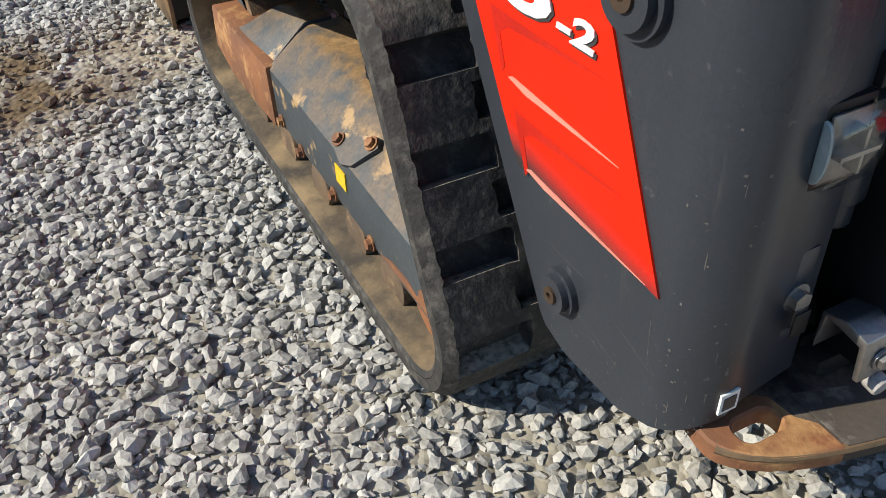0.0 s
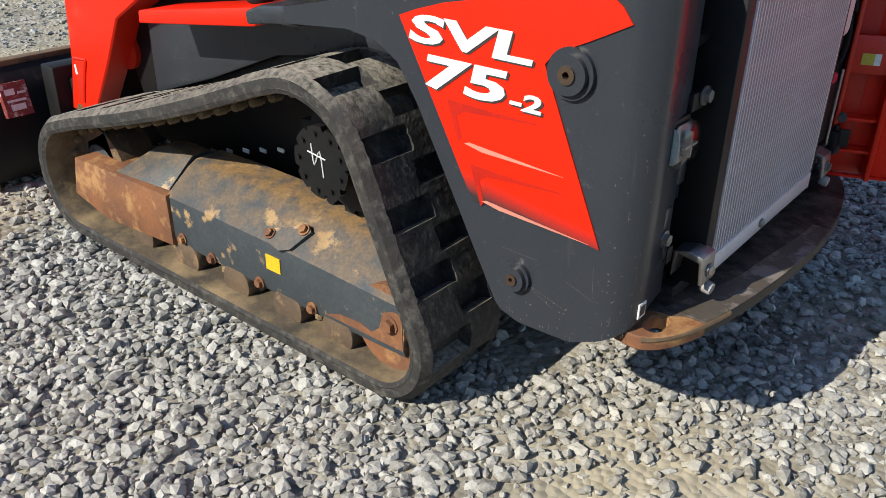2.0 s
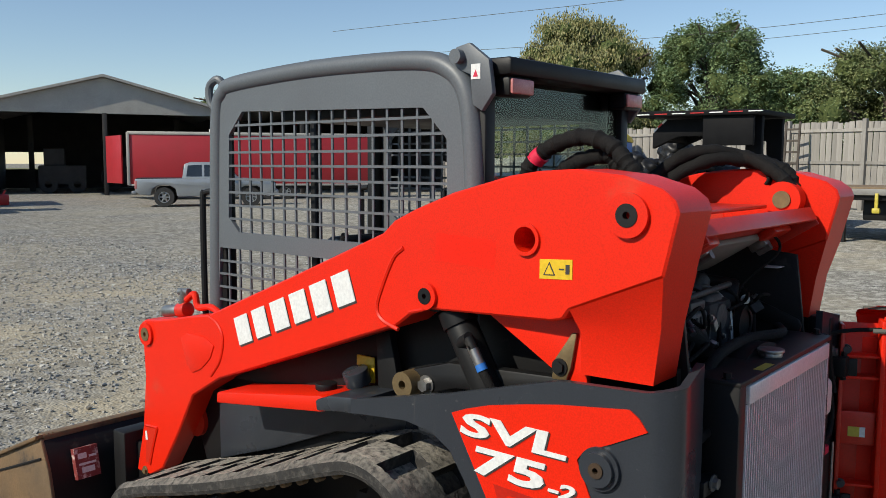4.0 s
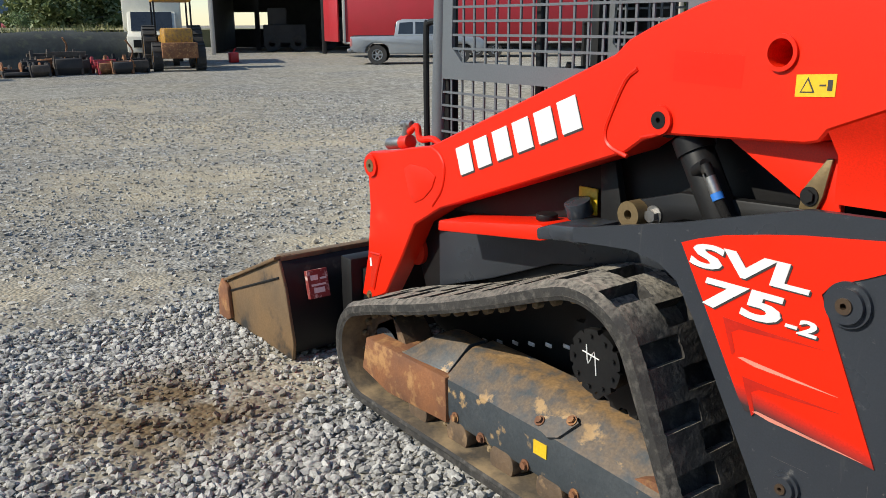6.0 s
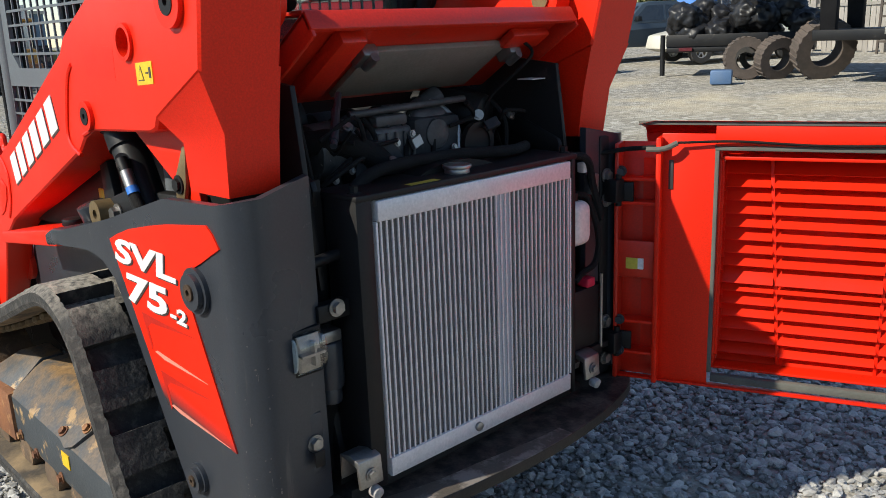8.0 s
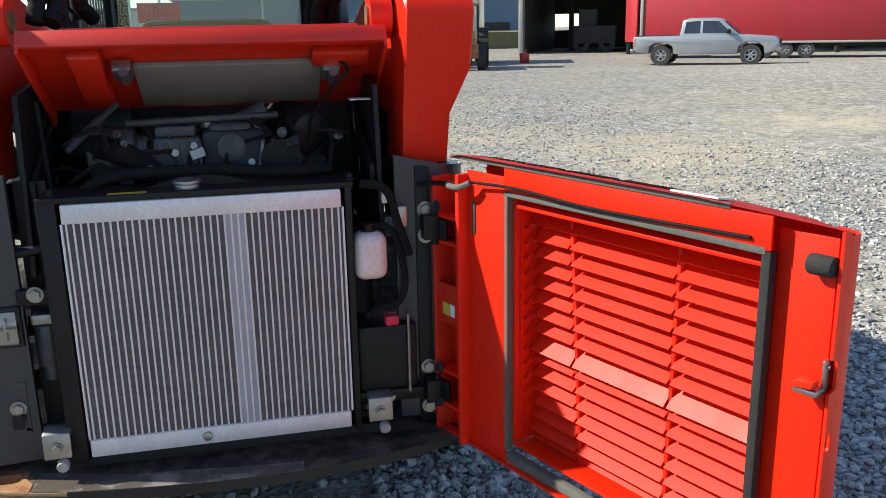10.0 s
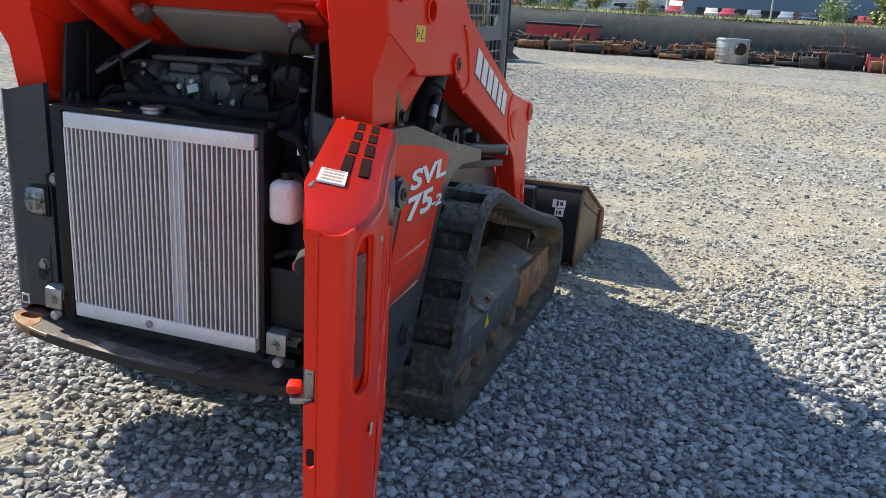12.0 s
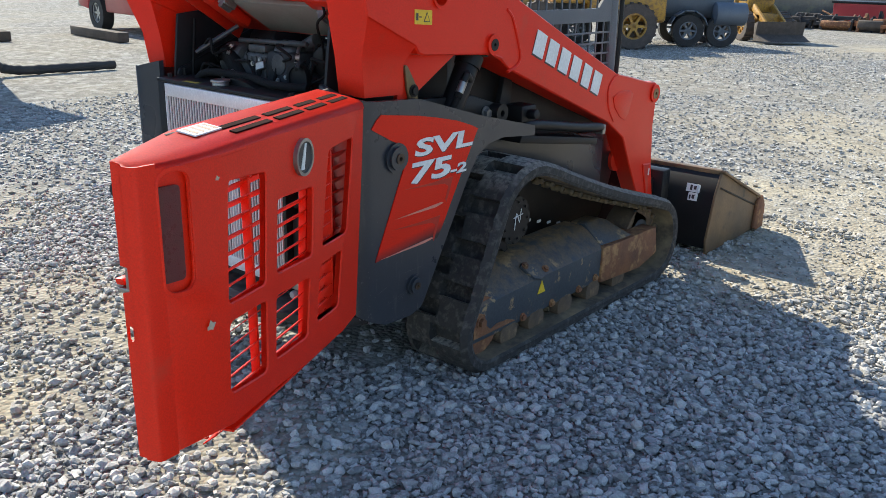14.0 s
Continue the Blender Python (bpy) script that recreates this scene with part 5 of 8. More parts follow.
part("relay", box(0.12, 0.15, 0.49, 0.53, 1.03, 1.09, 0.004), STEEL, loader, "small grey relay")
part("relay", box(0.12, 0.145, 0.46, 0.48, 1.10, 1.13, 0.003), WHITE_PLASTIC, loader, "small pale connector")
for z in (0.56,):
    bb = part("cross_bracket", box(0.10, 0.14, 0.36, 0.58, z - 0.06, z - 0.02, 0.004), BLACK, loader)
    part("bolt", hexbolt((0.14, 0.46, z - 0.04), (1, 0, 0), 0.014, 0.012), STEEL, bb, "bright bolt")
hp = part("hinge_post", box(0.06, 0.135, 0.555, 0.612, 0.42, 1.20, 0.006), BLACK, loader, "black door hinge post")
for z in (1.075, 1.00, 0.60, 0.475):
    part("bolt", hexbolt((0.137, 0.583, z), (1, 0, 0), 0.016, 0.014), STEEL, hp, "zinc bolt")
for z in (1.03, 0.535):
    part("hinge", join(box(0.13, 0.185, 0.568, 0.612, z - 0.035, z + 0.035, 0.004), rod((0.17, 0.602, z - 0.05), (0.17, 0.602, z + 0.05), 0.010, 12)), BLACK, hp)

# curved bottom bumper plate
outer = [(0.09, -0.662), (0.165, -0.664), (0.225, -0.585), (0.27, -0.42), (0.303, -0.17), (0.316, 0.08), (0.302, 0.30), (0.268, 0.48), (0.22, 0.61), (0.15, 0.675), (0.06, 0.69)]
line = [(p.x, p.y) for p in curve_points([(x, y, 0) for x, y in outer], 4)]
slot = rounded(0.140, 0.185, -0.630, -0.555, 0.018)
bp = part("bumper", plate(line + [(-0.10, 0.69), (-0.10, -0.64), (0.06, -0.655)], [slot], 0.375, 0.408, lambda u, v, d: Vector((u, v, d)), 0.003), BUMPER, loader, "black curved bumper plate, scraped bare at the edge")
rim = part("worn_rim", tube([(x - 0.004, y, 0.401) for x, y in line[4:13]], 0.008, 8, 0), BUCKET, bp, "rim scraped to bare metal")
SCUFF = mat("scraped_plate", (0.125, 0.105, 0.085), (0.075, 0.066, 0.058), 7, 0.5, metal=0.25, bump=0.2, fine=110, wear=(0.25, 0.22, 0.195), wear_at=0.56, wear_scale=14, soft=0.05)
band = [(x - 0.001, y) for x, y in line if -0.52 < y < 0.20]
part("scraped_band", plate(band + [(x - 0.075 - 0.12 * max(0.0, -0.25 - y) + 0.09 * max(0.0, y + 0.1), y) for x, y in band[::-1]], [], 0.4078, 0.4092, lambda u, v, d: Vector((u, v, d))), SCUFF, bp, "plate edge scraped to brown metal")
tip = [(x + 0.002, y - 0.002) for x, y in line if y < -0.50]
part("rust_tip", plate(tip + [(0.20, -0.515), (0.175, -0.535), (0.13, -0.54), (0.105, -0.57), (0.095, -0.62)], [rounded(0.141, 0.184, -0.629, -0.556, 0.018)], 0.3735, 0.4095, lambda u, v, d: Vector((u, v, d)), 0.004), RUST, bp, "orange rust round the tie-down slot")
part("belly", box(-0.9, 0.14, -0.46, 0.46, 0.30, 0.44, 0.02), BLACK, loader)

# ---- rear door, swung open ----
CHIP = mat("pale_primer", (0.52, 0.42, 0.30), (0.42, 0.34, 0.25), 60, 0.7, bump=0.1)
SLOT_SHADE = mat("slot_shade", (0.022, 0.004, 0.003), None, 20, 0.9, bump=0.0, spec=0.05)
CLAY_INK = mat("orange_grey_ink", (0.5, 0.33, 0.22), None, 20, 0.6, bump=0.0)
DU, DW, DO = Vector((0.9225, 0.3859, 0)), Vector((-0.3859, 0.9225, 0)), Vector((0.162, 0.608, 0.004))


def door_pt(u, w, z):
    return DO + DU * u + DW * w + Vector((0, 0, z))


FACE = [(0.0, 0.02), (0.03, 0.10), (0.065, 0.148), (0.11, 0.163), (0.16, 0.164), (0.5, 0.152), (0.88, 0.146), (0.924, 0.145), (1.0, 0.136), (1.06, 0.127), (1.123, 0.101), (1.15, 0.092), (1.162, 0.087), (1.168, 0.078), (1.169, 0.03)]


def face_w(u):
    return lerp(FACE, u)


def round_corners(pts, r, n=4):
    """The outline with each corner cut to a small arc."""
    out = []
    for i, p in enumerate(pts):
        p, a, b = Vector(p), Vector(pts[i - 1]), Vector(pts[(i + 1) % len(pts)])
        q0, q1 = p + (a - p).normalized() * r, p + (b - p).normalized() * r
        for k in range(n + 1):
            t = k / n
            out.append(tuple(q0 * (1 - t) ** 2 + p * 2 * t * (1 - t) + q1 * t * t))
    return out


def skin(u, z):
    """Depth of the outer sheet: its rolled hinge edge leans outward towards the bottom."""
    return face_w(max(0.06, u - 0.15 * (1.19 - z) * max(0.0, 1 - u)))


# six louvred windows in three leaning columns, each (u, z) from the lower hinge corner round
WINDOWS = [[(0.255, 0.815), (0.420, 0.815), (0.365, 1.100), (0.200, 1.110)],
           [(0.325, 0.588), (0.465, 0.588), (0.437, 0.760), (0.290, 0.766)],
           [(0.485, 0.808), (0.692, 0.820), (0.672, 1.024), (0.466, 1.012)],
           [(0.528, 0.566), (0.713, 0.574), (0.698, 0.757), (0.502, 0.745)],
           [(0.752, 0.812), (0.928, 0.820), (0.902, 1.126), (0.726, 1.110)],
           [(0.764, 0.560), (0.940, 0.580), (0.928, 0.770), (0.750, 0.764)]]
rear = part("rear_door", plate(
    [(0.155, 0.488), (0.3, 0.485), (0.62, 0.484), (0.93, 0.490), (1.0, 0.500), (1.06, 0.508), (1.123, 0.506), (1.123, 0.86), (1.123, 1.20), (1.06, 1.20), (1.0, 1.20), (0.93, 1.20), (0.7, 1.20), (0.5, 1.198), (0.3, 1.196), (0.16, 1.194), (0.06, 1.188), (0.09, 1.0), (0.125, 0.75)],
    [round_corners(w_, 0.018) for w_ in WINDOWS] + [rounded(1.040, 1.117, 0.905, 1.185, 0.03)],
    0.0, -0.012, lambda u, v, d: door_pt(u, skin(u, v) + d, v), 0.004), RED, loader, "orange-red louvred rear door swung open")
# rolled top, ends and bottom lip
secs = []
for w_off, z in ((0.0, 1.188), (-0.004, 1.204), (-0.016, 1.215), (-0.05, 1.224), (-0.10, 1.233), (-0.14, 1.239)):
    secs.append((w_off, z))
bm = bmesh.new()
us = [0.06, 0.11, 0.16, 0.3, 0.5, 0.7, 0.88, 0.924, 1.0, 1.06, 1.123, 1.15, 1.162, 1.168]
rows = []
for u in us:
    base = face_w(u)
    row = []
    for k, (wo, z) in enumerate(secs):
        t = k / (len(secs) - 1)
        inner_w = 0.03 * max(0.0, (u - 0.93) / 0.238)
        w = base + wo if k < 3 else base - 0.014 - (base - 0.014 - inner_w) * (k - 2) / 3
        row.append(bm.verts.new(door_pt(u, max(w, 0.0), z - (0.012 if u < 0.1 else 0) - 0.020 * max(0.0, (u - 0.90) / 0.268) * t)))
    rows.append(row)
for A, B in zip(rows, rows[1:]):
    for k in range(len(secs) - 1):
        bm.faces.new((A[k], A[k + 1], B[k + 1], B[k]))
geom = bmesh.ops.solidify(bm, geom=bm.faces[:], thickness=0.006)
top = part("door_top", bm, RED, rear, "rolled top of the door", 50)
# raised strips replace the slots; their dark colour stands for the shade inside
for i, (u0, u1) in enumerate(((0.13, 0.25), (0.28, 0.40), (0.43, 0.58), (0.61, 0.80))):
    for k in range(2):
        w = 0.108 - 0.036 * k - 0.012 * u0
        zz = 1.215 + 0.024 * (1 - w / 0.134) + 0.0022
        part("vent_slot", moved(box(u0, u1, -0.011, 0.011, -0.002, 0.002, 0.002, 1), Matrix.Translation(DO + DW * w + Vector((0, 0, zz))) @ Matrix(((DU.x, DW.x, 0, 0), (DU.y, DW.y, 0, 0), (0, 0, 1, 0), (0, 0, 0, 1))) @ Euler((radians(-10.2), 0, 0)).to_matrix().to_4x4()), SLOT_SHADE, top, "vent slot strip coloured dark like its shaded inside")
DM = Matrix.Translation(DO) @ Matrix(((DU.x, DW.x, 0, 0), (DU.y, DW.y, 0, 0), (0, 0, 1, 0), (0, 0, 0, 1)))
DI = DM @ Matrix.Translation((0, 0.014, 0.009))
LM = DM @ Matrix.Translation((0, 0.048, 1.2362)) @ Euler((radians(-10.2), 0, 0)).to_matrix().to_4x4()
lab = part("door_label", moved(box(0.800, 0.915, -0.028, 0.024, -0.004, 0.0), LM), WHITE, rear, "white printed label")
for k in range(4):
    part("printed_bar", moved(box(0.806 + 0.027 * k, 0.819 + 0.027 * k, -0.022, 0.018, -0.0005, 0.0006), LM), CLAY_INK, lab)
# far end: corner, return flange with notches
cols = []
for u, w in ((1.118, 0.103), (1.137, 0.0965), (1.15, 0.092), (1.160, 0.088), (1.1655, 0.083), (1.168, 0.076), (1.168, 0.048)):
    p = door_pt(u, w, 0)
    n = (door_pt(1.05, 0.0, 0) - p).normalized()
    cols.append((p.x, p.y, n.x, n.y, 0.506, 1.212))
end = part("door_end", shell(cols, 0.006), RED, rear)
fl = plate([(0.028, 0.508), (0.050, 0.506), (0.050, 1.215), (0.028, 1.218), (0.028, 0.985), (0.046, 0.982), (0.046, 0.925), (0.028, 0.92)],
           [rounded(0.032, 0.046, 0.805, 0.842, 0.006)], 1.168, 1.162, lambda u, v, d: door_pt(d, u, v))
part("end_flange", fl, RED, rear)
lt = part("latch", moved(join(box(1.15, 1.156, 0.028, 0.044, 0.925, 0.98, 0.002), box(1.11, 1.156, 0.004, 0.040, 0.915, 0.927, 0.003), rod((1.16, 0.036, 0.968), (1.15, 0.036, 0.968), 0.004, 10)), DM), STEEL, rear, "bare steel latch tab")
part("latch_hook", moved(prism([(1.10, 0.925), (1.15, 0.93), (1.155, 0.948), (1.12, 0.945)], -0.002, 0.020, 0.004), DM), RED, rear)
part("rubber_buffer", moved(rod((1.156, 0.028, 1.152), (1.108, 0.028, 1.152), 0.019, 18, b=0.004), DM), SEAL_BLACK, rear)
# reflector in its recess
part("recess_pan", plate(rounded(1.028, 1.122, 0.893, 1.197, 0.03), [], -0.0125, -0.018, lambda u, v, d: door_pt(u, face_w(u) + d, v), 0.0), RED, rear)
part("recess_rim", plate(rounded(1.030, 1.1225, 0.893, 1.197, 0.035), [rounded(1.040, 1.117, 0.905, 1.185, 0.03)], 0.0025, -0.002, lambda u, v, d: door_pt(u, face_w(u) + d, v), 0.001), RED, rear)
part("reflector", plate(rounded(1.060, 1.115, 0.930, 1.153, 0.010), [], -0.008, -0.014, lambda u, v, d: door_pt(u, face_w(u) + d, v)), REFLECTOR, rear, "dark red reflector strip")
for u, z, r in ((1.0, 0.79, 0.013), (0.945, 1.142, 0.006)):
    pts = [(u + r * (1 + 0.35 * math.sin(5 * k)) * math.cos(k * 0.7), z + r * (0.8 + 0.4 * math.cos(3 * k)) * math.sin(k * 0.7)) for k in range(9)]
    part("chipped_paint", plate(pts, [], 0.0012, -0.001, lambda u_, v, d: door_pt(u_, face_w(u_) + d, v)), CHIP, rear, "paint chipped to pale primer")
# round maker's badge, without its mark
bc = door_pt(0.530, face_w(0.530), 1.112)
badge = part("badge", join(rod(bc - DW * 0.004, bc + DW * 0.008, 0.046, 36)), SHADE_GREY, rear, "black round badge with chrome rim")
part("badge_rim", ring(bc - DW * 0.002, bc + DW * 0.012, 0.053, 0.044, 40, 0.003), STEEL, badge, "chrome rim")
part("badge_mark", plate([(0.536, 1.078), (0.556, 1.080), (0.527, 1.150), (0.519, 1.150)], [], 0.0105, 0.006, lambda u, v, d: door_pt(u, face_w(0.530) + d, v)), WHITE, badge, "plain pale bar")
# louvre slats between two mullions, seen from both sides
slat = finish(box(0, 1, -0.027, 0.027, -0.0014, 0.0014), 0)
slat.materials.append(RED)


def rib_u(n, z):
    """Where the two leaning ribs between the louvres stand at height z."""
    t = (1.12 - z) / 0.66
    return 0.438 + 0.049 * t if n == 0 else 0.771 - 0.011 * t


for k in range(16):
    z = 0.468 + 0.0412 * k
    wide = k == 7
    for u0, u1 in ((0.304, rib_u(0, z) - 0.004), (rib_u(0, z) + 0.004, rib_u(1, z) - 0.004), (rib_u(1, z) + 0.004, 1.0)):
        o = part("slat", slat, RED, rear)
        o.matrix_basis = DI @ Matrix.Translation((u0, 0.094, z - (0.007 if wide else 0.005))) @ Euler((radians(47 if wide else 39), 0, 0)).to_matrix().to_4x4() @ Matrix.Diagonal((u1 - u0, 1.45 if wide else 1.0, 1, 1))
for n in (0, 1):
    rib = prism([(rib_u(n, 0.455) - 0.005, 0.455), (rib_u(n, 0.455) + 0.005, 0.455), (rib_u(n, 1.11) + 0.005, 1.11), (rib_u(n, 1.11) - 0.005, 1.11)], 0.084, 0.108, 0.001)
    part("mullion", moved(rib, DI), RED, rear)
# pressed blind louvres behind the pair of windows by the hinge
for k in range(14):
    o = part("slat", slat, RED, rear)
    o.matrix_basis = DM @ Matrix.Translation((0.085, 0.085, 0.545 + 0.0412 * k)) @ Euler((radians(39), 0, 0)).to_matrix().to_4x4() @ Matrix.Diagonal((0.23, 1, 1, 1))
part("blind_back", moved(box(0.07, 0.31, 0.050, 0.056, 0.50, 1.12), DM), RED, rear)
# folded edges of the windows
for w_ in WINDOWS:
    pts_ = round_corners(w_, 0.018)
    fold = bmesh.new()
    loops_ = [[fold.verts.new(door_pt(u, skin(u, z) - dep, z)) for u, z in pts_] for dep in (0.004, 0.020)]
    for k in range(len(pts_)):
        k2 = (k + 1) % len(pts_)
        fold.faces.new((loops_[0][k], loops_[0][k2], loops_[1][k2], loops_[1][k]))
    bmesh.ops.solidify(fold, geom=fold.faces[:], thickness=0.003)
    part("window_fold", fold, RED, rear)
part("louvre_frame", moved(join(box(0.293, 0.303, 0.02, 0.118, 0.46, 1.14, 0.002), box(1.008, 1.018, 0.02, 0.10, 0.475, 1.14, 0.002), box(0.293, 1.018, 0.02, 0.12, 1.112, 1.122, 0.002), box(0.293, 0.93, 0.02, 0.12, 0.450, 0.458, 0.002)), DI), RED, rear)
for b_, m_ in ((box(0.283, 0.296, 0.0, 0.022, 0.44, 1.16, 0.003), SEAL), (box(0.283, 1.03, -0.002, 0.02, 1.142, 1.16, 0.003), SEAL), (box(0.296, 0.91, -0.004, 0.02, 0.412, 0.437, 0.004), SEAL), (box(1.02, 1.04, 0.0, 0.022, 0.44, 1.15, 0.003), SEAL_BLACK), (box(0.06, 0.95, -0.005, 0.004, 1.216, 1.227, 0.002), SEAL)):
    part("foam_seal", moved(b_, DI), m_, rear, "foam sealing strip")
# inner face between hinge and louvres
for name_, b_ in (("inner_panel", box(0.13, 0.285, 0.014, 0.022, 0.405, 1.20, 0.002)), ("end_panel", box(1.035, 1.15, 0.045, 0.052, 0.50, 1.20, 0.002)), ("top_strip", box(0.285, 1.04, 0.012, 0.02, 1.16, 1.226, 0.002)), ("bottom_flange", box(0.0, 0.90, 0.004, 0.03, 0.404, 0.412, 0.002)), ("hinge_fold", box(0.118, 0.134, -0.02, 0.06, 0.404, 1.19, 0.004))):
    part(name_, moved(b_, DM), RED, rear)
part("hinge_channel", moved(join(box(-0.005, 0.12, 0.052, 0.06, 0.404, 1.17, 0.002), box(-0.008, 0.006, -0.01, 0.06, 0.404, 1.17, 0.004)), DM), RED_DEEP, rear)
for z in (1.06, 0.985, 0.60, 0.495):
    part("rib", moved(box(0.004, 0.12, -0.004, 0.055, z - 0.005, z + 0.005, 0.002), DM), RED, rear)
part("hinge_plate", moved(box(0.0, 0.118, 0.0, 0.012, 0.745, 0.865, 0.006), DM), RED_DEEP, rear)
part("sticker", moved(box(0.03, 0.067, -0.003, 0.0, 0.775, 0.81), DM), PALE_YELLOW, rear, "yellow half of a peeling sticker")
part("sticker", moved(box(0.067, 0.085, -0.003, 0.0, 0.775, 0.81), DM), WHITE, rear, "white half of a peeling sticker")
# solid dark strip, its colour standing for the slot's shaded opening
part("slot", moved(box(0.152, 0.166, 0.011, 0.0145, 1.03, 1.12, 0.002), DM), SHADE_GREY, rear)
for z in (1.085, 0.605, 0.50):
    part("bolt", hexbolt(door_pt(0.012, -0.004, z), -DW, 0.012, 0.012), PANEL, rear)
for z in (0.99, 0.505):
    part("hinge_leaf", moved(box(-0.02, 0.05, -0.004, 0.008, z, z + 0.06, 0.003), DM), BLACK, rear)
part("loom", tube([door_pt(-0.06, -0.03, 1.14), door_pt(0.03, -0.02, 1.155), door_pt(0.12, -0.01, 1.16)], 0.007, 8), HOSE, rear)
part("loom", tube([door_pt(0.09, -0.02, 1.155), door_pt(0.14, -0.024, 1.158), door_pt(0.18, -0.014, 1.175)], 0.008, 8), SEAL, rear, "grey loom sleeve")
part("loom", tube([door_pt(0.18, -0.008, 1.175), door_pt(0.35, 0.0, 1.18), door_pt(0.6, 0.006, 1.17), door_pt(1.0, 0.008, 1.18)], 0.004, 6), HOSE, rear)

# ---- ground ----
PATCHES = ((-3.5, 1.0, 1.25), (-4.6, 0.75, 1.4), (-2.7, 1.2, 0.95), (-2.5, -1.45, 0.75), (-2.6, -0.95, 0.5), (-12.5, 1.8, 3.2), (-3.7, 1.95, 1.5), (-6.0, 2.4, 1.6), (-17.5, 2.4, 3.5), (-10.1, 3.4, 2.4), (-21.0, -1.5, 3.5), (0.25, -0.75, 0.5), (-2.9, 1.25, 0.9), (-5.2, 2.6, 1.9), (-0.2, -3.1, 0.8), (-4.6, -1.4, 1.2), (-8, 0.5, 2.5), (-3.2, 3.4, 1.0), (-3.1, 1.75, 0.7), (0.55, 0.5, 0.5), (0.45, -1.3, 0.7), (0.95, -0.45, 0.5), (-3.25, 1.15, 0.55), (-4.6, 0.5, 0.9), (-4.6, 1.9, 1.1), (-7.5, 5.0, 2.6), (-5.2, 4.2, 1.4), (-6.6, 12.2, 2.2), (-4.0, 13.2, 2.4), (-10.5, 14.5, 2.0), (-9.5, 9.0, 2.0))


def rise(x, y):
    """The yard climbs gently towards the board fence."""
    f = min(1.0, max(0.0, (x + 29) / 9))
    return 0.027 * min(24.0, max(0.0, y - 7)) * f * f * (3 - 2 * f)


def gravel_material(name, stones):
    m = bpy.data.materials.new(name)
    m.use_nodes = True
    nt = m.node_tree
    N, L = nt.nodes, nt.links
    p = N["Principled BSDF"]
    geo = N.new("ShaderNodeNewGeometry")

    def mixc(fac, a, b, kind="MIX"):
        x = N.new("ShaderNodeMix")
        x.data_type, x.blend_type = "RGBA", kind
        for sock, v in ((x.inputs["Factor"], fac), (x.inputs[6], a), (x.inputs[7], b)):
            if hasattr(v, "links"):
                L.new(v, sock)
            else:
                sock.default_value = v if isinstance(v, float) else (*v, 1.0)
        return x.outputs[2]

    def noise_node(s, d=4.0):
        n = N.new("ShaderNodeTexNoise")
        n.inputs["Scale"].default_value, n.inputs["Detail"].default_value = s, d
        L.new(geo.outputs["Position"], n.inputs["Vector"])
        return n.outputs["Fac"]

    def rng(sock, a, b, lo=0.0, hi=1.0):
        x = N.new("ShaderNodeMapRange")
        for key, v in (("From Min", a), ("From Max", b), ("To Min", lo), ("To Max", hi)):
            x.inputs[key].default_value = v
        L.new(sock, x.inputs["Value"])
        return x.outputs["Result"]

    ramp = N.new("ShaderNodeValToRGB")
    els = ramp.color_ramp.elements
    els[0].position, els[0].color = 0.0, (0.09, 0.088, 0.087, 1)
    els[1].position, els[1].color = 1.0, (0.48, 0.475, 0.458, 1)
    for pos, c in ((0.3, (0.205, 0.203, 0.20)), (0.6, (0.325, 0.318, 0.308)), (0.85, (0.41, 0.40, 0.384))):
        e = els.new(pos)
        e.color = (*c, 1)
    if stones:
        L.new(geo.outputs["Random Per Island"], ramp.inputs[0])
        col = ramp.outputs[0]
        col = mixc(1.0, col, (1.11, 1.11, 1.09), "MULTIPLY")
        height = noise_node(60.0, 6.0)
        col = mixc(rng(noise_node(60.0, 5.0), 0.42, 0.62), col, mixc(0.45, col, (0.50, 0.495, 0.475)))
        col = mixc(rng(noise_node(170.0, 5.0), 0.5, 0.75), col, mixc(0.4, col, (0.09, 0.09, 0.087)))
        # fines cling to the stones along the worn lanes
        col = mixc(rng(noise_node(0.32, 6.0), 0.42, 0.62, 0.0, 0.30), col, (0.37, 0.335, 0.27))
    else:
        v = N.new("ShaderNodeTexVoronoi")
        v.inputs["Scale"].default_value = 38.0
        L.new(geo.outputs["Position"], v.inputs["Vector"])
        sep = N.new("ShaderNodeSeparateColor")
        L.new(v.outputs["Color"], sep.inputs[0])
        L.new(sep.outputs[0], ramp.inputs[0])
        # cell edges go dark, painting in the shade between stones
        gap_shade = rng(v.outputs["Distance"], 0.35, 0.75)
        # the stones of many sizes in the sheet
        v2 = N.new("ShaderNodeTexVoronoi")
        v2.inputs["Scale"].default_value = 95.0
        L.new(geo.outputs["Position"], v2.inputs["Vector"])
        sep2 = N.new("ShaderNodeSeparateColor")
        L.new(v2.outputs["Color"], sep2.inputs[0])
        tone = mixc(rng(sep2.outputs[0], 0.0, 1.0), (0.10, 0.098, 0.092), (0.46, 0.448, 0.412))
        col = mixc(rng(noise_node(5.0, 6.0), 0.35, 0.65), mixc(gap_shade, ramp.outputs[0], (0.10, 0.095, 0.085)), tone)
        # clumps of coarser and finer stone
        v3 = N.new("ShaderNodeTexVoronoi")
        v3.inputs["Scale"].default_value = 11.0
        L.new(geo.outputs["Position"], v3.inputs["Vector"])
        sep3 = N.new("ShaderNodeSeparateColor")
        L.new(v3.outputs["Color"], sep3.inputs[0])
        inv = N.new("ShaderNodeMath")
        inv.operation = "SUBTRACT"
        inv.inputs[0].default_value = 1.0
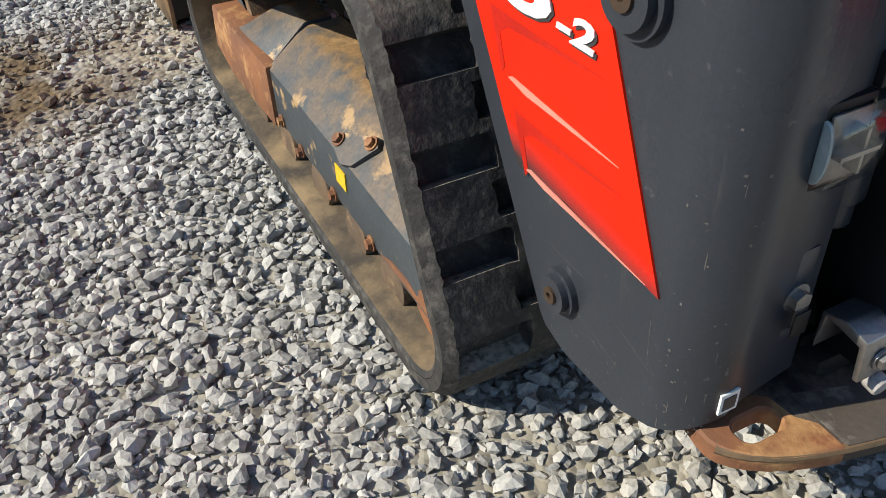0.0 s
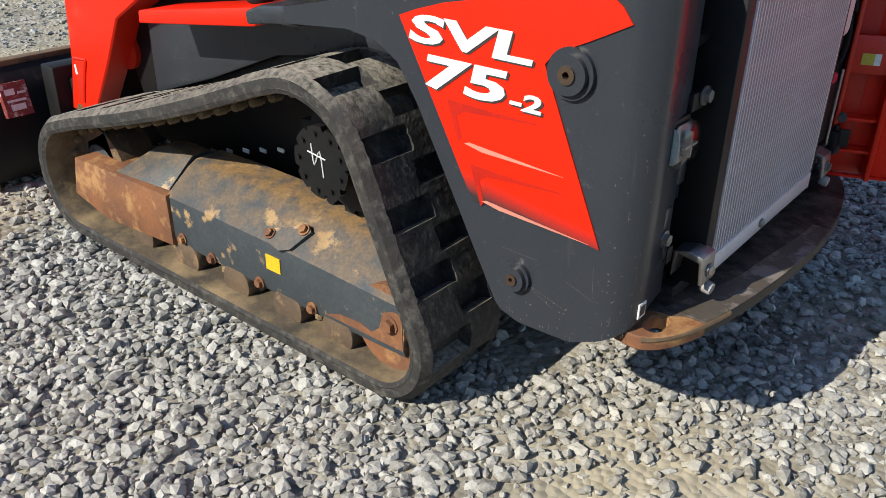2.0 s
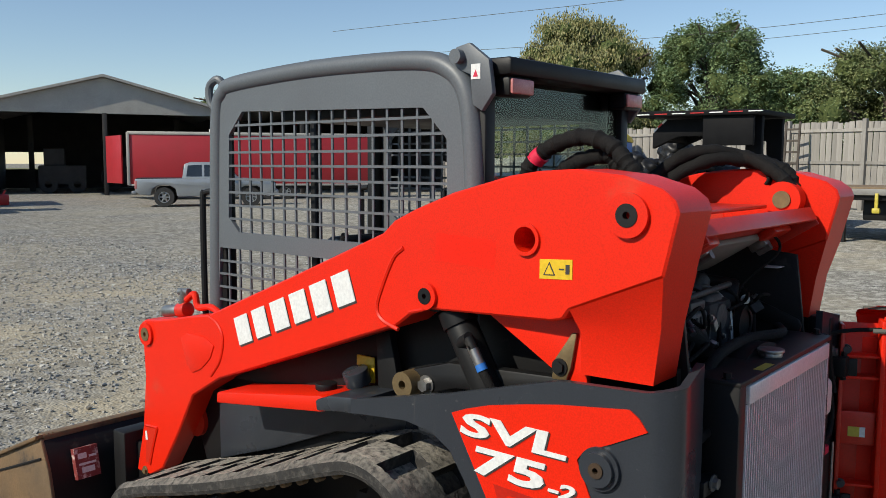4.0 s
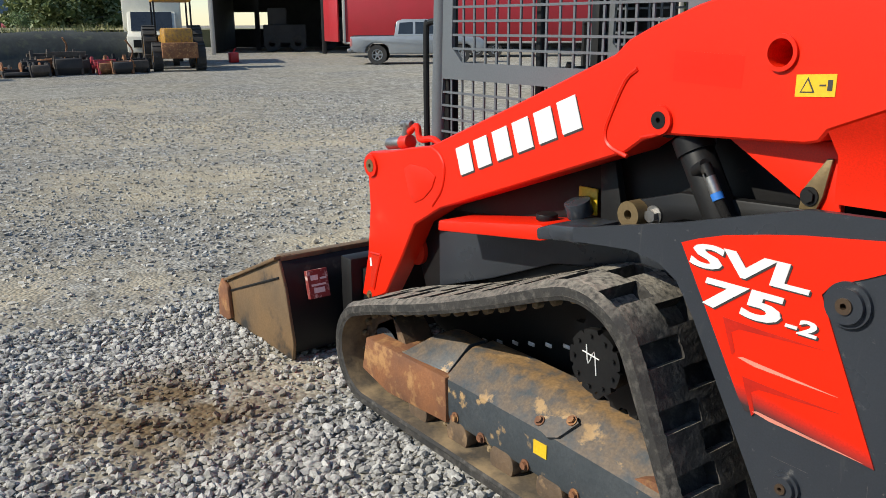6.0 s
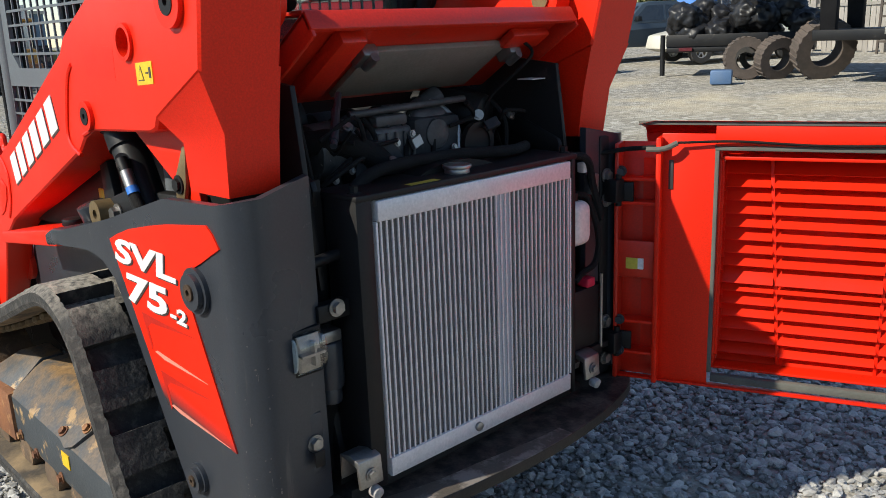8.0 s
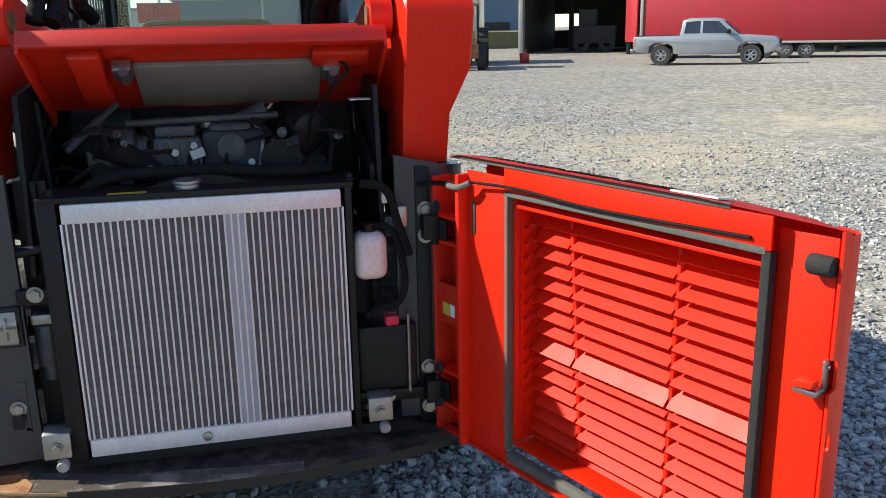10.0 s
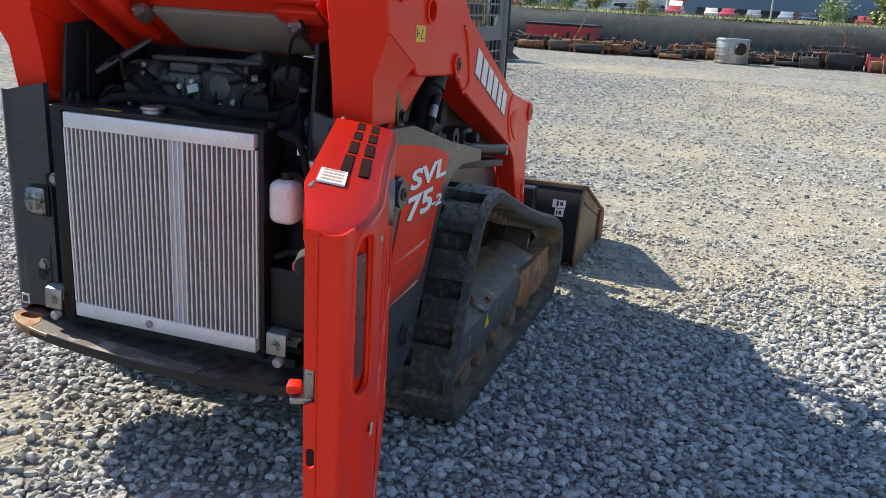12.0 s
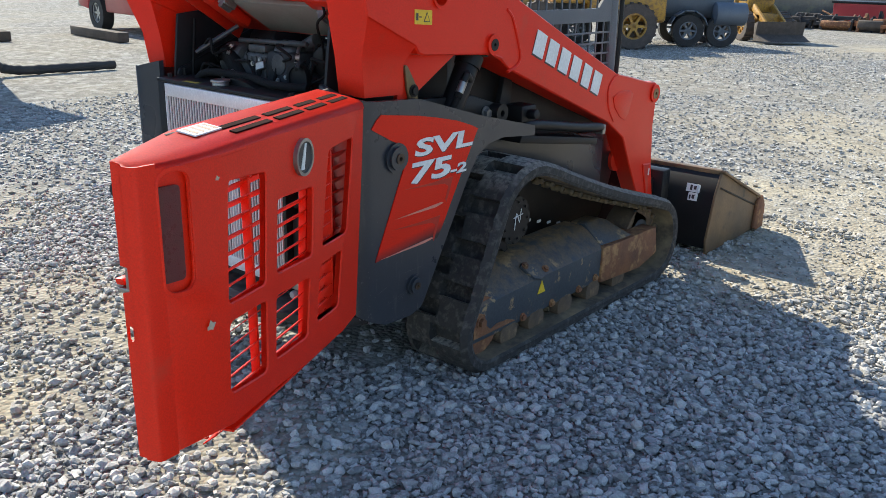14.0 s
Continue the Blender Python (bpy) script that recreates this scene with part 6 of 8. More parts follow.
        L.new(v.outputs["Distance"], inv.inputs[1])
        height = inv.outputs[0]
        # worn lanes where fines lie between the stones
        lane = rng(noise_node(0.32, 6.0), 0.40, 0.60)
        col = mixc(lane, col, mixc(rng(noise_node(40.0), 0.3, 0.7), (0.37, 0.338, 0.275), (0.215, 0.198, 0.163)))
        lane2 = rng(noise_node(0.11, 4.0), 0.5, 0.66, 0.0, 0.75)
        col = mixc(lane2, col, mixc(rng(noise_node(30.0), 0.3, 0.7), (0.40, 0.378, 0.325), (0.24, 0.228, 0.198)))
    if not stones:
        col = mixc(rng(sep3.outputs[0], 0.0, 1.0, 0.0, 0.42), col, mixc(rng(sep3.outputs[1], 0.42, 0.58), (0.10, 0.098, 0.092), (0.60, 0.59, 0.55)))
        col = mixc(rng(noise_node(2.6, 8.0), 0.36, 0.64, 0.0, 0.22), col, (0.16, 0.15, 0.13))
        col = mixc(1.0, col, (1.02, 1.005, 0.97), "MULTIPLY")
    dirt = None
    for x, y, r in PATCHES:
        d = N.new("ShaderNodeVectorMath")
        d.operation = "DISTANCE"
        d.inputs[1].default_value = (x, y, 0)
        L.new(geo.outputs["Position"], d.inputs[0])
        f = rng(d.outputs["Value"], r, r * 0.25)
        if dirt is None:
            dirt = f
        else:
            a = N.new("ShaderNodeMath")
            a.operation = "MAXIMUM"
            L.new(dirt, a.inputs[0])
            L.new(f, a.inputs[1])
            dirt = a.outputs[0]
    mul = N.new("ShaderNodeMath")
    mul.operation = "MULTIPLY"
    L.new(dirt, mul.inputs[0])
    L.new(rng(noise_node(1.3, 7.0), 0.32, 0.63, 0.0, 0.88), mul.inputs[1])
    soil = mixc(rng(noise_node(18.0), 0.3, 0.7), (0.53, 0.465, 0.345), (0.34, 0.29, 0.205))
    fac = mul.outputs[0]
    if stones:
        half = N.new("ShaderNodeMath")
        half.operation = "MULTIPLY"
        half.inputs[1].default_value = 0.4
        L.new(fac, half.inputs[0])
        fac = half.outputs[0]
    col = mixc(fac, col, soil)
    # one spot of damp brown earth beside the bucket
    d = N.new("ShaderNodeVectorMath")
    d.operation = "DISTANCE"
    d.inputs[1].default_value = (-2.5, -1.48, 0)
    L.new(geo.outputs["Position"], d.inputs[0])
    spot = N.new("ShaderNodeMath")
    spot.operation = "MULTIPLY"
    L.new(rng(d.outputs["Value"], 0.62, 0.22, 0.0, 0.9 if stones else 1.0), spot.inputs[0])
    L.new(rng(noise_node(4.5, 6.0), 0.36, 0.52), spot.inputs[1])
    col = mixc(spot.outputs[0], col, mixc(rng(noise_node(30.0), 0.3, 0.7), (0.21, 0.15, 0.085), (0.11, 0.08, 0.05)))
    L.new(col, p.inputs["Base Color"])
    p.inputs["Roughness"].default_value = 0.85
    p.inputs["Diffuse Roughness"].default_value = 0.0 if stones else 0.35
    p.inputs["Specular IOR Level"].default_value = 0.3 if stones else 0.05
    b = N.new("ShaderNodeBump")
    b.inputs["Strength"].default_value, b.inputs["Distance"].default_value = (0.7, 0.007) if stones else (0.8, 0.014)
    L.new(height, b.inputs["Height"])
    L.new(b.outputs["Normal"], p.inputs["Normal"])
    return m


GRAVEL, STONES = gravel_material("gravel_yard", False), gravel_material("crushed_stone", True)
bm = bmesh.new()
radii = [0.0, 2, 4, 6, 7, 8, 9.5, 11, 13, 15, 17, 19, 21, 23, 25, 27, 30, 33, 36, 42, 50, 80, 150, 400, 1200, 3500]
rows = []
for r in radii:
    rows.append([bm.verts.new((r * math.cos(2 * math.pi * k / 96), r * math.sin(2 * math.pi * k / 96), -0.012 + rise(r * math.cos(2 * math.pi * k / 96), r * math.sin(2 * math.pi * k / 96)))) for k in range(96 if r else 1)])
for A, B in zip(rows, rows[1:]):
    for k in range(96):
        if len(A) == 1:
            bm.faces.new((A[0], B[k], B[(k + 1) % 96]))
        else:
            bm.faces.new((A[k], A[(k + 1) % 96], B[(k + 1) % 96], B[k]))
ground = tagged(part("ground", bm, GRAVEL, None, "grey crushed-stone yard with worn tan lanes"), category="ground", kind="structure")


def scatter(spacing, r_lo, r_hi, keep, seed, area, sink=0.35, flat=(0.55, 0.95), simple=False):
    """Angular stones on a jittered grid; keep(x, y, random) tells which stay."""
    rg = np.random.default_rng(seed)
    x0, x1, y0, y1 = area
    gx, gy = np.meshgrid(np.arange(x0, x1, spacing), np.arange(y0, y1, spacing))
    px = gx.ravel() + rg.uniform(-0.55, 0.55, gx.size) * spacing
    py = gy.ravel() + rg.uniform(-0.55, 0.55, gx.size) * spacing
    ok = keep(px, py, rg.random(px.size))
    px, py = px[ok], py[ok]
    n = len(px)
    ico = bmesh.new()
    bmesh.ops.create_icosphere(ico, subdivisions=1, radius=1.0)
    ico.verts.ensure_lookup_table()
    base = np.array([v.co[:] for v in ico.verts])
    tris = np.array([[v.index for v in f.verts] for f in ico.faces])
    ico.free()
    if simple:
        base = np.array([(x, y, z) for z in (-1, 1) for y in (-1, 1) for x in (-1, 1)]) * 0.62
        tris = np.array([(0, 2, 1), (1, 2, 3), (4, 5, 6), (5, 7, 6), (0, 1, 4), (1, 5, 4), (2, 6, 3), (3, 6, 7), (0, 4, 2), (2, 4, 6), (1, 3, 5), (3, 7, 5)])
    kinds = []
    for _ in range(40):
        b = base * (rg.uniform(0.72, 1.15, (len(base), 1)) if simple else rg.uniform(0.84, 1.12, (len(base), 1))) + (rg.uniform(-0.22, 0.22, base.shape) if simple else 0.0)
        for _ in range(3 if simple else 5):
            d = rg.normal(size=3)
            d /= np.linalg.norm(d)
            over = b @ d - rg.uniform(0.50, 0.78)
            b = b - np.maximum(over, 0)[:, None] * d
        kinds.append(b)
    kinds = np.array(kinds)[rg.integers(0, 40, n)]
    size = rg.uniform(0, 1, n) ** 1.6 * (r_hi - r_lo) + r_lo
    sc = np.stack([size * rg.uniform(0.85, 1.6, n), size * rg.uniform(0.75, 1.1, n), size * rg.uniform(*flat, n)], 1)
    v = kinds * sc[:, None, :]
    tx, a = rg.normal(0, 0.35, n), rg.uniform(0, 2 * np.pi, n)
    cy, sy = np.cos(tx)[:, None], np.sin(tx)[:, None]
    v = np.stack([v[..., 0], v[..., 1] * cy - v[..., 2] * sy, v[..., 1] * sy + v[..., 2] * cy], -1)
    ca, sa = np.cos(a)[:, None], np.sin(a)[:, None]
    v = np.stack([v[..., 0] * ca - v[..., 1] * sa, v[..., 0] * sa + v[..., 1] * ca, v[..., 2]], -1)
    v[..., 0] += px[:, None]
    v[..., 1] += py[:, None]
    v[..., 2] += (sc[:, 2] * (1 - sink) - 0.016 + rg.uniform(-0.004, 0.006, n))[:, None]
    f = tris[None] + (np.arange(n) * len(base))[:, None, None]
    return v.reshape(-1, 3), f.reshape(-1, 3)


def bare(x, y):
    """How bare of stones the dirt patches are, 0 to 1."""
    out = np.zeros_like(x)
    wob = 0.25 * np.sin(x * 5.1 + 1.3 * np.sin(y * 3.7)) + 0.2 * np.sin(y * 6.3 + x * 2.2)
    for cx, cy, r in PATCHES:
        out = np.maximum(out, np.clip(1.25 - np.hypot(x - cx, y - cy) / r + wob * 0.6, 0, 1))
    return out


def near(x, y, u):
    lanes = 0.35 + 0.3 * np.sin(0.8 * x + 0.5 * np.sin(1.1 * y)) * np.sin(0.7 * y + 1)
    under = (np.abs(y) < 0.45) & (x > -2.6) & (x < -0.2)
    wob = 0.3 * np.sin(2.1 * x + 1.4 * np.sin(1.7 * y)) + 0.25 * np.sin(3.3 * y + x)
    edge = np.clip(np.maximum(np.abs(y) - 2.2, np.maximum(-2.9 - x, x - 1.1)) + wob, 0, 1)
    return (u > 0.62 * edge) & (u > np.where((x < -2.2) & (y > 0), 1.0, 0.8) * bare(x, y)) & ~(under & (u < 0.85)) & ~((u < lanes * 0.35) & (y > 0.9))


def ring_zone(x, y, u):
    out = ~((x > -3.1) & (x < 1.2) & (y > -2.5) & (y < 2.5))
    d = np.hypot(x + 0.5, y)
    clump = 0.35 + 0.5 * np.sin(0.9 * x + 1.7 * np.sin(0.6 * y)) * np.sin(0.8 * y + 1.2 * np.sin(0.7 * x))
    return out & (u > 0.75 * bare(x, y)) & (u > (d - 4) / 9 + 0.3 * clump * (d > 5))


sets = [scatter(0.0292, 0.0125, 0.0270, near, 11, (-3.9, 2.0, -3.3, 3.3), sink=0.24, flat=(0.5, 0.9)),
        scatter(0.0265, 0.008, 0.016, lambda x, y, u: (u < 0.85) & (u > 0.75 * bare(x, y) - 0.1) & ~((np.abs(y) < 0.45) & (x > -2.4) & (x < -0.2)), 12, (-3.9, 2.0, -3.3, 3.3), sink=0.15, simple=True),
        scatter(0.046, 0.010, 0.029, ring_zone, 13, (-9.5, 4.5, -7.5, 7.5), sink=0.45, flat=(0.4, 0.75), simple=True),
        scatter(0.072, 0.012, 0.032, lambda x, y, u: (x < -9.4) & (u > 0.35 + 0.4 * np.sin(0.7 * x + np.sin(0.9 * y)) * np.sin(0.5 * y)), 14, (-20.0, -9.4, -8.0, 9.0), sink=0.5, flat=(0.35, 0.65), simple=True)]
off, V, Fc = 0, [], []
for v, f in sets:
    V.append(v)
    Fc.append(f + off)
    off += len(v)
V, Fc = np.concatenate(V), np.concatenate(Fc)
me = bpy.data.meshes.new("gravel")
me.vertices.add(len(V))
me.vertices.foreach_set("co", V.astype(np.float32).ravel())
me.loops.add(Fc.size)
me.loops.foreach_set("vertex_index", Fc.astype(np.int32).ravel())
me.polygons.add(len(Fc))
me.polygons.foreach_set("loop_start", np.arange(0, Fc.size, 3, dtype=np.int32))
me.update(calc_edges=True)
me.validate()
me.shade_flat()
me.materials.append(STONES)
gravel = tagged(new("gravel", me), "loose angular grey crushed stone lying on the yard", "gravel", kind="stuff")

# ---- the yard round the loader ----
SILVER = mat("silver_paint", (0.36, 0.38, 0.40), (0.31, 0.33, 0.35), 2, 0.35, metal=0.3, bump=0.0, coat=0.5)
NAVY = mat("dark_blue_paint", (0.045, 0.062, 0.078), (0.038, 0.052, 0.066), 2, 0.35, bump=0.0, coat=0.5)
CAR_WHITE = mat("cream_paint", (0.72, 0.69, 0.58), (0.62, 0.59, 0.5), 2, 0.4, bump=0.0, coat=0.3)
CAR_RED = mat("dark_red_paint", (0.42, 0.04, 0.05), (0.36, 0.034, 0.044), 2, 0.4, bump=0.0, coat=0.4)
TRAILER_RED = mat("trailer_red_sheet", (0.42, 0.02, 0.03), (0.37, 0.02, 0.026), 1.5, 0.45, bump=0.05, fine=30)
LOADER_YELLOW = mat("machine_yellow", (0.52, 0.27, 0.03), (0.38, 0.19, 0.025), 2, 0.5, bump=0.05, wear=(0.16, 0.09, 0.045), wear_at=0.56, soft=0.12)
TRUCK_GREY = mat("blue_grey_paint", (0.13, 0.155, 0.185), (0.10, 0.12, 0.145), 2, 0.5, bump=0.0)
TYRE = mat("tyre_rubber", (0.03, 0.03, 0.03), (0.055, 0.05, 0.045), 8, 0.85, bump=0.4, fine=50)
TYRE_BROWN = mat("muddy_tyre", (0.11, 0.085, 0.07), (0.07, 0.058, 0.05), 6, 0.9, bump=0.5, fine=40)
RIM = mat("wheel_alloy", (0.5, 0.5, 0.5), (0.4, 0.4, 0.4), 8, 0.4, metal=0.7, bump=0.0)
DARK_GLASS = mat("dark_window", (0.02, 0.025, 0.03), (0.03, 0.035, 0.04), 3, 0.08, bump=0.0, spec=0.8)
WOOD = mat("weathered_fence_wood", (0.43, 0.40, 0.36), (0.30, 0.275, 0.24), 4, 0.9, bump=0.4, fine=40, spread=0.5, stretch=(1, 1, 0.15))
TIMBER = mat("old_timber", (0.10, 0.08, 0.065), (0.06, 0.05, 0.042), 5, 0.95, bump=0.6, fine=40)
PALLET = mat("pallet_wood", (0.30, 0.21, 0.125), (0.20, 0.14, 0.085), 6, 0.9, bump=0.4, fine=40, spread=0.4)
SHED_SHEET = mat("weathered_sheet", (0.46, 0.44, 0.40), (0.39, 0.37, 0.335), 1.2, 0.7, bump=0.1, fine=20)
# near-black: holds the shed's inner shade in its colour; also used for dark ironwork
SHED_DARK = mat("shed_shade_and_dark", (0.05, 0.046, 0.045), (0.035, 0.033, 0.033), 1.5, 0.9, bump=0.1)
SIDING = mat("pale_siding", (0.60, 0.60, 0.60), (0.55, 0.55, 0.55), 1.5, 0.6, bump=0.04)
BAG = mat("black_plastic_bag", (0.014, 0.014, 0.015), (0.024, 0.024, 0.026), 9, 0.40, bump=1.0, fine=14, spec=0.35)
CLOTH = mat("dark_bank_cloth", (0.028, 0.034, 0.034), (0.05, 0.058, 0.056), 1.2, 0.95, bump=1.0, fine=9, wear=(0.055, 0.062, 0.045), wear_at=0.6, wear_scale=3)
GRASS = mat("dry_grass", (0.17, 0.17, 0.07), (0.24, 0.21, 0.11), 0.8, 0.95, bump=0.6, fine=12)
BUILDING = mat("far_blue_grey_cladding", (0.10, 0.16, 0.24), (0.13, 0.19, 0.27), 0.08, 0.6, bump=0.0)
FAR_RED = mat("far_red_sign", (0.5, 0.03, 0.04), None, 0.5, 0.5, bump=0.0)
CONE_YELLOW = mat("bright_yellow_plastic", (0.75, 0.56, 0.02), None, 3, 0.5, bump=0.0)
RED_CAN = mat("red_can_plastic", (0.6, 0.02, 0.02), None, 3, 0.4, bump=0.0)


def leaf_mat(name, c1, c2):
    m = bpy.data.materials.new(name)
    m.use_nodes = True
    nt = m.node_tree
    p = nt.nodes["Principled BSDF"]
    g = nt.nodes.new("ShaderNodeNewGeometry")
    x = nt.nodes.new("ShaderNodeMix")
    x.data_type = "RGBA"
    nt.links.new(g.outputs["Random Per Island"], x.inputs["Factor"])
    x.inputs[6].default_value, x.inputs[7].default_value = (*c1, 1), (*c2, 1)
    nt.links.new(x.outputs[2], p.inputs["Base Color"])
    p.inputs["Roughness"].default_value = 0.6
    p.inputs["Subsurface Weight"].default_value = 0.0
    return m


LEAF_A = leaf_mat("leaves_olive", (0.16, 0.18, 0.06), (0.30, 0.265, 0.11))
LEAF_B = leaf_mat("leaves_green", (0.10, 0.165, 0.07), (0.20, 0.265, 0.11))
LEAF_C = leaf_mat("leaves_dark", (0.10, 0.14, 0.05), (0.22, 0.235, 0.095))
LEAF_SHADE = mat("inner_leaf_shade", (0.06, 0.085, 0.03), (0.13, 0.15, 0.055), 7, 0.9, bump=1.0, fine=30, spec=0.1)
BARK = mat("bark", (0.10, 0.08, 0.06), (0.07, 0.055, 0.04), 5, 0.95, bump=0.6, fine=20)


def put(ob, x, y, heading, z=0.0, scale=1.0):
    ob.matrix_basis = pose(x, y, z + rise(x, y), 0, 0, heading) @ Matrix.Scale(scale, 4)
    return ob


def wheel(th, x, y, r, w, rim=RIM, tyre=TYRE, knobs=0):
    t = part("tyre", ring((x, y - w / 2, r), (x, y + w / 2, r), r, r * 0.58, 28, r * 0.06), tyre, th)
    part("rim", join(ring((x, y - w * 0.42, r), (x, y + w * 0.42, r), r * 0.59, r * 0.5, 24), rod((x, y - w * 0.3, r), (x, y + w * 0.3, r), r * 0.2, 14), *[moved(box(0, r * 0.54, -w * 0.34, w * 0.34, -r * 0.06, r * 0.06), Matrix.Translation((x, y, r)) @ Euler((0, k * 1.0472, 0)).to_matrix().to_4x4()) for k in range(6)]), rim, t)
    for k in range(knobs):
        a = 2 * math.pi * k / knobs
        part("tread_block", moved(box(-r * 0.06, r * 0.06, -w / 2, w / 2, -r * 0.05, r * 0.06), Matrix.Translation((x + r * math.cos(a), y, r + r * math.sin(a))) @ Euler((0, -a + math.pi / 2, 0)).to_matrix().to_4x4()), tyre, t)


def pickup(label, paint, crew=True, rim=RIM):
    th = thing("pickup_truck", label, "pickup truck")
    L = 2.75
    low = [(-L, 0.62), (-L, 1.12), (-0.85, 1.14), (1.25, 1.16), (L - 0.15, 1.06), (L, 0.92), (L, 0.55), (2.25, 0.42), (2.2, 0.72), (1.95, 0.86), (1.55, 0.86), (1.3, 0.72), (1.25, 0.42), (-1.15, 0.42), (-1.2, 0.72), (-1.45, 0.86), (-1.85, 0.86), (-2.1, 0.72), (-2.15, 0.45), (-2.6, 0.5)]
    part("body", prism(low, -0.95, 0.95, 0.05), paint, th)
    top = [(-0.95 if crew else -0.55, 1.12), (-0.85 if crew else -0.5, 1.72), (-0.6, 1.80), (0.35, 1.80), (0.62, 1.74), (1.3, 1.15)]
    part("cab", prism(top, lambda x, z: -0.93 + 0.22 * max(0, z - 1.15), lambda x, z: 0.93 - 0.22 * max(0, z - 1.15), 0.04), paint, th)
    for s in (-1, 1):
        sd = lambda x, z: s * (0.936 - 0.22 * max(0, z - 1.15))
        part("side_window", prism([(-0.78, 1.22), (-0.72, 1.66), (-0.18, 1.69), (-0.18, 1.22)], sd, s * 0.6), DARK_GLASS, th)
        part("side_window", prism([(-0.08, 1.22), (-0.08, 1.69), (0.5, 1.67), (1.0, 1.22)], sd, s * 0.6), DARK_GLASS, th)
        part("mirror", box(0.82, 0.98, s * 0.93, s * 1.12, 1.2, 1.36, 0.03), BLACK, th)
        part("headlamp", box(L - 0.2, L + 0.005, s * 0.6, s * 0.93, 0.82, 0.98, 0.02), LENS, th)
        part("tail_lamp", box(-L - 0.01, -L + 0.1, s * 0.80, s * 0.955, 0.72, 1.05, 0.02), LENS_RED, th, "red tail lamp")
        for x in (-1.65, 1.75):
            wheel(th, x, s * 0.84, 0.39, 0.26, rim)
    part("windscreen", moved(box(-0.005, 0.005, -0.72, 0.72, -0.34, 0.34), pose(0.985, 0, 1.455, 0, -49, 0)), DARK_GLASS, th)
    part("rear_window", box(-0.93, -0.90, -0.65, 0.65, 1.28, 1.62), DARK_GLASS, th)
    part("grille", box(L - 0.01, L + 0.02, -0.58, 0.58, 0.74, 0.98, 0.02), BLACK, th)
    part("front_bumper", box(L - 0.1, L + 0.12, -0.95, 0.95, 0.48, 0.68, 0.05), STEEL, th)
    part("rear_bumper", box(-L - 0.14, -L + 0.06, -0.9, 0.9, 0.48, 0.64, 0.04), STEEL, th)
    part("load_bed", box(-L + 0.06, -1.0, -0.86, 0.86, 1.10, 1.15), BLACK, th)
    return th


put(pickup("silver crew-cab pickup truck parked beside the red trailer", SILVER), -29.0, 18.2, 53)
put(pickup("dark blue pickup truck with black wheels on gravel", NAVY, True, TYRE), -14.1, 22.3, 246, 0, 0.98)
put(pickup("red pickup truck parked beyond old sleepers", CAR_RED), -9.7, -15.9, 84, 0, 1.07)


def car(label, paint):
    th = thing("car", label, "car", group="cars parked beyond the bank")
    part("body", prism([(-2.2, 0.35), (-2.2, 0.85), (-1.6, 0.95), (1.2, 0.95), (2.1, 0.78), (2.2, 0.4), (1.8, 0.3), (-1.8, 0.3)], -0.88, 0.88, 0.06), paint, th)
    part("cabin", prism([(-1.7, 0.92), (-1.0, 1.42), (0.3, 1.44), (1.15, 0.93)], -0.78, 0.78, 0.06), paint, th)
    for s in (-1, 1):
        part("side_window", prism([(-1.35, 0.98), (-0.92, 1.34), (0.25, 1.36), (0.85, 0.98)], s * 0.785, s * 0.6), DARK_GLASS, th)
        for x in (-1.35, 1.35):
            wheel(th, x, s * 0.8, 0.32, 0.2)
    return th


far_car = car("pale car parked far beyond the bank", CAR_WHITE)
put(far_car, -128, -62, 8, 0.93)
far_silver = car("silver car parked far beyond the bank", SILVER)
put(far_silver, -126, -46, 14, 0.93)
far_dark = car("dark car parked far beyond the bank", NAVY)
put(far_dark, -128, -31, 96, 0.93)
far_red = car("red car parked far beyond the bank", CAR_RED)
put(far_red, -127, 6.5, 80, 0.93)
rc_ = random.Random(8)
for i in range(44):
    y = -112 + 3.15 * i + rc_.uniform(-0.5, 0.5)
    copy_thing((far_car, far_silver, far_dark, far_red, far_silver, far_dark)[rc_.randrange(6)], pose(-113 - rc_.choice((0.0, 1.0, 7.5)), y, 0.95, 0, 0, rc_.choice((-8, 4, 172, 178))))

# red enclosed trailer
tr = thing("enclosed_trailer", "long red enclosed trailer with pale trim", "trailer")
TL = 12.6
part("box_body", box(0, TL, -1.2, 1.2, 0.72, 3.15, 0.06), TRAILER_RED, tr)
part("roof_trim", box(-0.03, TL + 0.03, -1.24, 1.24, 3.1, 3.26, 0.05), SHED_SHEET, tr, "pale metal roof trim")
part("sill_trim", box(-0.02, TL + 0.02, -1.22, 1.22, 0.66, 0.76, 0.02), SHED_SHEET, tr, "pale metal sill")
for x in (0.0, TL):
    for y in (-1.2, 1.2):
        part("corner_trim", box(x - 0.07, x + 0.07, y - 0.05, y + 0.05, 0.7, 3.2, 0.02), SHED_SHEET, tr)
part("ramp_door", moved(box(-0.04, 0.04, -1.15, 1.15, 0, 2.35, 0.02), pose(-0.9, 0.9, 0.75, 0, 0, 25)), TRAILER_RED, tr, "open red rear door")
part("roof_vent", rod((4.0, 0, 3.24), (4.0, 0, 3.42), 0.3, 18), WHITE, tr)
for x in (5.6, 6.5, 7.4):
    for s in (-1, 1):
        wheel(tr, x, s * 1.05, 0.36, 0.22)
part("under_frame", box(0.2, TL + 1.2, -0.9, 0.9, 0.5, 0.68, 0.03), BLACK, tr)
tr.matrix_basis = pose(-37.3, 19.6, 0, 0, 0, math.degrees(math.atan2(10.4, 7.7)))

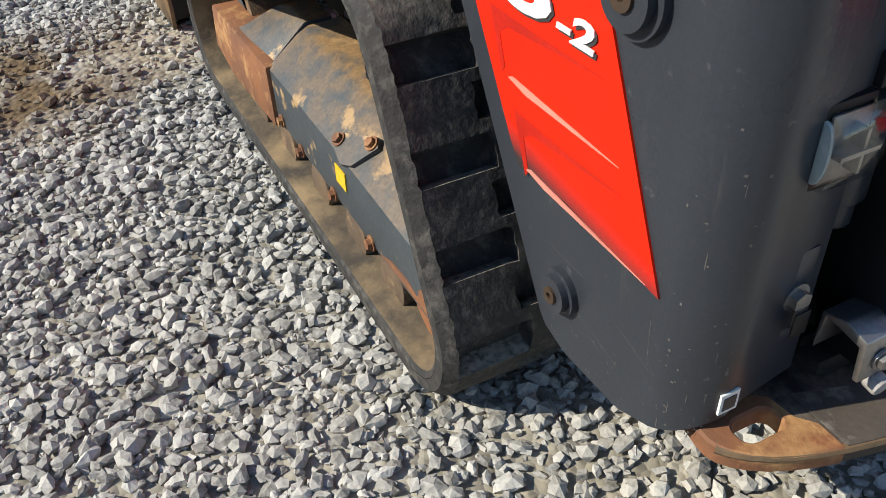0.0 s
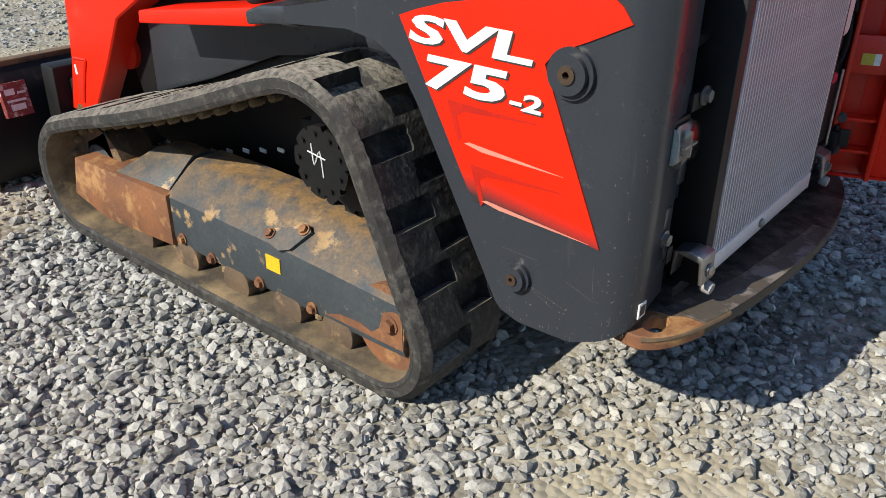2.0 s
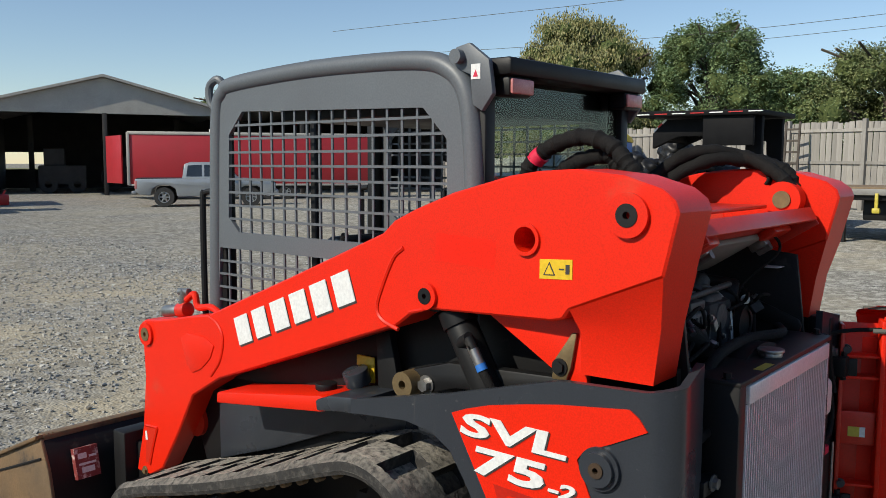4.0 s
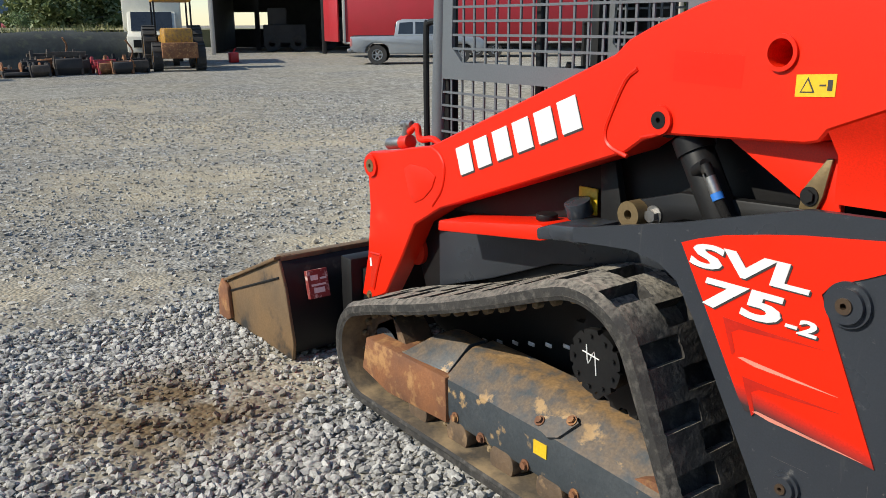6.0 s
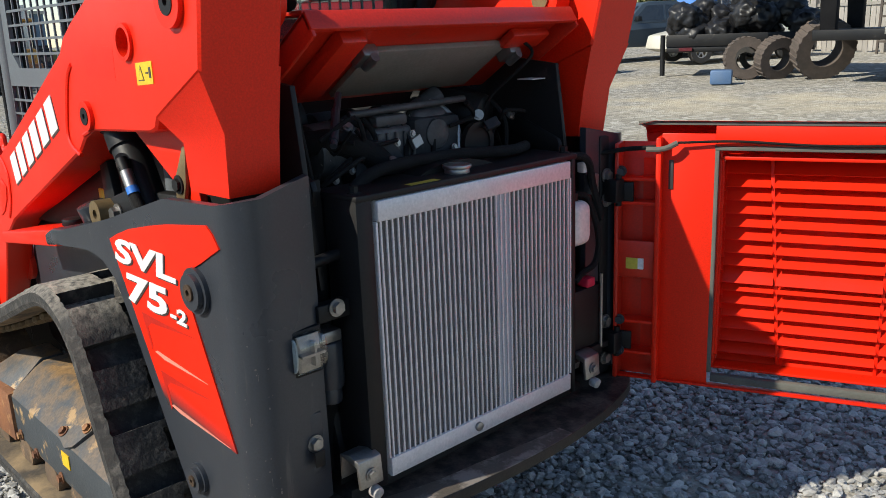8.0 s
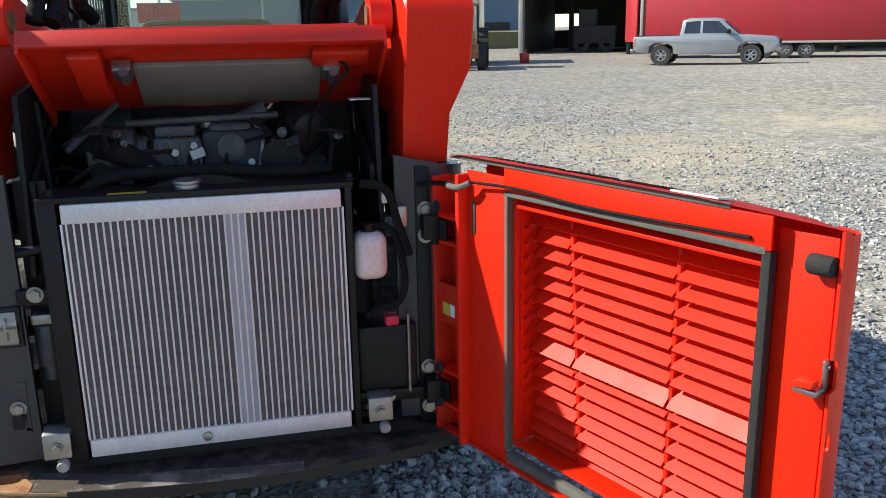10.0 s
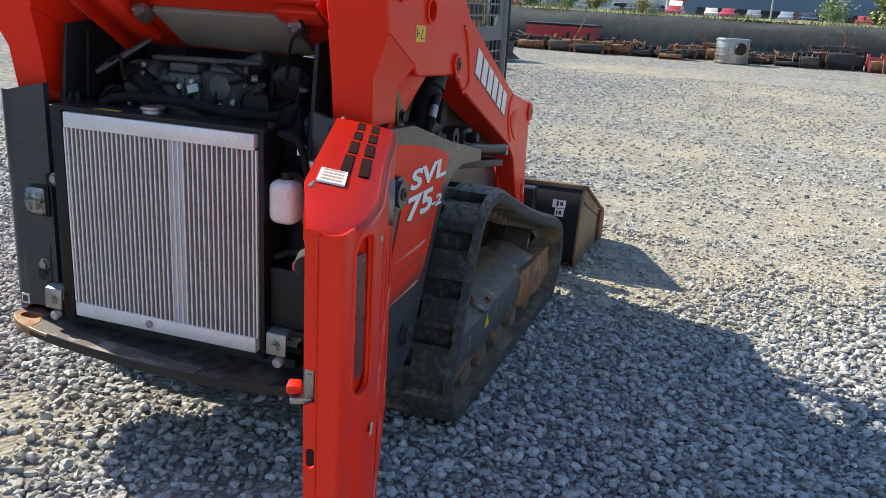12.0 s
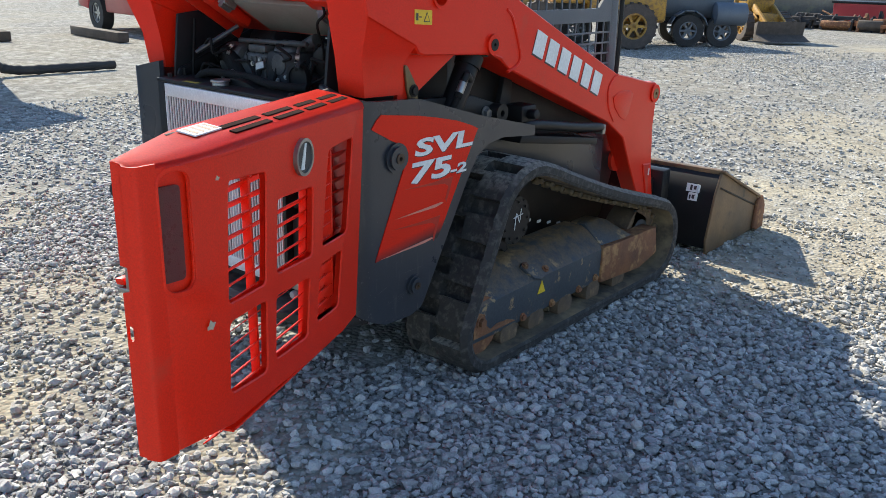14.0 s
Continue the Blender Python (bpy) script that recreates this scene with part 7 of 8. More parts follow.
# open shed with a gable end and a long side bay
A, B = Vector((-45.5, 16.1, 0)), Vector((-40.0, 26.4, 0))
d = (B - A).normalized()
shed = thing("open_shed", "large open-fronted shed with a weathered gable and dark inside", "shed")
GL = (B - A).length
BACK = 16.0
gm = Matrix.Translation(A) @ Matrix(((d.x, -d.y, 0, 0), (d.y, d.x, 0, 0), (0, 0, 1, 0), (0, 0, 0, 1)))
LW = 15.5
part("gable_wall", moved(prism([(-0.5, 4.42), (-0.5, 4.72), (GL / 2, 6.35), (GL + 0.4, 4.72), (GL + 0.4, 4.42)], 0.0, 0.12), gm), SHED_SHEET, shed, "weathered sheet gable")
for x0, x1 in ((-0.7, GL / 2), (GL + 0.6, GL / 2)):
    part("roof", moved(prism([(x0, 4.66), (x1, 6.38), (x1, 6.52), (x0, 4.80)], -0.3, BACK), gm), SHED_SHEET, shed, "pale metal roof")
part("side_bay_roof", moved(box(GL + 0.3, GL + LW, -0.2, BACK, 5.0, 5.15), gm), SHED_SHEET, shed)
part("side_bay_fascia", moved(box(GL + 0.3, GL + LW, -0.25, -0.1, 4.75, 5.15), gm), SHED_SHEET, shed)
# inner walls, posts and stored machines carry the bays' shade as near-black colour
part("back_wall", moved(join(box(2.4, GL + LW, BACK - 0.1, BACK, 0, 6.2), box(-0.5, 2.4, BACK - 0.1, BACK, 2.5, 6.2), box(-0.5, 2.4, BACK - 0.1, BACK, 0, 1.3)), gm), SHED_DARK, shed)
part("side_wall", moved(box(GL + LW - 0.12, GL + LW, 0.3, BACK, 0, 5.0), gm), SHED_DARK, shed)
# added wall that keeps the sun out; the shed's left side stands open
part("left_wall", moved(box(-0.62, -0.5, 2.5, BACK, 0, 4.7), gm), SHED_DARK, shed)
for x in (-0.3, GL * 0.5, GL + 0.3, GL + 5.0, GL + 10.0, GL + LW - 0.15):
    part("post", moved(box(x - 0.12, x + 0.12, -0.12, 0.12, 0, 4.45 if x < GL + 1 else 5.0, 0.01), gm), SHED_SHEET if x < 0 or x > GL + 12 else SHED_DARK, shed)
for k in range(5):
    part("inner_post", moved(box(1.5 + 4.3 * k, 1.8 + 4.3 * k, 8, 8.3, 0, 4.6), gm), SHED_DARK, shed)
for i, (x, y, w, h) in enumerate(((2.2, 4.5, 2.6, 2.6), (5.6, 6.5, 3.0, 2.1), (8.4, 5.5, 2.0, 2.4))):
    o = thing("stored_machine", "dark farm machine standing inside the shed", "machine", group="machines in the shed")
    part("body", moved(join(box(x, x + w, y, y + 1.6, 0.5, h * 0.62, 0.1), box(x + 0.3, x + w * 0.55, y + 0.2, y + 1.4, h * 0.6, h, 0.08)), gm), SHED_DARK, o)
    for k in (0.2, 0.8):
        part("tyre", moved(ring((x + w * k, y - 0.1, 0.5), (x + w * k, y + 0.25, 0.5), 0.5, 0.2, 20), gm), TYRE, o)
can = thing("fuel_can", "small red plastic fuel can beside the shed post", "fuel can", (-35.2, 12.6, 0))
part("can_body", box(-35.35, -35.05, 12.4, 12.8, 0, 0.45, 0.05), RED_CAN, can)
part("spout", rod((-35.2, 12.6, 0.43), (-35.2, 12.7, 0.6), 0.04, 10), RED_CAN, can)


# yellow tractor, van and other machines
def tractor(label):
    th = thing("yellow_tractor", label, "tractor")
    part("hood", box(0.1, 1.9, -0.5, 0.5, 0.85, 1.5, 0.08), LOADER_YELLOW, th)
    part("rear_body", box(-1.2, 0.1, -0.55, 0.55, 0.7, 1.25, 0.06), LOADER_YELLOW, th)
    part("front_box", box(1.9, 2.2, -0.62, 0.62, 0.45, 1.0, 0.04), RUST, th)
    part("roof", box(-1.2, 0.4, -0.7, 0.7, 2.45, 2.55, 0.04), LOADER_YELLOW, th)
    for x in (-1.1, 0.3):
        for s in (-1, 1):
            part("roof_post", box(x - 0.04, x + 0.04, s * 0.62, s * 0.68, 1.2, 2.46), BLACK, th)
    for s in (-1, 1):
        wheel(th, -0.7, s * 0.85, 0.78, 0.45, LOADER_YELLOW, TYRE, 18)
        wheel(th, 1.5, s * 0.75, 0.5, 0.32, LOADER_YELLOW, TYRE, 14)
    return th


put(tractor("yellow tractor with a canopy and big tyres on gravel"), -31.6, 8.75, -14)
van = thing("box_van", "cream box van parked behind the yellow tractor", "van")
part("box_body", box(-4.2, 0.2, -1.15, 1.15, 0.7, 3.2, 0.05), CAR_WHITE, van)
part("cab", prism([(0.2, 0.55), (0.2, 2.1), (0.6, 2.15), (1.05, 1.35), (1.9, 1.2), (2.0, 0.55)], -0.95, 0.95, 0.06), CAR_WHITE, van)
part("windscreen", moved(box(-0.01, 0.01, -0.8, 0.8, -0.42, 0.42), pose(0.86, 0, 1.76, 0, -29, 0)), DARK_GLASS, van)
part("grille", box(1.98, 2.02, -0.7, 0.7, 0.75, 1.05), BLACK, van)
for s in (-1, 1):
    wheel(van, 1.25, s * 0.85, 0.38, 0.25)
    wheel(van, -3.0, s * 0.95, 0.38, 0.3)
put(van, -35.6, 9.3, -20)


def wheel_loader(label):
    th = thing("wheel_loader", label, "wheel loader")
    part("rear_body", box(-2.6, -0.2, -0.9, 0.9, 0.8, 1.9, 0.1), LOADER_YELLOW, th)
    part("cab", box(-0.6, 0.9, -0.7, 0.7, 1.3, 3.0, 0.08), LOADER_YELLOW, th)
    part("cab_glass", join(box(-0.45, 0.75, -0.72, 0.72, 1.85, 2.8), box(-0.62, 0.92, -0.55, 0.55, 1.9, 2.8)), DARK_GLASS, th)
    part("front_frame", box(0.8, 2.0, -0.55, 0.55, 0.7, 1.3, 0.06), LOADER_YELLOW, th)
    for s in (-1, 1):
        part("boom", prism([(0.9, 1.5), (1.2, 1.75), (3.1, 0.7), (3.0, 0.45)], s * 0.55, s * 0.42, 0.03), LOADER_YELLOW, th)
        for x in (-1.6, 1.3):
            wheel(th, x, s * 0.95, 0.68, 0.42, LOADER_YELLOW, TYRE_BROWN, 18)
    part("bucket", prism([(2.9, 0.1), (2.85, 0.9), (3.2, 1.0), (3.1, 0.4), (3.9, 0.12)], -1.2, 1.2, 0.02), TIMBER, th, "dark worn bucket")
    return th


wl = wheel_loader("yellow wheel loader parked on the far gravel")
put(wl, -15.6, -8.1, -50, 0.0, 0.74)
copy_thing(wl, pose(-22.0, -6.4, 0, 0, 0, 47) @ Matrix.Scale(0.74, 4))["label"] = "second yellow wheel loader with a lowered bucket"
lorry = thing("tanker_truck", "blue-grey truck with a round tank on gravel", "truck")
part("chassis", box(-3, 3, -0.5, 0.5, 0.7, 0.9), BLACK, lorry)
part("cab", box(1.2, 3, -1.05, 1.05, 0.8, 2.6, 0.12), TRUCK_GREY, lorry)
part("cab_window", box(1.6, 3.02, -1.07, 1.07, 1.7, 2.3, 0.05), DARK_GLASS, lorry)
part("tank", rod((-2.9, 0, 1.5), (1.0, 0, 1.5), 0.75, 28, b=0.1), TRUCK_GREY, lorry)
part("side_tank", rod((-3.2, 1.0, 1.05), (-2.2, 1.0, 1.05), 0.36, 18, b=0.05), TRUCK_GREY, lorry, "blue-grey air tank")
for s in (-1, 1):
    part("mudguard", join(*[moved(box(-0.14, 0.14, -0.2, 0.2, 0.60, 0.64, 0.01), pose(-1.4, s * 0.92, 0.5, 0, a_, 0)) for a_ in (-60, -30, 0, 30, 60)]), TRUCK_GREY, lorry)
for s in (-1, 1):
    for x in (2.2, -1.4, -2.5):
        wheel(lorry, x, s * 0.92, 0.5, 0.3, TRUCK_GREY)
put(lorry, -17.54, -7.51, -50.5, 0.0, 0.74)


# bank with dark cloth, grass and far buildings
def strip(profile, y0, y1, steps, amp, seed):
    bm = bmesh.new()
    rows = []
    for k in range(steps + 1):
        y = y0 + (y1 - y0) * k / steps
        rows.append([bm.verts.new((x + amp * noise.noise(Vector((y * 0.21, i * 3.1, seed))), y, z + amp * 0.6 * noise.noise(Vector((y * 0.33, i * 1.7, seed + 5))) * (z > 0.1))) for i, (x, z) in enumerate(profile)])
    for P, Q in zip(rows, rows[1:]):
        for i in range(len(profile) - 1):
            bm.faces.new((P[i], P[i + 1], Q[i + 1], Q[i]))
    return bm


bank = tagged(part("bank_wall", strip([(-34.4, -0.05), (-34.6, 0.5), (-34.9, 1.0), (-35.3, 1.30), (-35.9, 1.40)], -80, 8.6, 130, 0.22, 3), CLOTH, None, "dark cloth-covered bank behind the yard", 60), category="bank", kind="structure")
grass = tagged(part("bank_top", strip([(-35.8, 1.40), (-37, 1.50), (-40, 1.45), (-55, 1.34), (-63, 1.3)], -110, 8.8, 90, 0.12, 8), GRASS, None, "dry grassy top of the bank", 60), category="grass bank", kind="structure")
tagged(part("bank_field", strip([(-62.8, -0.1), (-63, 1.29), (-80, 1.3), (-120, 1.0), (-175, 0.7)], -112, 60, 40, 0.1, 12), GRASS, None, "pale level ground of the far car park", 60), category="ground", kind="structure")
rg = random.Random(4)
blades = bmesh.new()
for _ in range(7000):
    y = rg.uniform(-48, 8.6)
    x = -35.5 - rg.random() * 1.8
    clump = max(0.0, noise.noise(Vector((y * 0.5, 3.0, 0))) + 0.6 * noise.noise(Vector((y * 1.9, 9.0, 0))))
    h, a = rg.uniform(0.08, 0.30) + 0.75 * clump * rg.random(), rg.uniform(0, 3.1)
    z = 1.34
    vs = [blades.verts.new(v) for v in ((x, y, z), (x + 0.03 * math.cos(a), y + 0.05 * math.sin(a), z), (x + rg.uniform(-.1, .1), y + rg.uniform(-.12, .12), z + h))]
    blades.faces.new(vs)
tagged(part("grass", blades, LEAF_A, None, "dry weeds along the top of the bank", 0), category="weeds", kind="stuff")
for x, y, w, dpt, h, m_, lab in ((-152, 20, 62, 20, 6.0, BUILDING, "long blue-grey store building far beyond the bank"), (-158, -42, 52, 20, 4.6, SIDING, "pale store building far beyond the bank"), (-140, -120, 44, 20, 5, SIDING, "pale low building far beyond the bank")):
    th = thing("far_building", lab, "building")
    part("wall", box(x - dpt, x, y - w / 2, y + w / 2, 0.0, 1.0 + h), m_, th)
    part("roof", box(x - dpt - 0.5, x + 0.5, y - w / 2 - 0.5, y + w / 2 + 0.5, 1.0 + h, 1.5 + h), SHED_SHEET, th)
    part("shop_front", box(x - 0.1, x + 0.08, y - w * 0.46, y + w * 0.46, 1.0, 2.6), SHED_DARK, th, "dark glazed shop front")
sg = thing("shop_sign", "red sign on a pale pole far beyond the bank", "sign")
part("sign_board", box(-131.2, -131.0, -14.5, -8.5, 3.2, 6.0), FAR_RED, sg)
for y in (-15.6, -11.4):
    part("sign_pole", rod((-131.4, y, 0.8), (-131.4, y, 8.0), 0.22, 10), SIDING, sg)
for y in (-33, -19, 3):
    lp_ = thing("lamp_post", "thin grey lamp post far beyond the bank", "lamp post", group="far lamp posts")
    part("mast", rod((-118, y, 0.9), (-118, y, 9.0), 0.11, 8), SHED_SHEET, lp_)


hs = thing("far_house", "low house with a brown roof beyond the fence", "house")
part("wall", box(-46, -36, 58, 66, 0, 3.0), SIDING, hs)
part("roof", prism([(-47, 2.9), (-41, 5.6), (-35, 2.9)], 57, 67), TIMBER, hs, "brown shingled roof")
for x in (-44, -41, -38):
    part("window", box(x - 0.6, x + 0.6, 57.9, 58.02, 1.0, 2.3), DARK_GLASS, hs)


def tree(label, h, spread, leaf, seed, n, upright=0.0, size=0.2):
    th = thing("tree", label, "tree", group="trees behind the fence")
    rg = random.Random(seed)
    trunk = [tube([(0, 0, 0), (0.08, 0.05, h * 0.25), (-0.05, 0.1, h * 0.5), (0.05, 0, h * 0.8)], 0.2, 8, 3)]
    tips = []
    for k in range(22):
        a, z = rg.uniform(0, 6.28), rg.uniform(0.15, 0.75) * h
        r = spread * rg.uniform(0.45, 0.95) * (1 - 0.35 * abs(z / h - 0.45))
        tip = Vector((r * math.cos(a), r * math.sin(a), min(h * 0.97, z + rg.uniform(0.1, 0.35) * h)))
        tips.append(tip)
        trunk.append(tube([(0, 0, z), tip * 0.5 + Vector((0, 0, z * 0.55)), tip], 0.06, 6, 3))
    part("trunk", join(*trunk), BARK, th)
    cl = []
    for _ in range(120):
        a, t = rg.uniform(0, 6.28), rg.random() ** 0.6
        zz = rg.uniform(0.08, 0.97)
        rad = spread * math.sqrt(max(0.02, 1 - ((zz - 0.42) / 0.6) ** 2)) * (0.55 + 0.45 * t) * rg.uniform(0.8, 1.1)
        cl.append((Vector((rad * math.cos(a), rad * math.sin(a), zz * h)), rg.uniform(0.3, 0.75) * spread * 0.42))
    verts, faces = [], []
    # dense heart of each clump, the crown's inner shade in its darker colour
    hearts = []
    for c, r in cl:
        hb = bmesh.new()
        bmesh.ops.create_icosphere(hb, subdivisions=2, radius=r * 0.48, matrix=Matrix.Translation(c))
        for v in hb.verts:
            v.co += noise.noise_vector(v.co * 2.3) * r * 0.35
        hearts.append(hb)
    part("inner_foliage", join(*hearts), LEAF_SHADE, th, "dense inner foliage, its shade put into a darker green", 0)
    for i in range(n):
        c, r = cl[i % len(cl)]
        p = Vector((rg.gauss(0, 1), rg.gauss(0, 1), rg.gauss(0, 1)))
        p = c + p.normalized() * r * rg.uniform(0.58, 1.08)
        q = Euler((rg.uniform(-1, 1), rg.uniform(-1, 1), rg.uniform(0, 6.28))).to_matrix()
        s1, s2 = size * rg.uniform(0.5, 1.2), size * rg.uniform(0.3, 0.7)
        if upright:
            q = Euler((rg.uniform(-0.4, 0.4), rg.uniform(-0.4, 0.4) + 1.57, rg.uniform(0, 6.28))).to_matrix()
            s1 *= 1.25
        k = len(verts)
        for a, b in ((-s1, 0), (0, -s2), (s1, 0), (0, s2)):
            verts.append(p + q @ Vector((a, b, 0)))
        faces.append((k, k + 1, k + 2, k + 3))
    me = bpy.data.meshes.new("crown")
    me.from_pydata(verts, [], faces)
    me.shade_flat()
    part("crown", me, leaf, th, "uneven leafy crown")
    return th


put(tree("tall olive-brown tree with upright twiggy branches", 8.25, 4.1, LEAF_A, 1, 76000, 1.0, 0.065), -22.2, 36.2, 0)
put(tree("dense fresh-green conifer-like tree behind the fence", 8.05, 3.3, LEAF_B, 2, 70000, 0, 0.075), -16.2, 39.0, 0)
put(tree("small green tree between taller trees", 5.6, 2.6, LEAF_B, 9, 26000, 0, 0.085), -12.8, 40.2, 40)
put(tree("broad dark-green tree behind the fence", 6.75, 4.2, LEAF_C, 3, 66000, 0, 0.075), -8.6, 41.5, 0)
put(tree("low dark-green tree behind the fence", 6.2, 4.2, LEAF_C, 4, 36000, 0, 0.10), -1.5, 42, 0)
put(tree("yellowing garden tree beyond the shed", 6.4, 3.2, LEAF_A, 5, 9000, 0, 0.15), -24.5, 43, 0)
put(tree("green tree beyond the low fence", 7.2, 3.0, LEAF_B, 6, 9000, 0, 0.15), -29.5, 45, 0)
put(tree("garden tree beyond the low fence", 7.0, 4.0, LEAF_B, 15, 9000, 0, 0.26), -38.0, 50.0, 0)
put(tree("broad olive tree beyond the low fence", 7.5, 4.5, LEAF_A, 16, 9000, 0, 0.26), -33.0, 53.0, 0)
put(tree("far dark tree beyond the shed roof", 8.2, 4.5, LEAF_C, 7, 16000, 0, 0.22), -62, 44, 0)
put(tree("far tree beside the shed roof", 5.0, 4.0, LEAF_C, 8, 16000, 0, 0.22), -70, 14, 0)


def shrub(label, x, y, z, h, leaf, seed):
    th = thing("shrub", label, "shrub", (x, y, z), group="shrubs on the bank")
    rg = random.Random(seed)
    part("stem", join(*[tube([(x, y, z), (x + rg.uniform(-.2, .2) * h, y + rg.uniform(-.2, .2) * h, z + h * 0.5), (x + rg.uniform(-.35, .35) * h, y + rg.uniform(-.35, .35) * h, z + h * 0.85)], 0.025 * h, 6, 3) for _ in range(5)]), BARK, th)
    verts, faces = [], []
    for _ in range(1500):
        d = Vector((rg.gauss(0, 0.26), rg.gauss(0, 0.26), rg.gauss(0.55, 0.2)))
        q, s1 = Euler((rg.uniform(-1, 1), rg.uniform(-1, 1), rg.uniform(0, 6.28))).to_matrix(), 0.055 * h * rg.uniform(0.5, 1.2)
        c, k = Vector((x, y, z)) + d * h, len(verts)
        verts += [c + q @ Vector(v) for v in ((-s1, 0, 0), (0, -s1 * 0.5, 0), (s1, 0, 0), (0, s1 * 0.5, 0))]
        faces.append((k, k + 1, k + 2, k + 3))
    me = bpy.data.meshes.new("leaves")
    me.from_pydata(verts, [], faces)
    me.shade_flat()
    part("leaves", me, leaf, th)


for k, (x, y, h) in enumerate(((-112, -18.5, 3.6), (-110, 9.8, 3.2), (-112, -27.5, 3.0), (-37.2, -6.5, 0.9), (-36.8, -3.2, 0.7), (-37.4, 4.6, 0.8), (-36.9, -9.5, 0.9))):
    shrub(("yellowing shrub beside the far car park" if x < -100 else "scrubby weed bush on top of the bank"), x, y, 1.0 if x < -100 else 1.38, h, (LEAF_A, LEAF_B)[k % 2], 40 + k)


# board fences
def fence(label, p0, p1, h, seed):
    th = thing("board_fence", label, "fence")
    p0, p1 = Vector((*p0, 0)), Vector((*p1, 0))
    d = (p1 - p0)
    L = d.length
    ang = math.degrees(math.atan2(d.y, d.x))
    rg = random.Random(seed)
    z0, z1 = rise(p0.x, p0.y), rise(p1.x, p1.y)
    th.matrix_basis = pose(p0.x, p0.y, z0 - 0.04, 0, -math.degrees(math.atan2(z1 - z0, L)), ang)
    board = finish(box(0, 0.165, -0.012, 0.012, 0.05, h, 0.004, 1), 0)
    board.materials.append(WOOD)
    n = int(L / 0.175)
    for k in range(n):
        o = new("board", board)
        o.parent = th
        o.matrix_basis = Matrix.Translation((k * 0.175, rg.uniform(-0.006, 0.006), rg.uniform(-0.04, 0.03))) @ Euler((0, rg.uniform(-0.012, 0.012), 0)).to_matrix().to_4x4()
    post = finish(box(-0.06, 0.06, -0.14, -0.02, 0, h + 0.06, 0.006, 1), 0)
    post.materials.append(WOOD)
    for k in range(int(L / 2.4) + 1):
        o = new("post", post)
        o.parent = th
        o.matrix_basis = Matrix.Translation((k * 2.4, 0, 0))
    for z in (0.4, h * 0.52, h - 0.3):
        o = new("rail", finish(box(0, L, -0.06, -0.015, z, z + 0.09), 0))
        o.data.materials.append(WOOD)
        o.parent = th
    return th


fence("weathered tall board fence behind the flatbed trailer", (-14.6, 26.6), (6.5, 20.8), 2.6, 1)
fence("weathered board fence beside the shed", (-30.5, 35.5), (-14.8, 29.0), 1.9, 2)

# flatbed gooseneck trailer behind the loader
fb = thing("flatbed_trailer", "black gooseneck flatbed trailer with wooden deck and straps", "trailer")
part("frame_beam", box(-5.6, 6.5, 15.1, 17.4, 0.92, 1.12, 0.02), BLACK, fb)
for k in range(14):
    part("deck_board", box(-4.15, 6.45, 15.12 + 0.163 * k, 15.27 + 0.163 * k, 1.12, 1.17, 0.004), PALLET, fb)
part("edge_rail", box(-4.25, 6.5, 15.02, 15.08, 1.02, 1.14, 0.01), FOIL, fb, "bright edge rail")
for k in range(8):
    x = -3.9 + 0.95 * k
    part("strap_winch", join(box(x - 0.03, x + 0.03, 14.96, 15.02, 0.72, 1.06, 0.01), box(x - 0.07, x + 0.07, 14.94, 15.03, 0.68, 0.78, 0.02)), PALE_YELLOW, fb, "yellow ratchet strap")
# one black box for beams and the deck's shade, so nothing shows through
part("under_frame", box(-3.3, 6.4, 15.5, 17.0, 0.52, 0.92, 0.02), BLACK, fb)
for x in (-2.6, -0.6, 1.2):
    part("tool_box", box(x, x + 1.1, 15.15, 15.5, 0.42, 0.9, 0.03), BLACK, fb)
part("landing_leg", join(box(-3.75, -3.6, 15.4, 15.55, 0.05, 1.0), box(-3.85, -3.5, 15.3, 15.65, 0.0, 0.05)), BLACK, fb)
NECK_BLACK = mat("matt_black_frame_paint", (0.006, 0.006, 0.007), (0.011, 0.011, 0.012), 4, 0.65, bump=0.06, spec=0.12)
part("gooseneck", join(*[prism([(-7.83, 1.95), (-7.83, 2.30), (-7.5, 2.60), (-5.35, 2.62), (-5.35, 1.0), (-5.65, 1.0), (-5.7, 2.12), (-6.5, 2.22), (-7.2, 2.22), (-7.5, 2.10)], y, y + 0.16, 0.02) for y in (15.55, 16.85)]), NECK_BLACK, fb)
part("cross_beam", box(-7.8, -7.55, 15.65, 16.9, 2.1, 2.35, 0.02), NECK_BLACK, fb)
part("deck_cover", prism([(-5.25, 2.63), (-5.25, 2.74), (-8.15, 2.78), (-8.1, 2.66)], 15.1, 17.4, 0.02), NECK_BLACK, fb, "black upper deck")
part("head_board", box(-6.5, -5.4, 15.2, 15.3, 2.0, 2.64, 0.02), NECK_BLACK, fb)
for k in range(7):
    part("reflective_strip", box(-8.0 + 0.42 * k, -7.70 + 0.42 * k, 15.085, 15.10, 2.69, 2.712), (WHITE, RED_CAN)[k % 2], fb, ("white reflective strip", "red reflective strip")[k % 2])
for k in range(3):
    part("reflective_strip", moved(box(0, 0.13, -0.006, 0, -0.02, 0.02), pose(-7.80 + 0.10 * k, 15.549, 2.34 + 0.09 * k, 0, -42, 0)), (WHITE, RED_CAN)[k % 2], fb)
for s in (15.35, 17.1):
    for x in (3.2, 4.2):
        wheel(fb, x, s, 0.42, 0.28)
lad = thing("ladder_ramp", "dark steel ladder ramp leaning on the fence", "ramp")
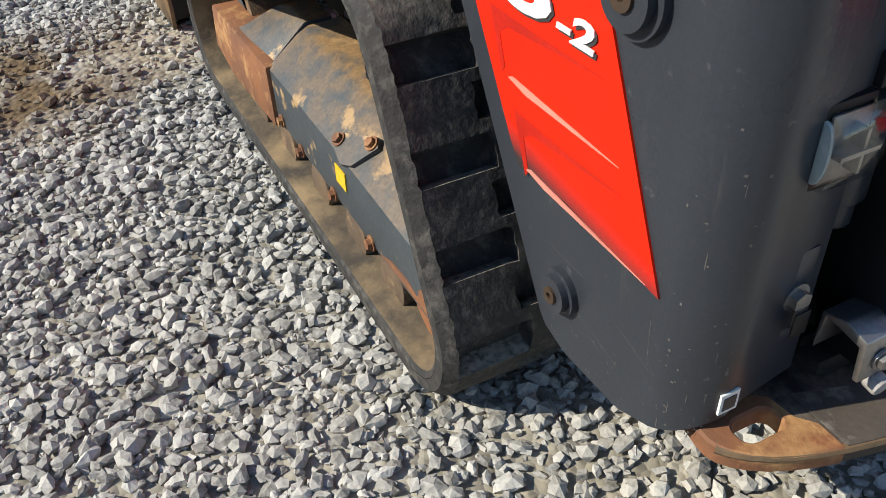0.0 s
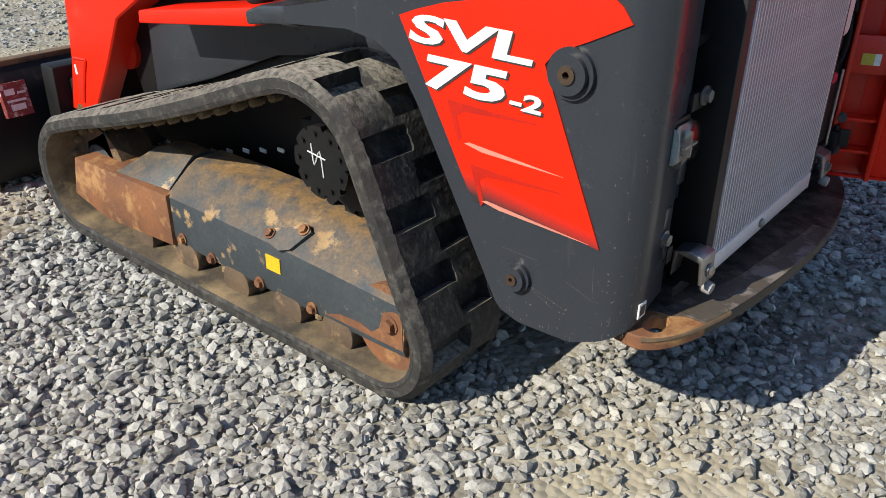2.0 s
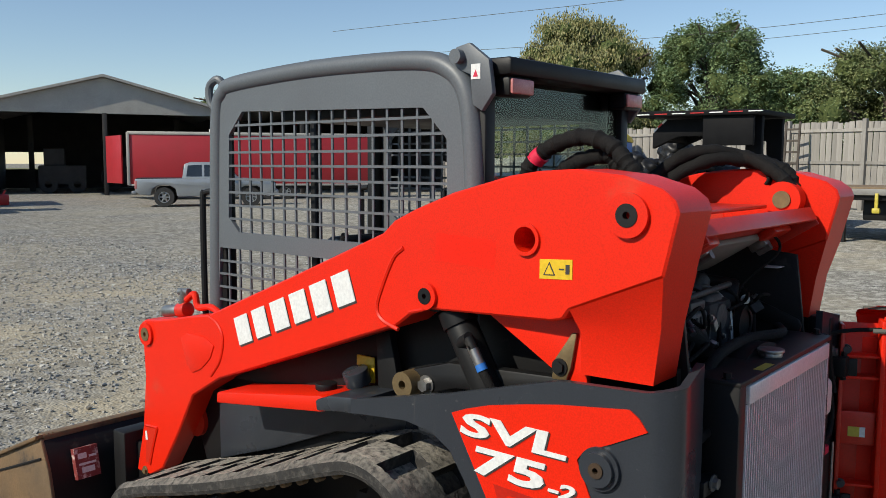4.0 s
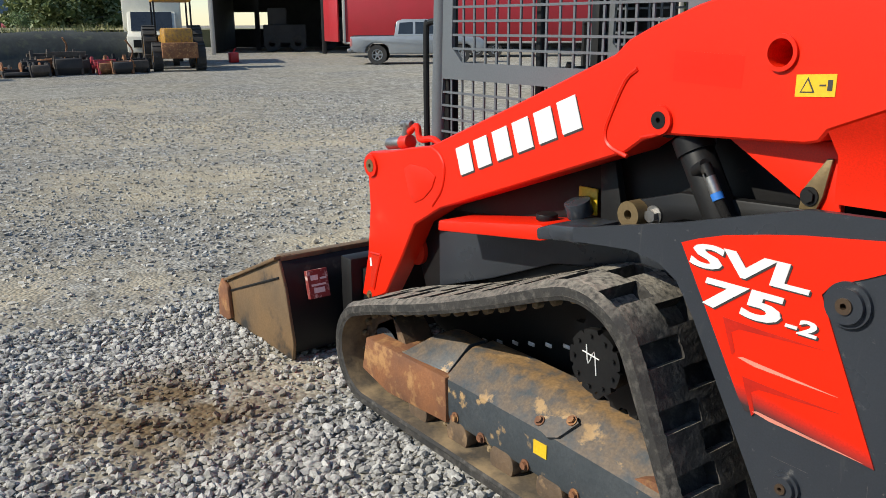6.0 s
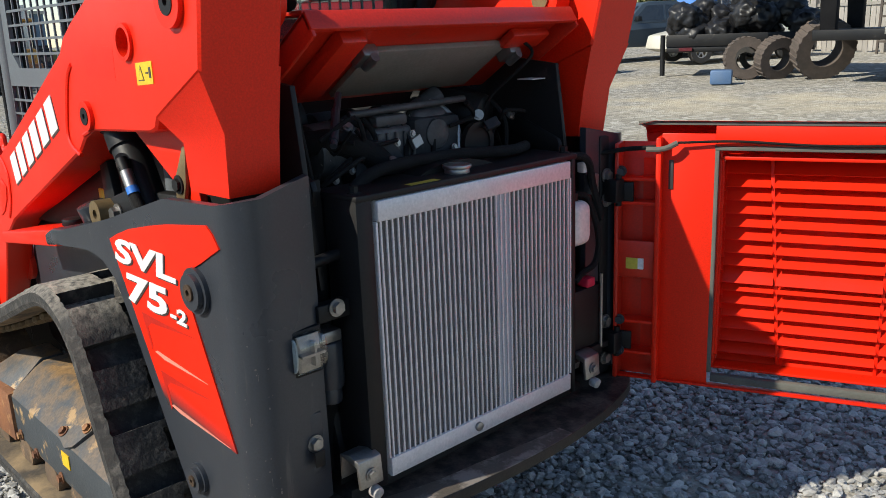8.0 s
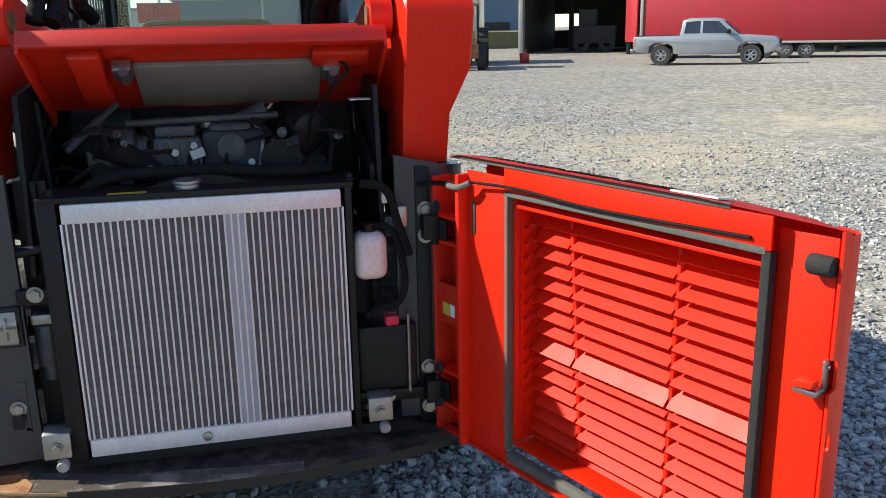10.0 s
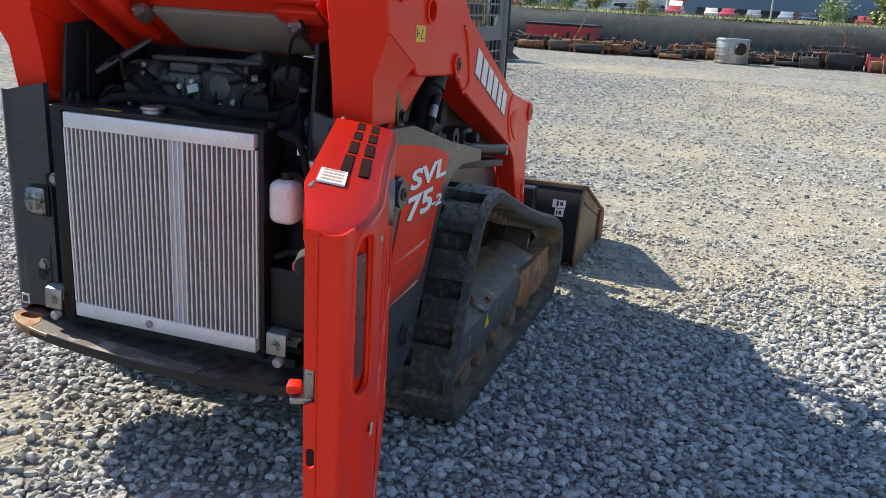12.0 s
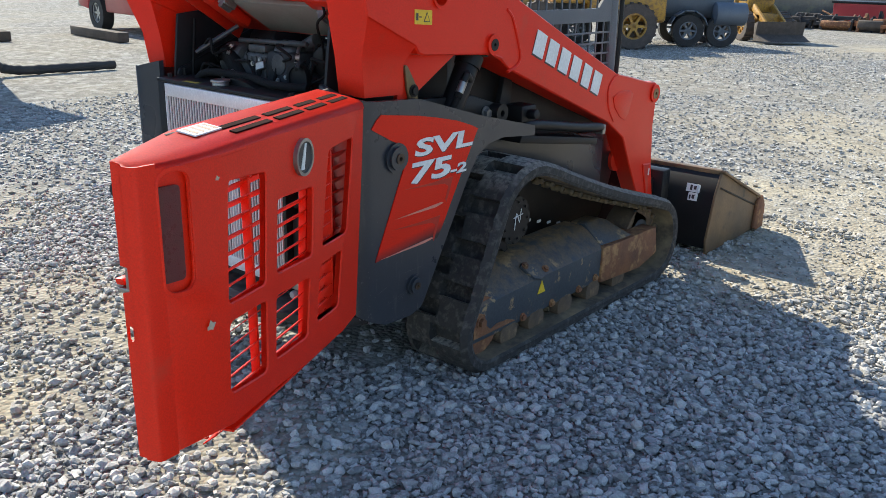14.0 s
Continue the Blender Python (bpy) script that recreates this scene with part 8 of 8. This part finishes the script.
for x in (-7.55, -7.15):
    part("side_rail", moved(box(x - 0.03, x + 0.03, -0.03, 0.03, 0, 2.6), pose(0, 23.8, 0, -4, 0, 0)), TIMBER, lad)
for k in range(7):
    part("rung", moved(box(-7.55, -7.15, -0.02, 0.02, 0.3 + 0.34 * k, 0.36 + 0.34 * k), pose(0, 23.8, 0, -4, 0, 0)), TIMBER, lad)

fb.location.z += 0.15
lad.location.z += rise(-7.3, 23.8)


def loose_tyre(label, x, y, z, r, w, m):
    th = thing("loose_tyre", label, "tyre", group="tyres beside the trailer")
    part("casing", ring((0, -w / 2, 0), (0, w / 2, 0), r, r * 0.55, 32, r * 0.1), TYRE_BROWN, th)
    for k in range(26):
        a = 2 * math.pi * k / 26
        part("tread_block", moved(box(-r * 0.05, r * 0.05, -w / 2, w / 2, -r * 0.04, r * 0.035, r * 0.012, 1), Matrix.Translation((r * math.cos(a), 0, r * math.sin(a))) @ Euler((0, -a + math.pi / 2, 0)).to_matrix().to_4x4()), TYRE_BROWN, th)
    th.matrix_basis = pose(x, y, z + rise(x, y), *m)
    return th


loose_tyre("brown muddy tyre standing beside the bag trailer", -7.55, 16.3, 0.45, 0.45, 0.28, (0, 0, 40))
loose_tyre("brown muddy tyre leaning on its neighbour", -6.95, 16.5, 0.44, 0.45, 0.28, (12, 0, 60))
loose_tyre("large worn tyre leaning behind the others", -6.0, 16.6, 0.62, 0.62, 0.35, (18, 0, 50))
loose_tyre("worn tyre lying on the flatbed deck", -1.6, 16.2, 1.55, 0.4, 0.26, (14, 0, 15))
crate = thing("blue_crate", "blue plastic crate on the gravel", "crate", (-7.45, 15.1, 0))
part("crate_body", moved(box(-0.22, 0.22, -0.16, 0.16, 0.0, 0.3, 0.04), pose(-7.45, 15.1, 0, 0, 0, 25)), DUSTY_BLUE, crate)
ut = thing("utility_trailer", "black utility trailer loaded with rubbish bags", "trailer")
part("deck", moved(box(-1.6, 1.6, -0.9, 0.9, 0.55, 0.68, 0.02), pose(-8.35, 17.65, 0, 0, 0, 22)), BLACK, ut)
part("side_rail", moved(box(-1.6, 1.6, -0.93, -0.88, 0.68, 0.95, 0.01), pose(-8.35, 17.65, 0, 0, 0, 22)), BLACK, ut)
part("tongue_jack", rod((-9.8, 16.55, 0), (-9.8, 16.55, 0.95), 0.06, 12), BLACK, ut)
part("lamp", moved(box(-1.3, -1.0, -0.95, -0.92, 0.58, 0.66), pose(-8.35, 17.65, 0, 0, 0, 22)), REFLECTOR, ut)
for s in (-1, 1):
    part("tyre", moved(ring((0.2, s * 1.0 - 0.1, 0.33), (0.2, s * 1.0 + 0.1, 0.33), 0.33, 0.2, 20), pose(-8.35, 17.65, 0, 0, 0, 22)), TYRE, ut)
crate.location.z += rise(-7.45, 15.1)
ut.location.z += rise(-8.0, 17.4)
rg = random.Random(7)
for k in range(20):
    u, v, lay = rg.uniform(-1.45, 1.45), rg.uniform(-0.7, 0.7), k % 3
    b = bmesh.new()
    bmesh.ops.create_icosphere(b, subdivisions=4, radius=1.0)
    for vert in b.verts:
        n_ = noise.noise(vert.co * 2.2 + Vector((k * 7.0, 0, 0)))
        c_ = abs(noise.noise(vert.co * 5.0 + Vector((0, k * 5.0, 0))))
        f_ = abs(noise.noise(Vector((vert.co.x * 11, vert.co.y * 11, vert.co.z * 4)) + Vector((k * 3.0, 0, 0))))
        vert.co = vert.co * (0.40 + 0.10 * n_ - 0.08 * c_ - 0.05 * f_)
        vert.co.z *= 0.9
    bg = tagged(new("rubbish_bag", finish(b, 180)), "shiny black plastic rubbish bag heaped on the trailer", "rubbish bag", "bags on the trailer")
    bg.data.materials.append(BAG)
    bg.matrix_basis = pose(-8.35, 17.65, 0, 0, 0, 22) @ Matrix.Translation((u, v, 1.24 + 0.42 * lay * (1 - abs(u) / 2.2)))
wc = car("cream car half hidden behind the bag trailer", CAR_WHITE)
wc["group"] = "cars in the yard"
put(wc, -10.9, 21.7, 240)
pt = thing("portable_toilet", "blue portable toilet with a yellow roof", "portable toilet")
part("walls", box(-0.55, 0.55, -0.55, 0.55, 0.1, 2.1, 0.03), BLUE, pt)
part("roof", prism([(-0.6, 2.1), (-0.55, 2.26), (-0.36, 2.42), (0, 2.48), (0.36, 2.42), (0.55, 2.26), (0.6, 2.1)], -0.6, 0.6, 0.05), CONE_YELLOW, pt, "bright yellow roof")
part("door_frame", box(-0.42, 0.42, -0.575, -0.55, 0.15, 1.95, 0.01), BLUE, pt)
put(pt, -14.0, 25.2, 15, 0, 0.98)

# black attachments on pallets
rg = random.Random(12)
for k in range(7):
    x, y = (-14.0 + 0.6 * k, 16.8 + 0.12 * k + rg.uniform(-0.1, 0.1)) if k < 4 else (-15.5 + 0.8 * (k - 4), 18.1)
    th = thing("loader_attachment", "black steel loader attachment on a wooden pallet", "attachment", (x, y, 0), group="attachments on pallets")
    h = rg.uniform(0.75, 1.15)
    bits = [box(x - 0.36, x + 0.36, y - 0.32, y + 0.32, 0.16, h * 0.42, 0.04), rod((x - 0.38, y - 0.2, h * 0.55), (x + 0.38, y - 0.15, h * 0.62), 0.06, 12)]
    for j in range(7):
        a_, hh = -0.36 + 0.12 * j + rg.uniform(-0.03, 0.03), h * rg.uniform(0.62, 1.0)
        bits.append(prism([(x + a_ - 0.05, 0.16), (x + a_ - 0.035, hh * 0.8), (x + a_, hh), (x + a_ + 0.03, hh * 0.75), (x + a_ + 0.05, 0.16)], y - rg.uniform(0.1, 0.36), y + rg.uniform(0.05, 0.3), 0.006, 1))
    part("frame", join(*bits), BLACK, th)
    part("bright_fitting", rod((x + rg.uniform(-0.3, 0.3), y - 0.37, h * 0.6), (x + rg.uniform(-0.3, 0.3), y - 0.37, h * 0.85), 0.025, 8), STEEL, th)
    for j in range(4):
        part("pallet_board", box(x - 0.45, x + 0.45, y - 0.45 + 0.24 * j, y - 0.3 + 0.24 * j, 0.1, 0.14), PALLET, th)
    for yy in (-0.42, 0.0, 0.36):
        part("pallet_block", box(x - 0.45, x + 0.45, y + yy, y + yy + 0.08, 0.0, 0.1), PALLET, th)
    th.location.z += rise(x, y)

# rusty implements in a row below the bank
rg = random.Random(21)
for k in range(30):
    y = -9.5 + 0.56 * k + rg.uniform(-0.15, 0.15)
    x = -30.2 + rg.uniform(-0.5, 0.6) + (0.9 if y < -1 else 0)
    w, h = rg.uniform(0.5, 1.0), rg.uniform(0.35, 0.95) * (1.5 if y > 3 else 1.0)
    th = thing("rusty_implement", "rusty farm implement lying in a row by the bank", "farm implement", (x, y, 0), group="implements by the bank")
    m_ = (RUST, BLACK, SHED_DARK, TIMBER, RUST, CAR_RED, TIMBER, RUST)[rg.randrange(8)]
    h *= 0.8
    bits = []
    for j in range(3):
        xx, zz = x + rg.uniform(-0.5, 0.5), h * rg.uniform(0.35, 0.8)
        bits.append(box(xx - 0.06, xx + 0.06, y - w * 0.75, y + w * 0.75, zz - 0.06, zz + 0.06, 0.01, 1))
    for j in range(2):
        yy = y + (j - 0.5) * w
        bits.append(box(x - 0.55, x + 0.55, yy - 0.05, yy + 0.05, h * 0.3, h * 0.3 + 0.12, 0.01, 1))
        bits.append(prism([(x - 0.4, 0.0), (x - 0.5, h * 0.7), (x - 0.3, h * 0.9), (x - 0.15, h * 0.5), (x - 0.25, 0.0)], yy - 0.05, yy + 0.05, 0.008, 1))
        bits.append(prism([(x + 0.45, 0.0), (x + 0.3, h * 0.6), (x + 0.5, h * 0.7), (x + 0.6, 0.0)], yy - 0.04, yy + 0.04, 0.008, 1))
    part("frame", join(*bits), m_, th)
    part("plough_board", prism([(x + 0.4, 0.0), (x + 0.62, h * 0.25), (x + 0.6, h * 0.55), (x + 0.5, h * 0.6), (x + 0.45, h * 0.2)], y - w * 0.5, y + w * 0.5, 0.01, 1), (RUST, SHED_DARK, TIMBER)[k % 3], th)
    for j in range(4):
        yy, r = y - w * 0.5 + w * j / 3, rg.uniform(0.14, 0.26)
        xx = x + rg.uniform(-0.2, 0.4)
        part("disc", rod((xx, yy - 0.02, r), (xx, yy + 0.02, r), r, 16), (RUST, SHED_DARK)[j % 2], th)
    if k % 4 == 1:
        part("lever", tube([(x, y, h * 0.5), (x + 0.1, y + 0.1, h), (x + rg.uniform(-0.2, 0.2), y + rg.uniform(-0.4, 0.4), h * rg.uniform(1.2, 1.7))], 0.03, 6, 3), (RIM, RUST)[k % 2], th)
sp = thing("steel_drum", "bright ribbed steel drum standing on gravel", "drum", (-28.7, 0.98, 0))
part("drum_body", rod((-28.7, 0.98, 0), (-28.7, 0.98, 0.82), 0.54, 32, b=0.02), STEEL, sp)
for z in (0.05, 0.28, 0.52, 0.77):
    part("drum_rib", ring((-28.7, 0.98, z - 0.02), (-28.7, 0.98, z + 0.02), 0.57, 0.53, 32), STEEL, sp)
part("port", rod((-28.2, 1.22, 0.5), (-28.12, 1.28, 0.5), 0.2, 20), BLACK, sp, "dark round port")

rb = thing("red_skip", "open dark red steel skip by the bank", "skip", (-32.0, -5.6, 0))
part("skip_body", prism([(-33.0, 0.0), (-33.2, 0.85), (-31.0, 0.85), (-31.2, 0.0)], -6.9, -4.3, 0.03), CAR_RED, rb)
part("skip_rim", box(-33.25, -30.95, -6.95, -4.25, 0.82, 0.9, 0.02), BLACK, rb)

# office building corner with downspout, pipe and sleepers
bd = thing("pale_building", "pale sided building with a white downspout", "building")
part("wall", box(-3.2, 9.0, -18.0, -10.35, 0.45, 2.9), SIDING, bd)
part("plinth", box(-3.24, 9.04, -18.04, -10.31, 0, 0.45, 0.01), SHED_SHEET, bd, "grey plinth")
part("roof", prism([(-3.6, 2.9), (-3.6, 3.0), (2.9, 4.3), (9.4, 3.0), (9.4, 2.9)], -18.4, -10.0), SHED_SHEET, bd)
for k in range(14):
    part("siding_board", box(-3.215, 9.0, -10.352, -10.335, 0.47 + 0.172 * k, 0.63 + 0.172 * k, 0.004, 1), SIDING, bd)
part("downspout", box(-3.20, -3.09, -10.33, -10.22, 0.3, 2.9, 0.012), WHITE, bd, "white metal downspout")
part("gutter", box(-3.6, 9.4, -10.1, -9.95, 2.86, 2.98, 0.02), WHITE, bd)
dp = thing("drain_pipe", "black corrugated drain pipe lying on gravel", "pipe")
part("pipe", tube([(-3.15, -10.25, 0.38), (-3.2, -10.2, 0.16), (-3.5, -10.15, 0.075), (-4.1, -10.1, 0.07), (-4.95, -10.05, 0.07)], 0.07, 12, 10, 0.09), TYRE, dp)
for x, y, a, L in ((-7.7, -15.6, 84, 2.6), (-5.9, -16.6, 80, 1.6)):
    th = thing("timber_sleeper", "old dark timber sleeper lying on gravel", "sleeper", group="old sleepers")
    part("baulk", box(-L / 2, L / 2, -0.12, 0.12, 0.0, 0.2, 0.015), TIMBER, th)
    put(th, x, y, a)

# overhead cables
for k, (p, q) in enumerate((((-34, 30, 9.0), (6, 45, 12.5)), ((-36, 30, 7.6), (6, 44, 9.6)), ((-36, 30.4, 7.2), (6, 44.4, 9.1)))):
    p, q = Vector(p), Vector(q)
    mid = (p + q) / 2 - Vector((0, 0, 0.6))
    th = thing("overhead_cable", "thin overhead cable above the fence", "cable", group="overhead cables")
    part("wire", tube([p, mid, q], 0.013, 6, 8), SEAL, th)
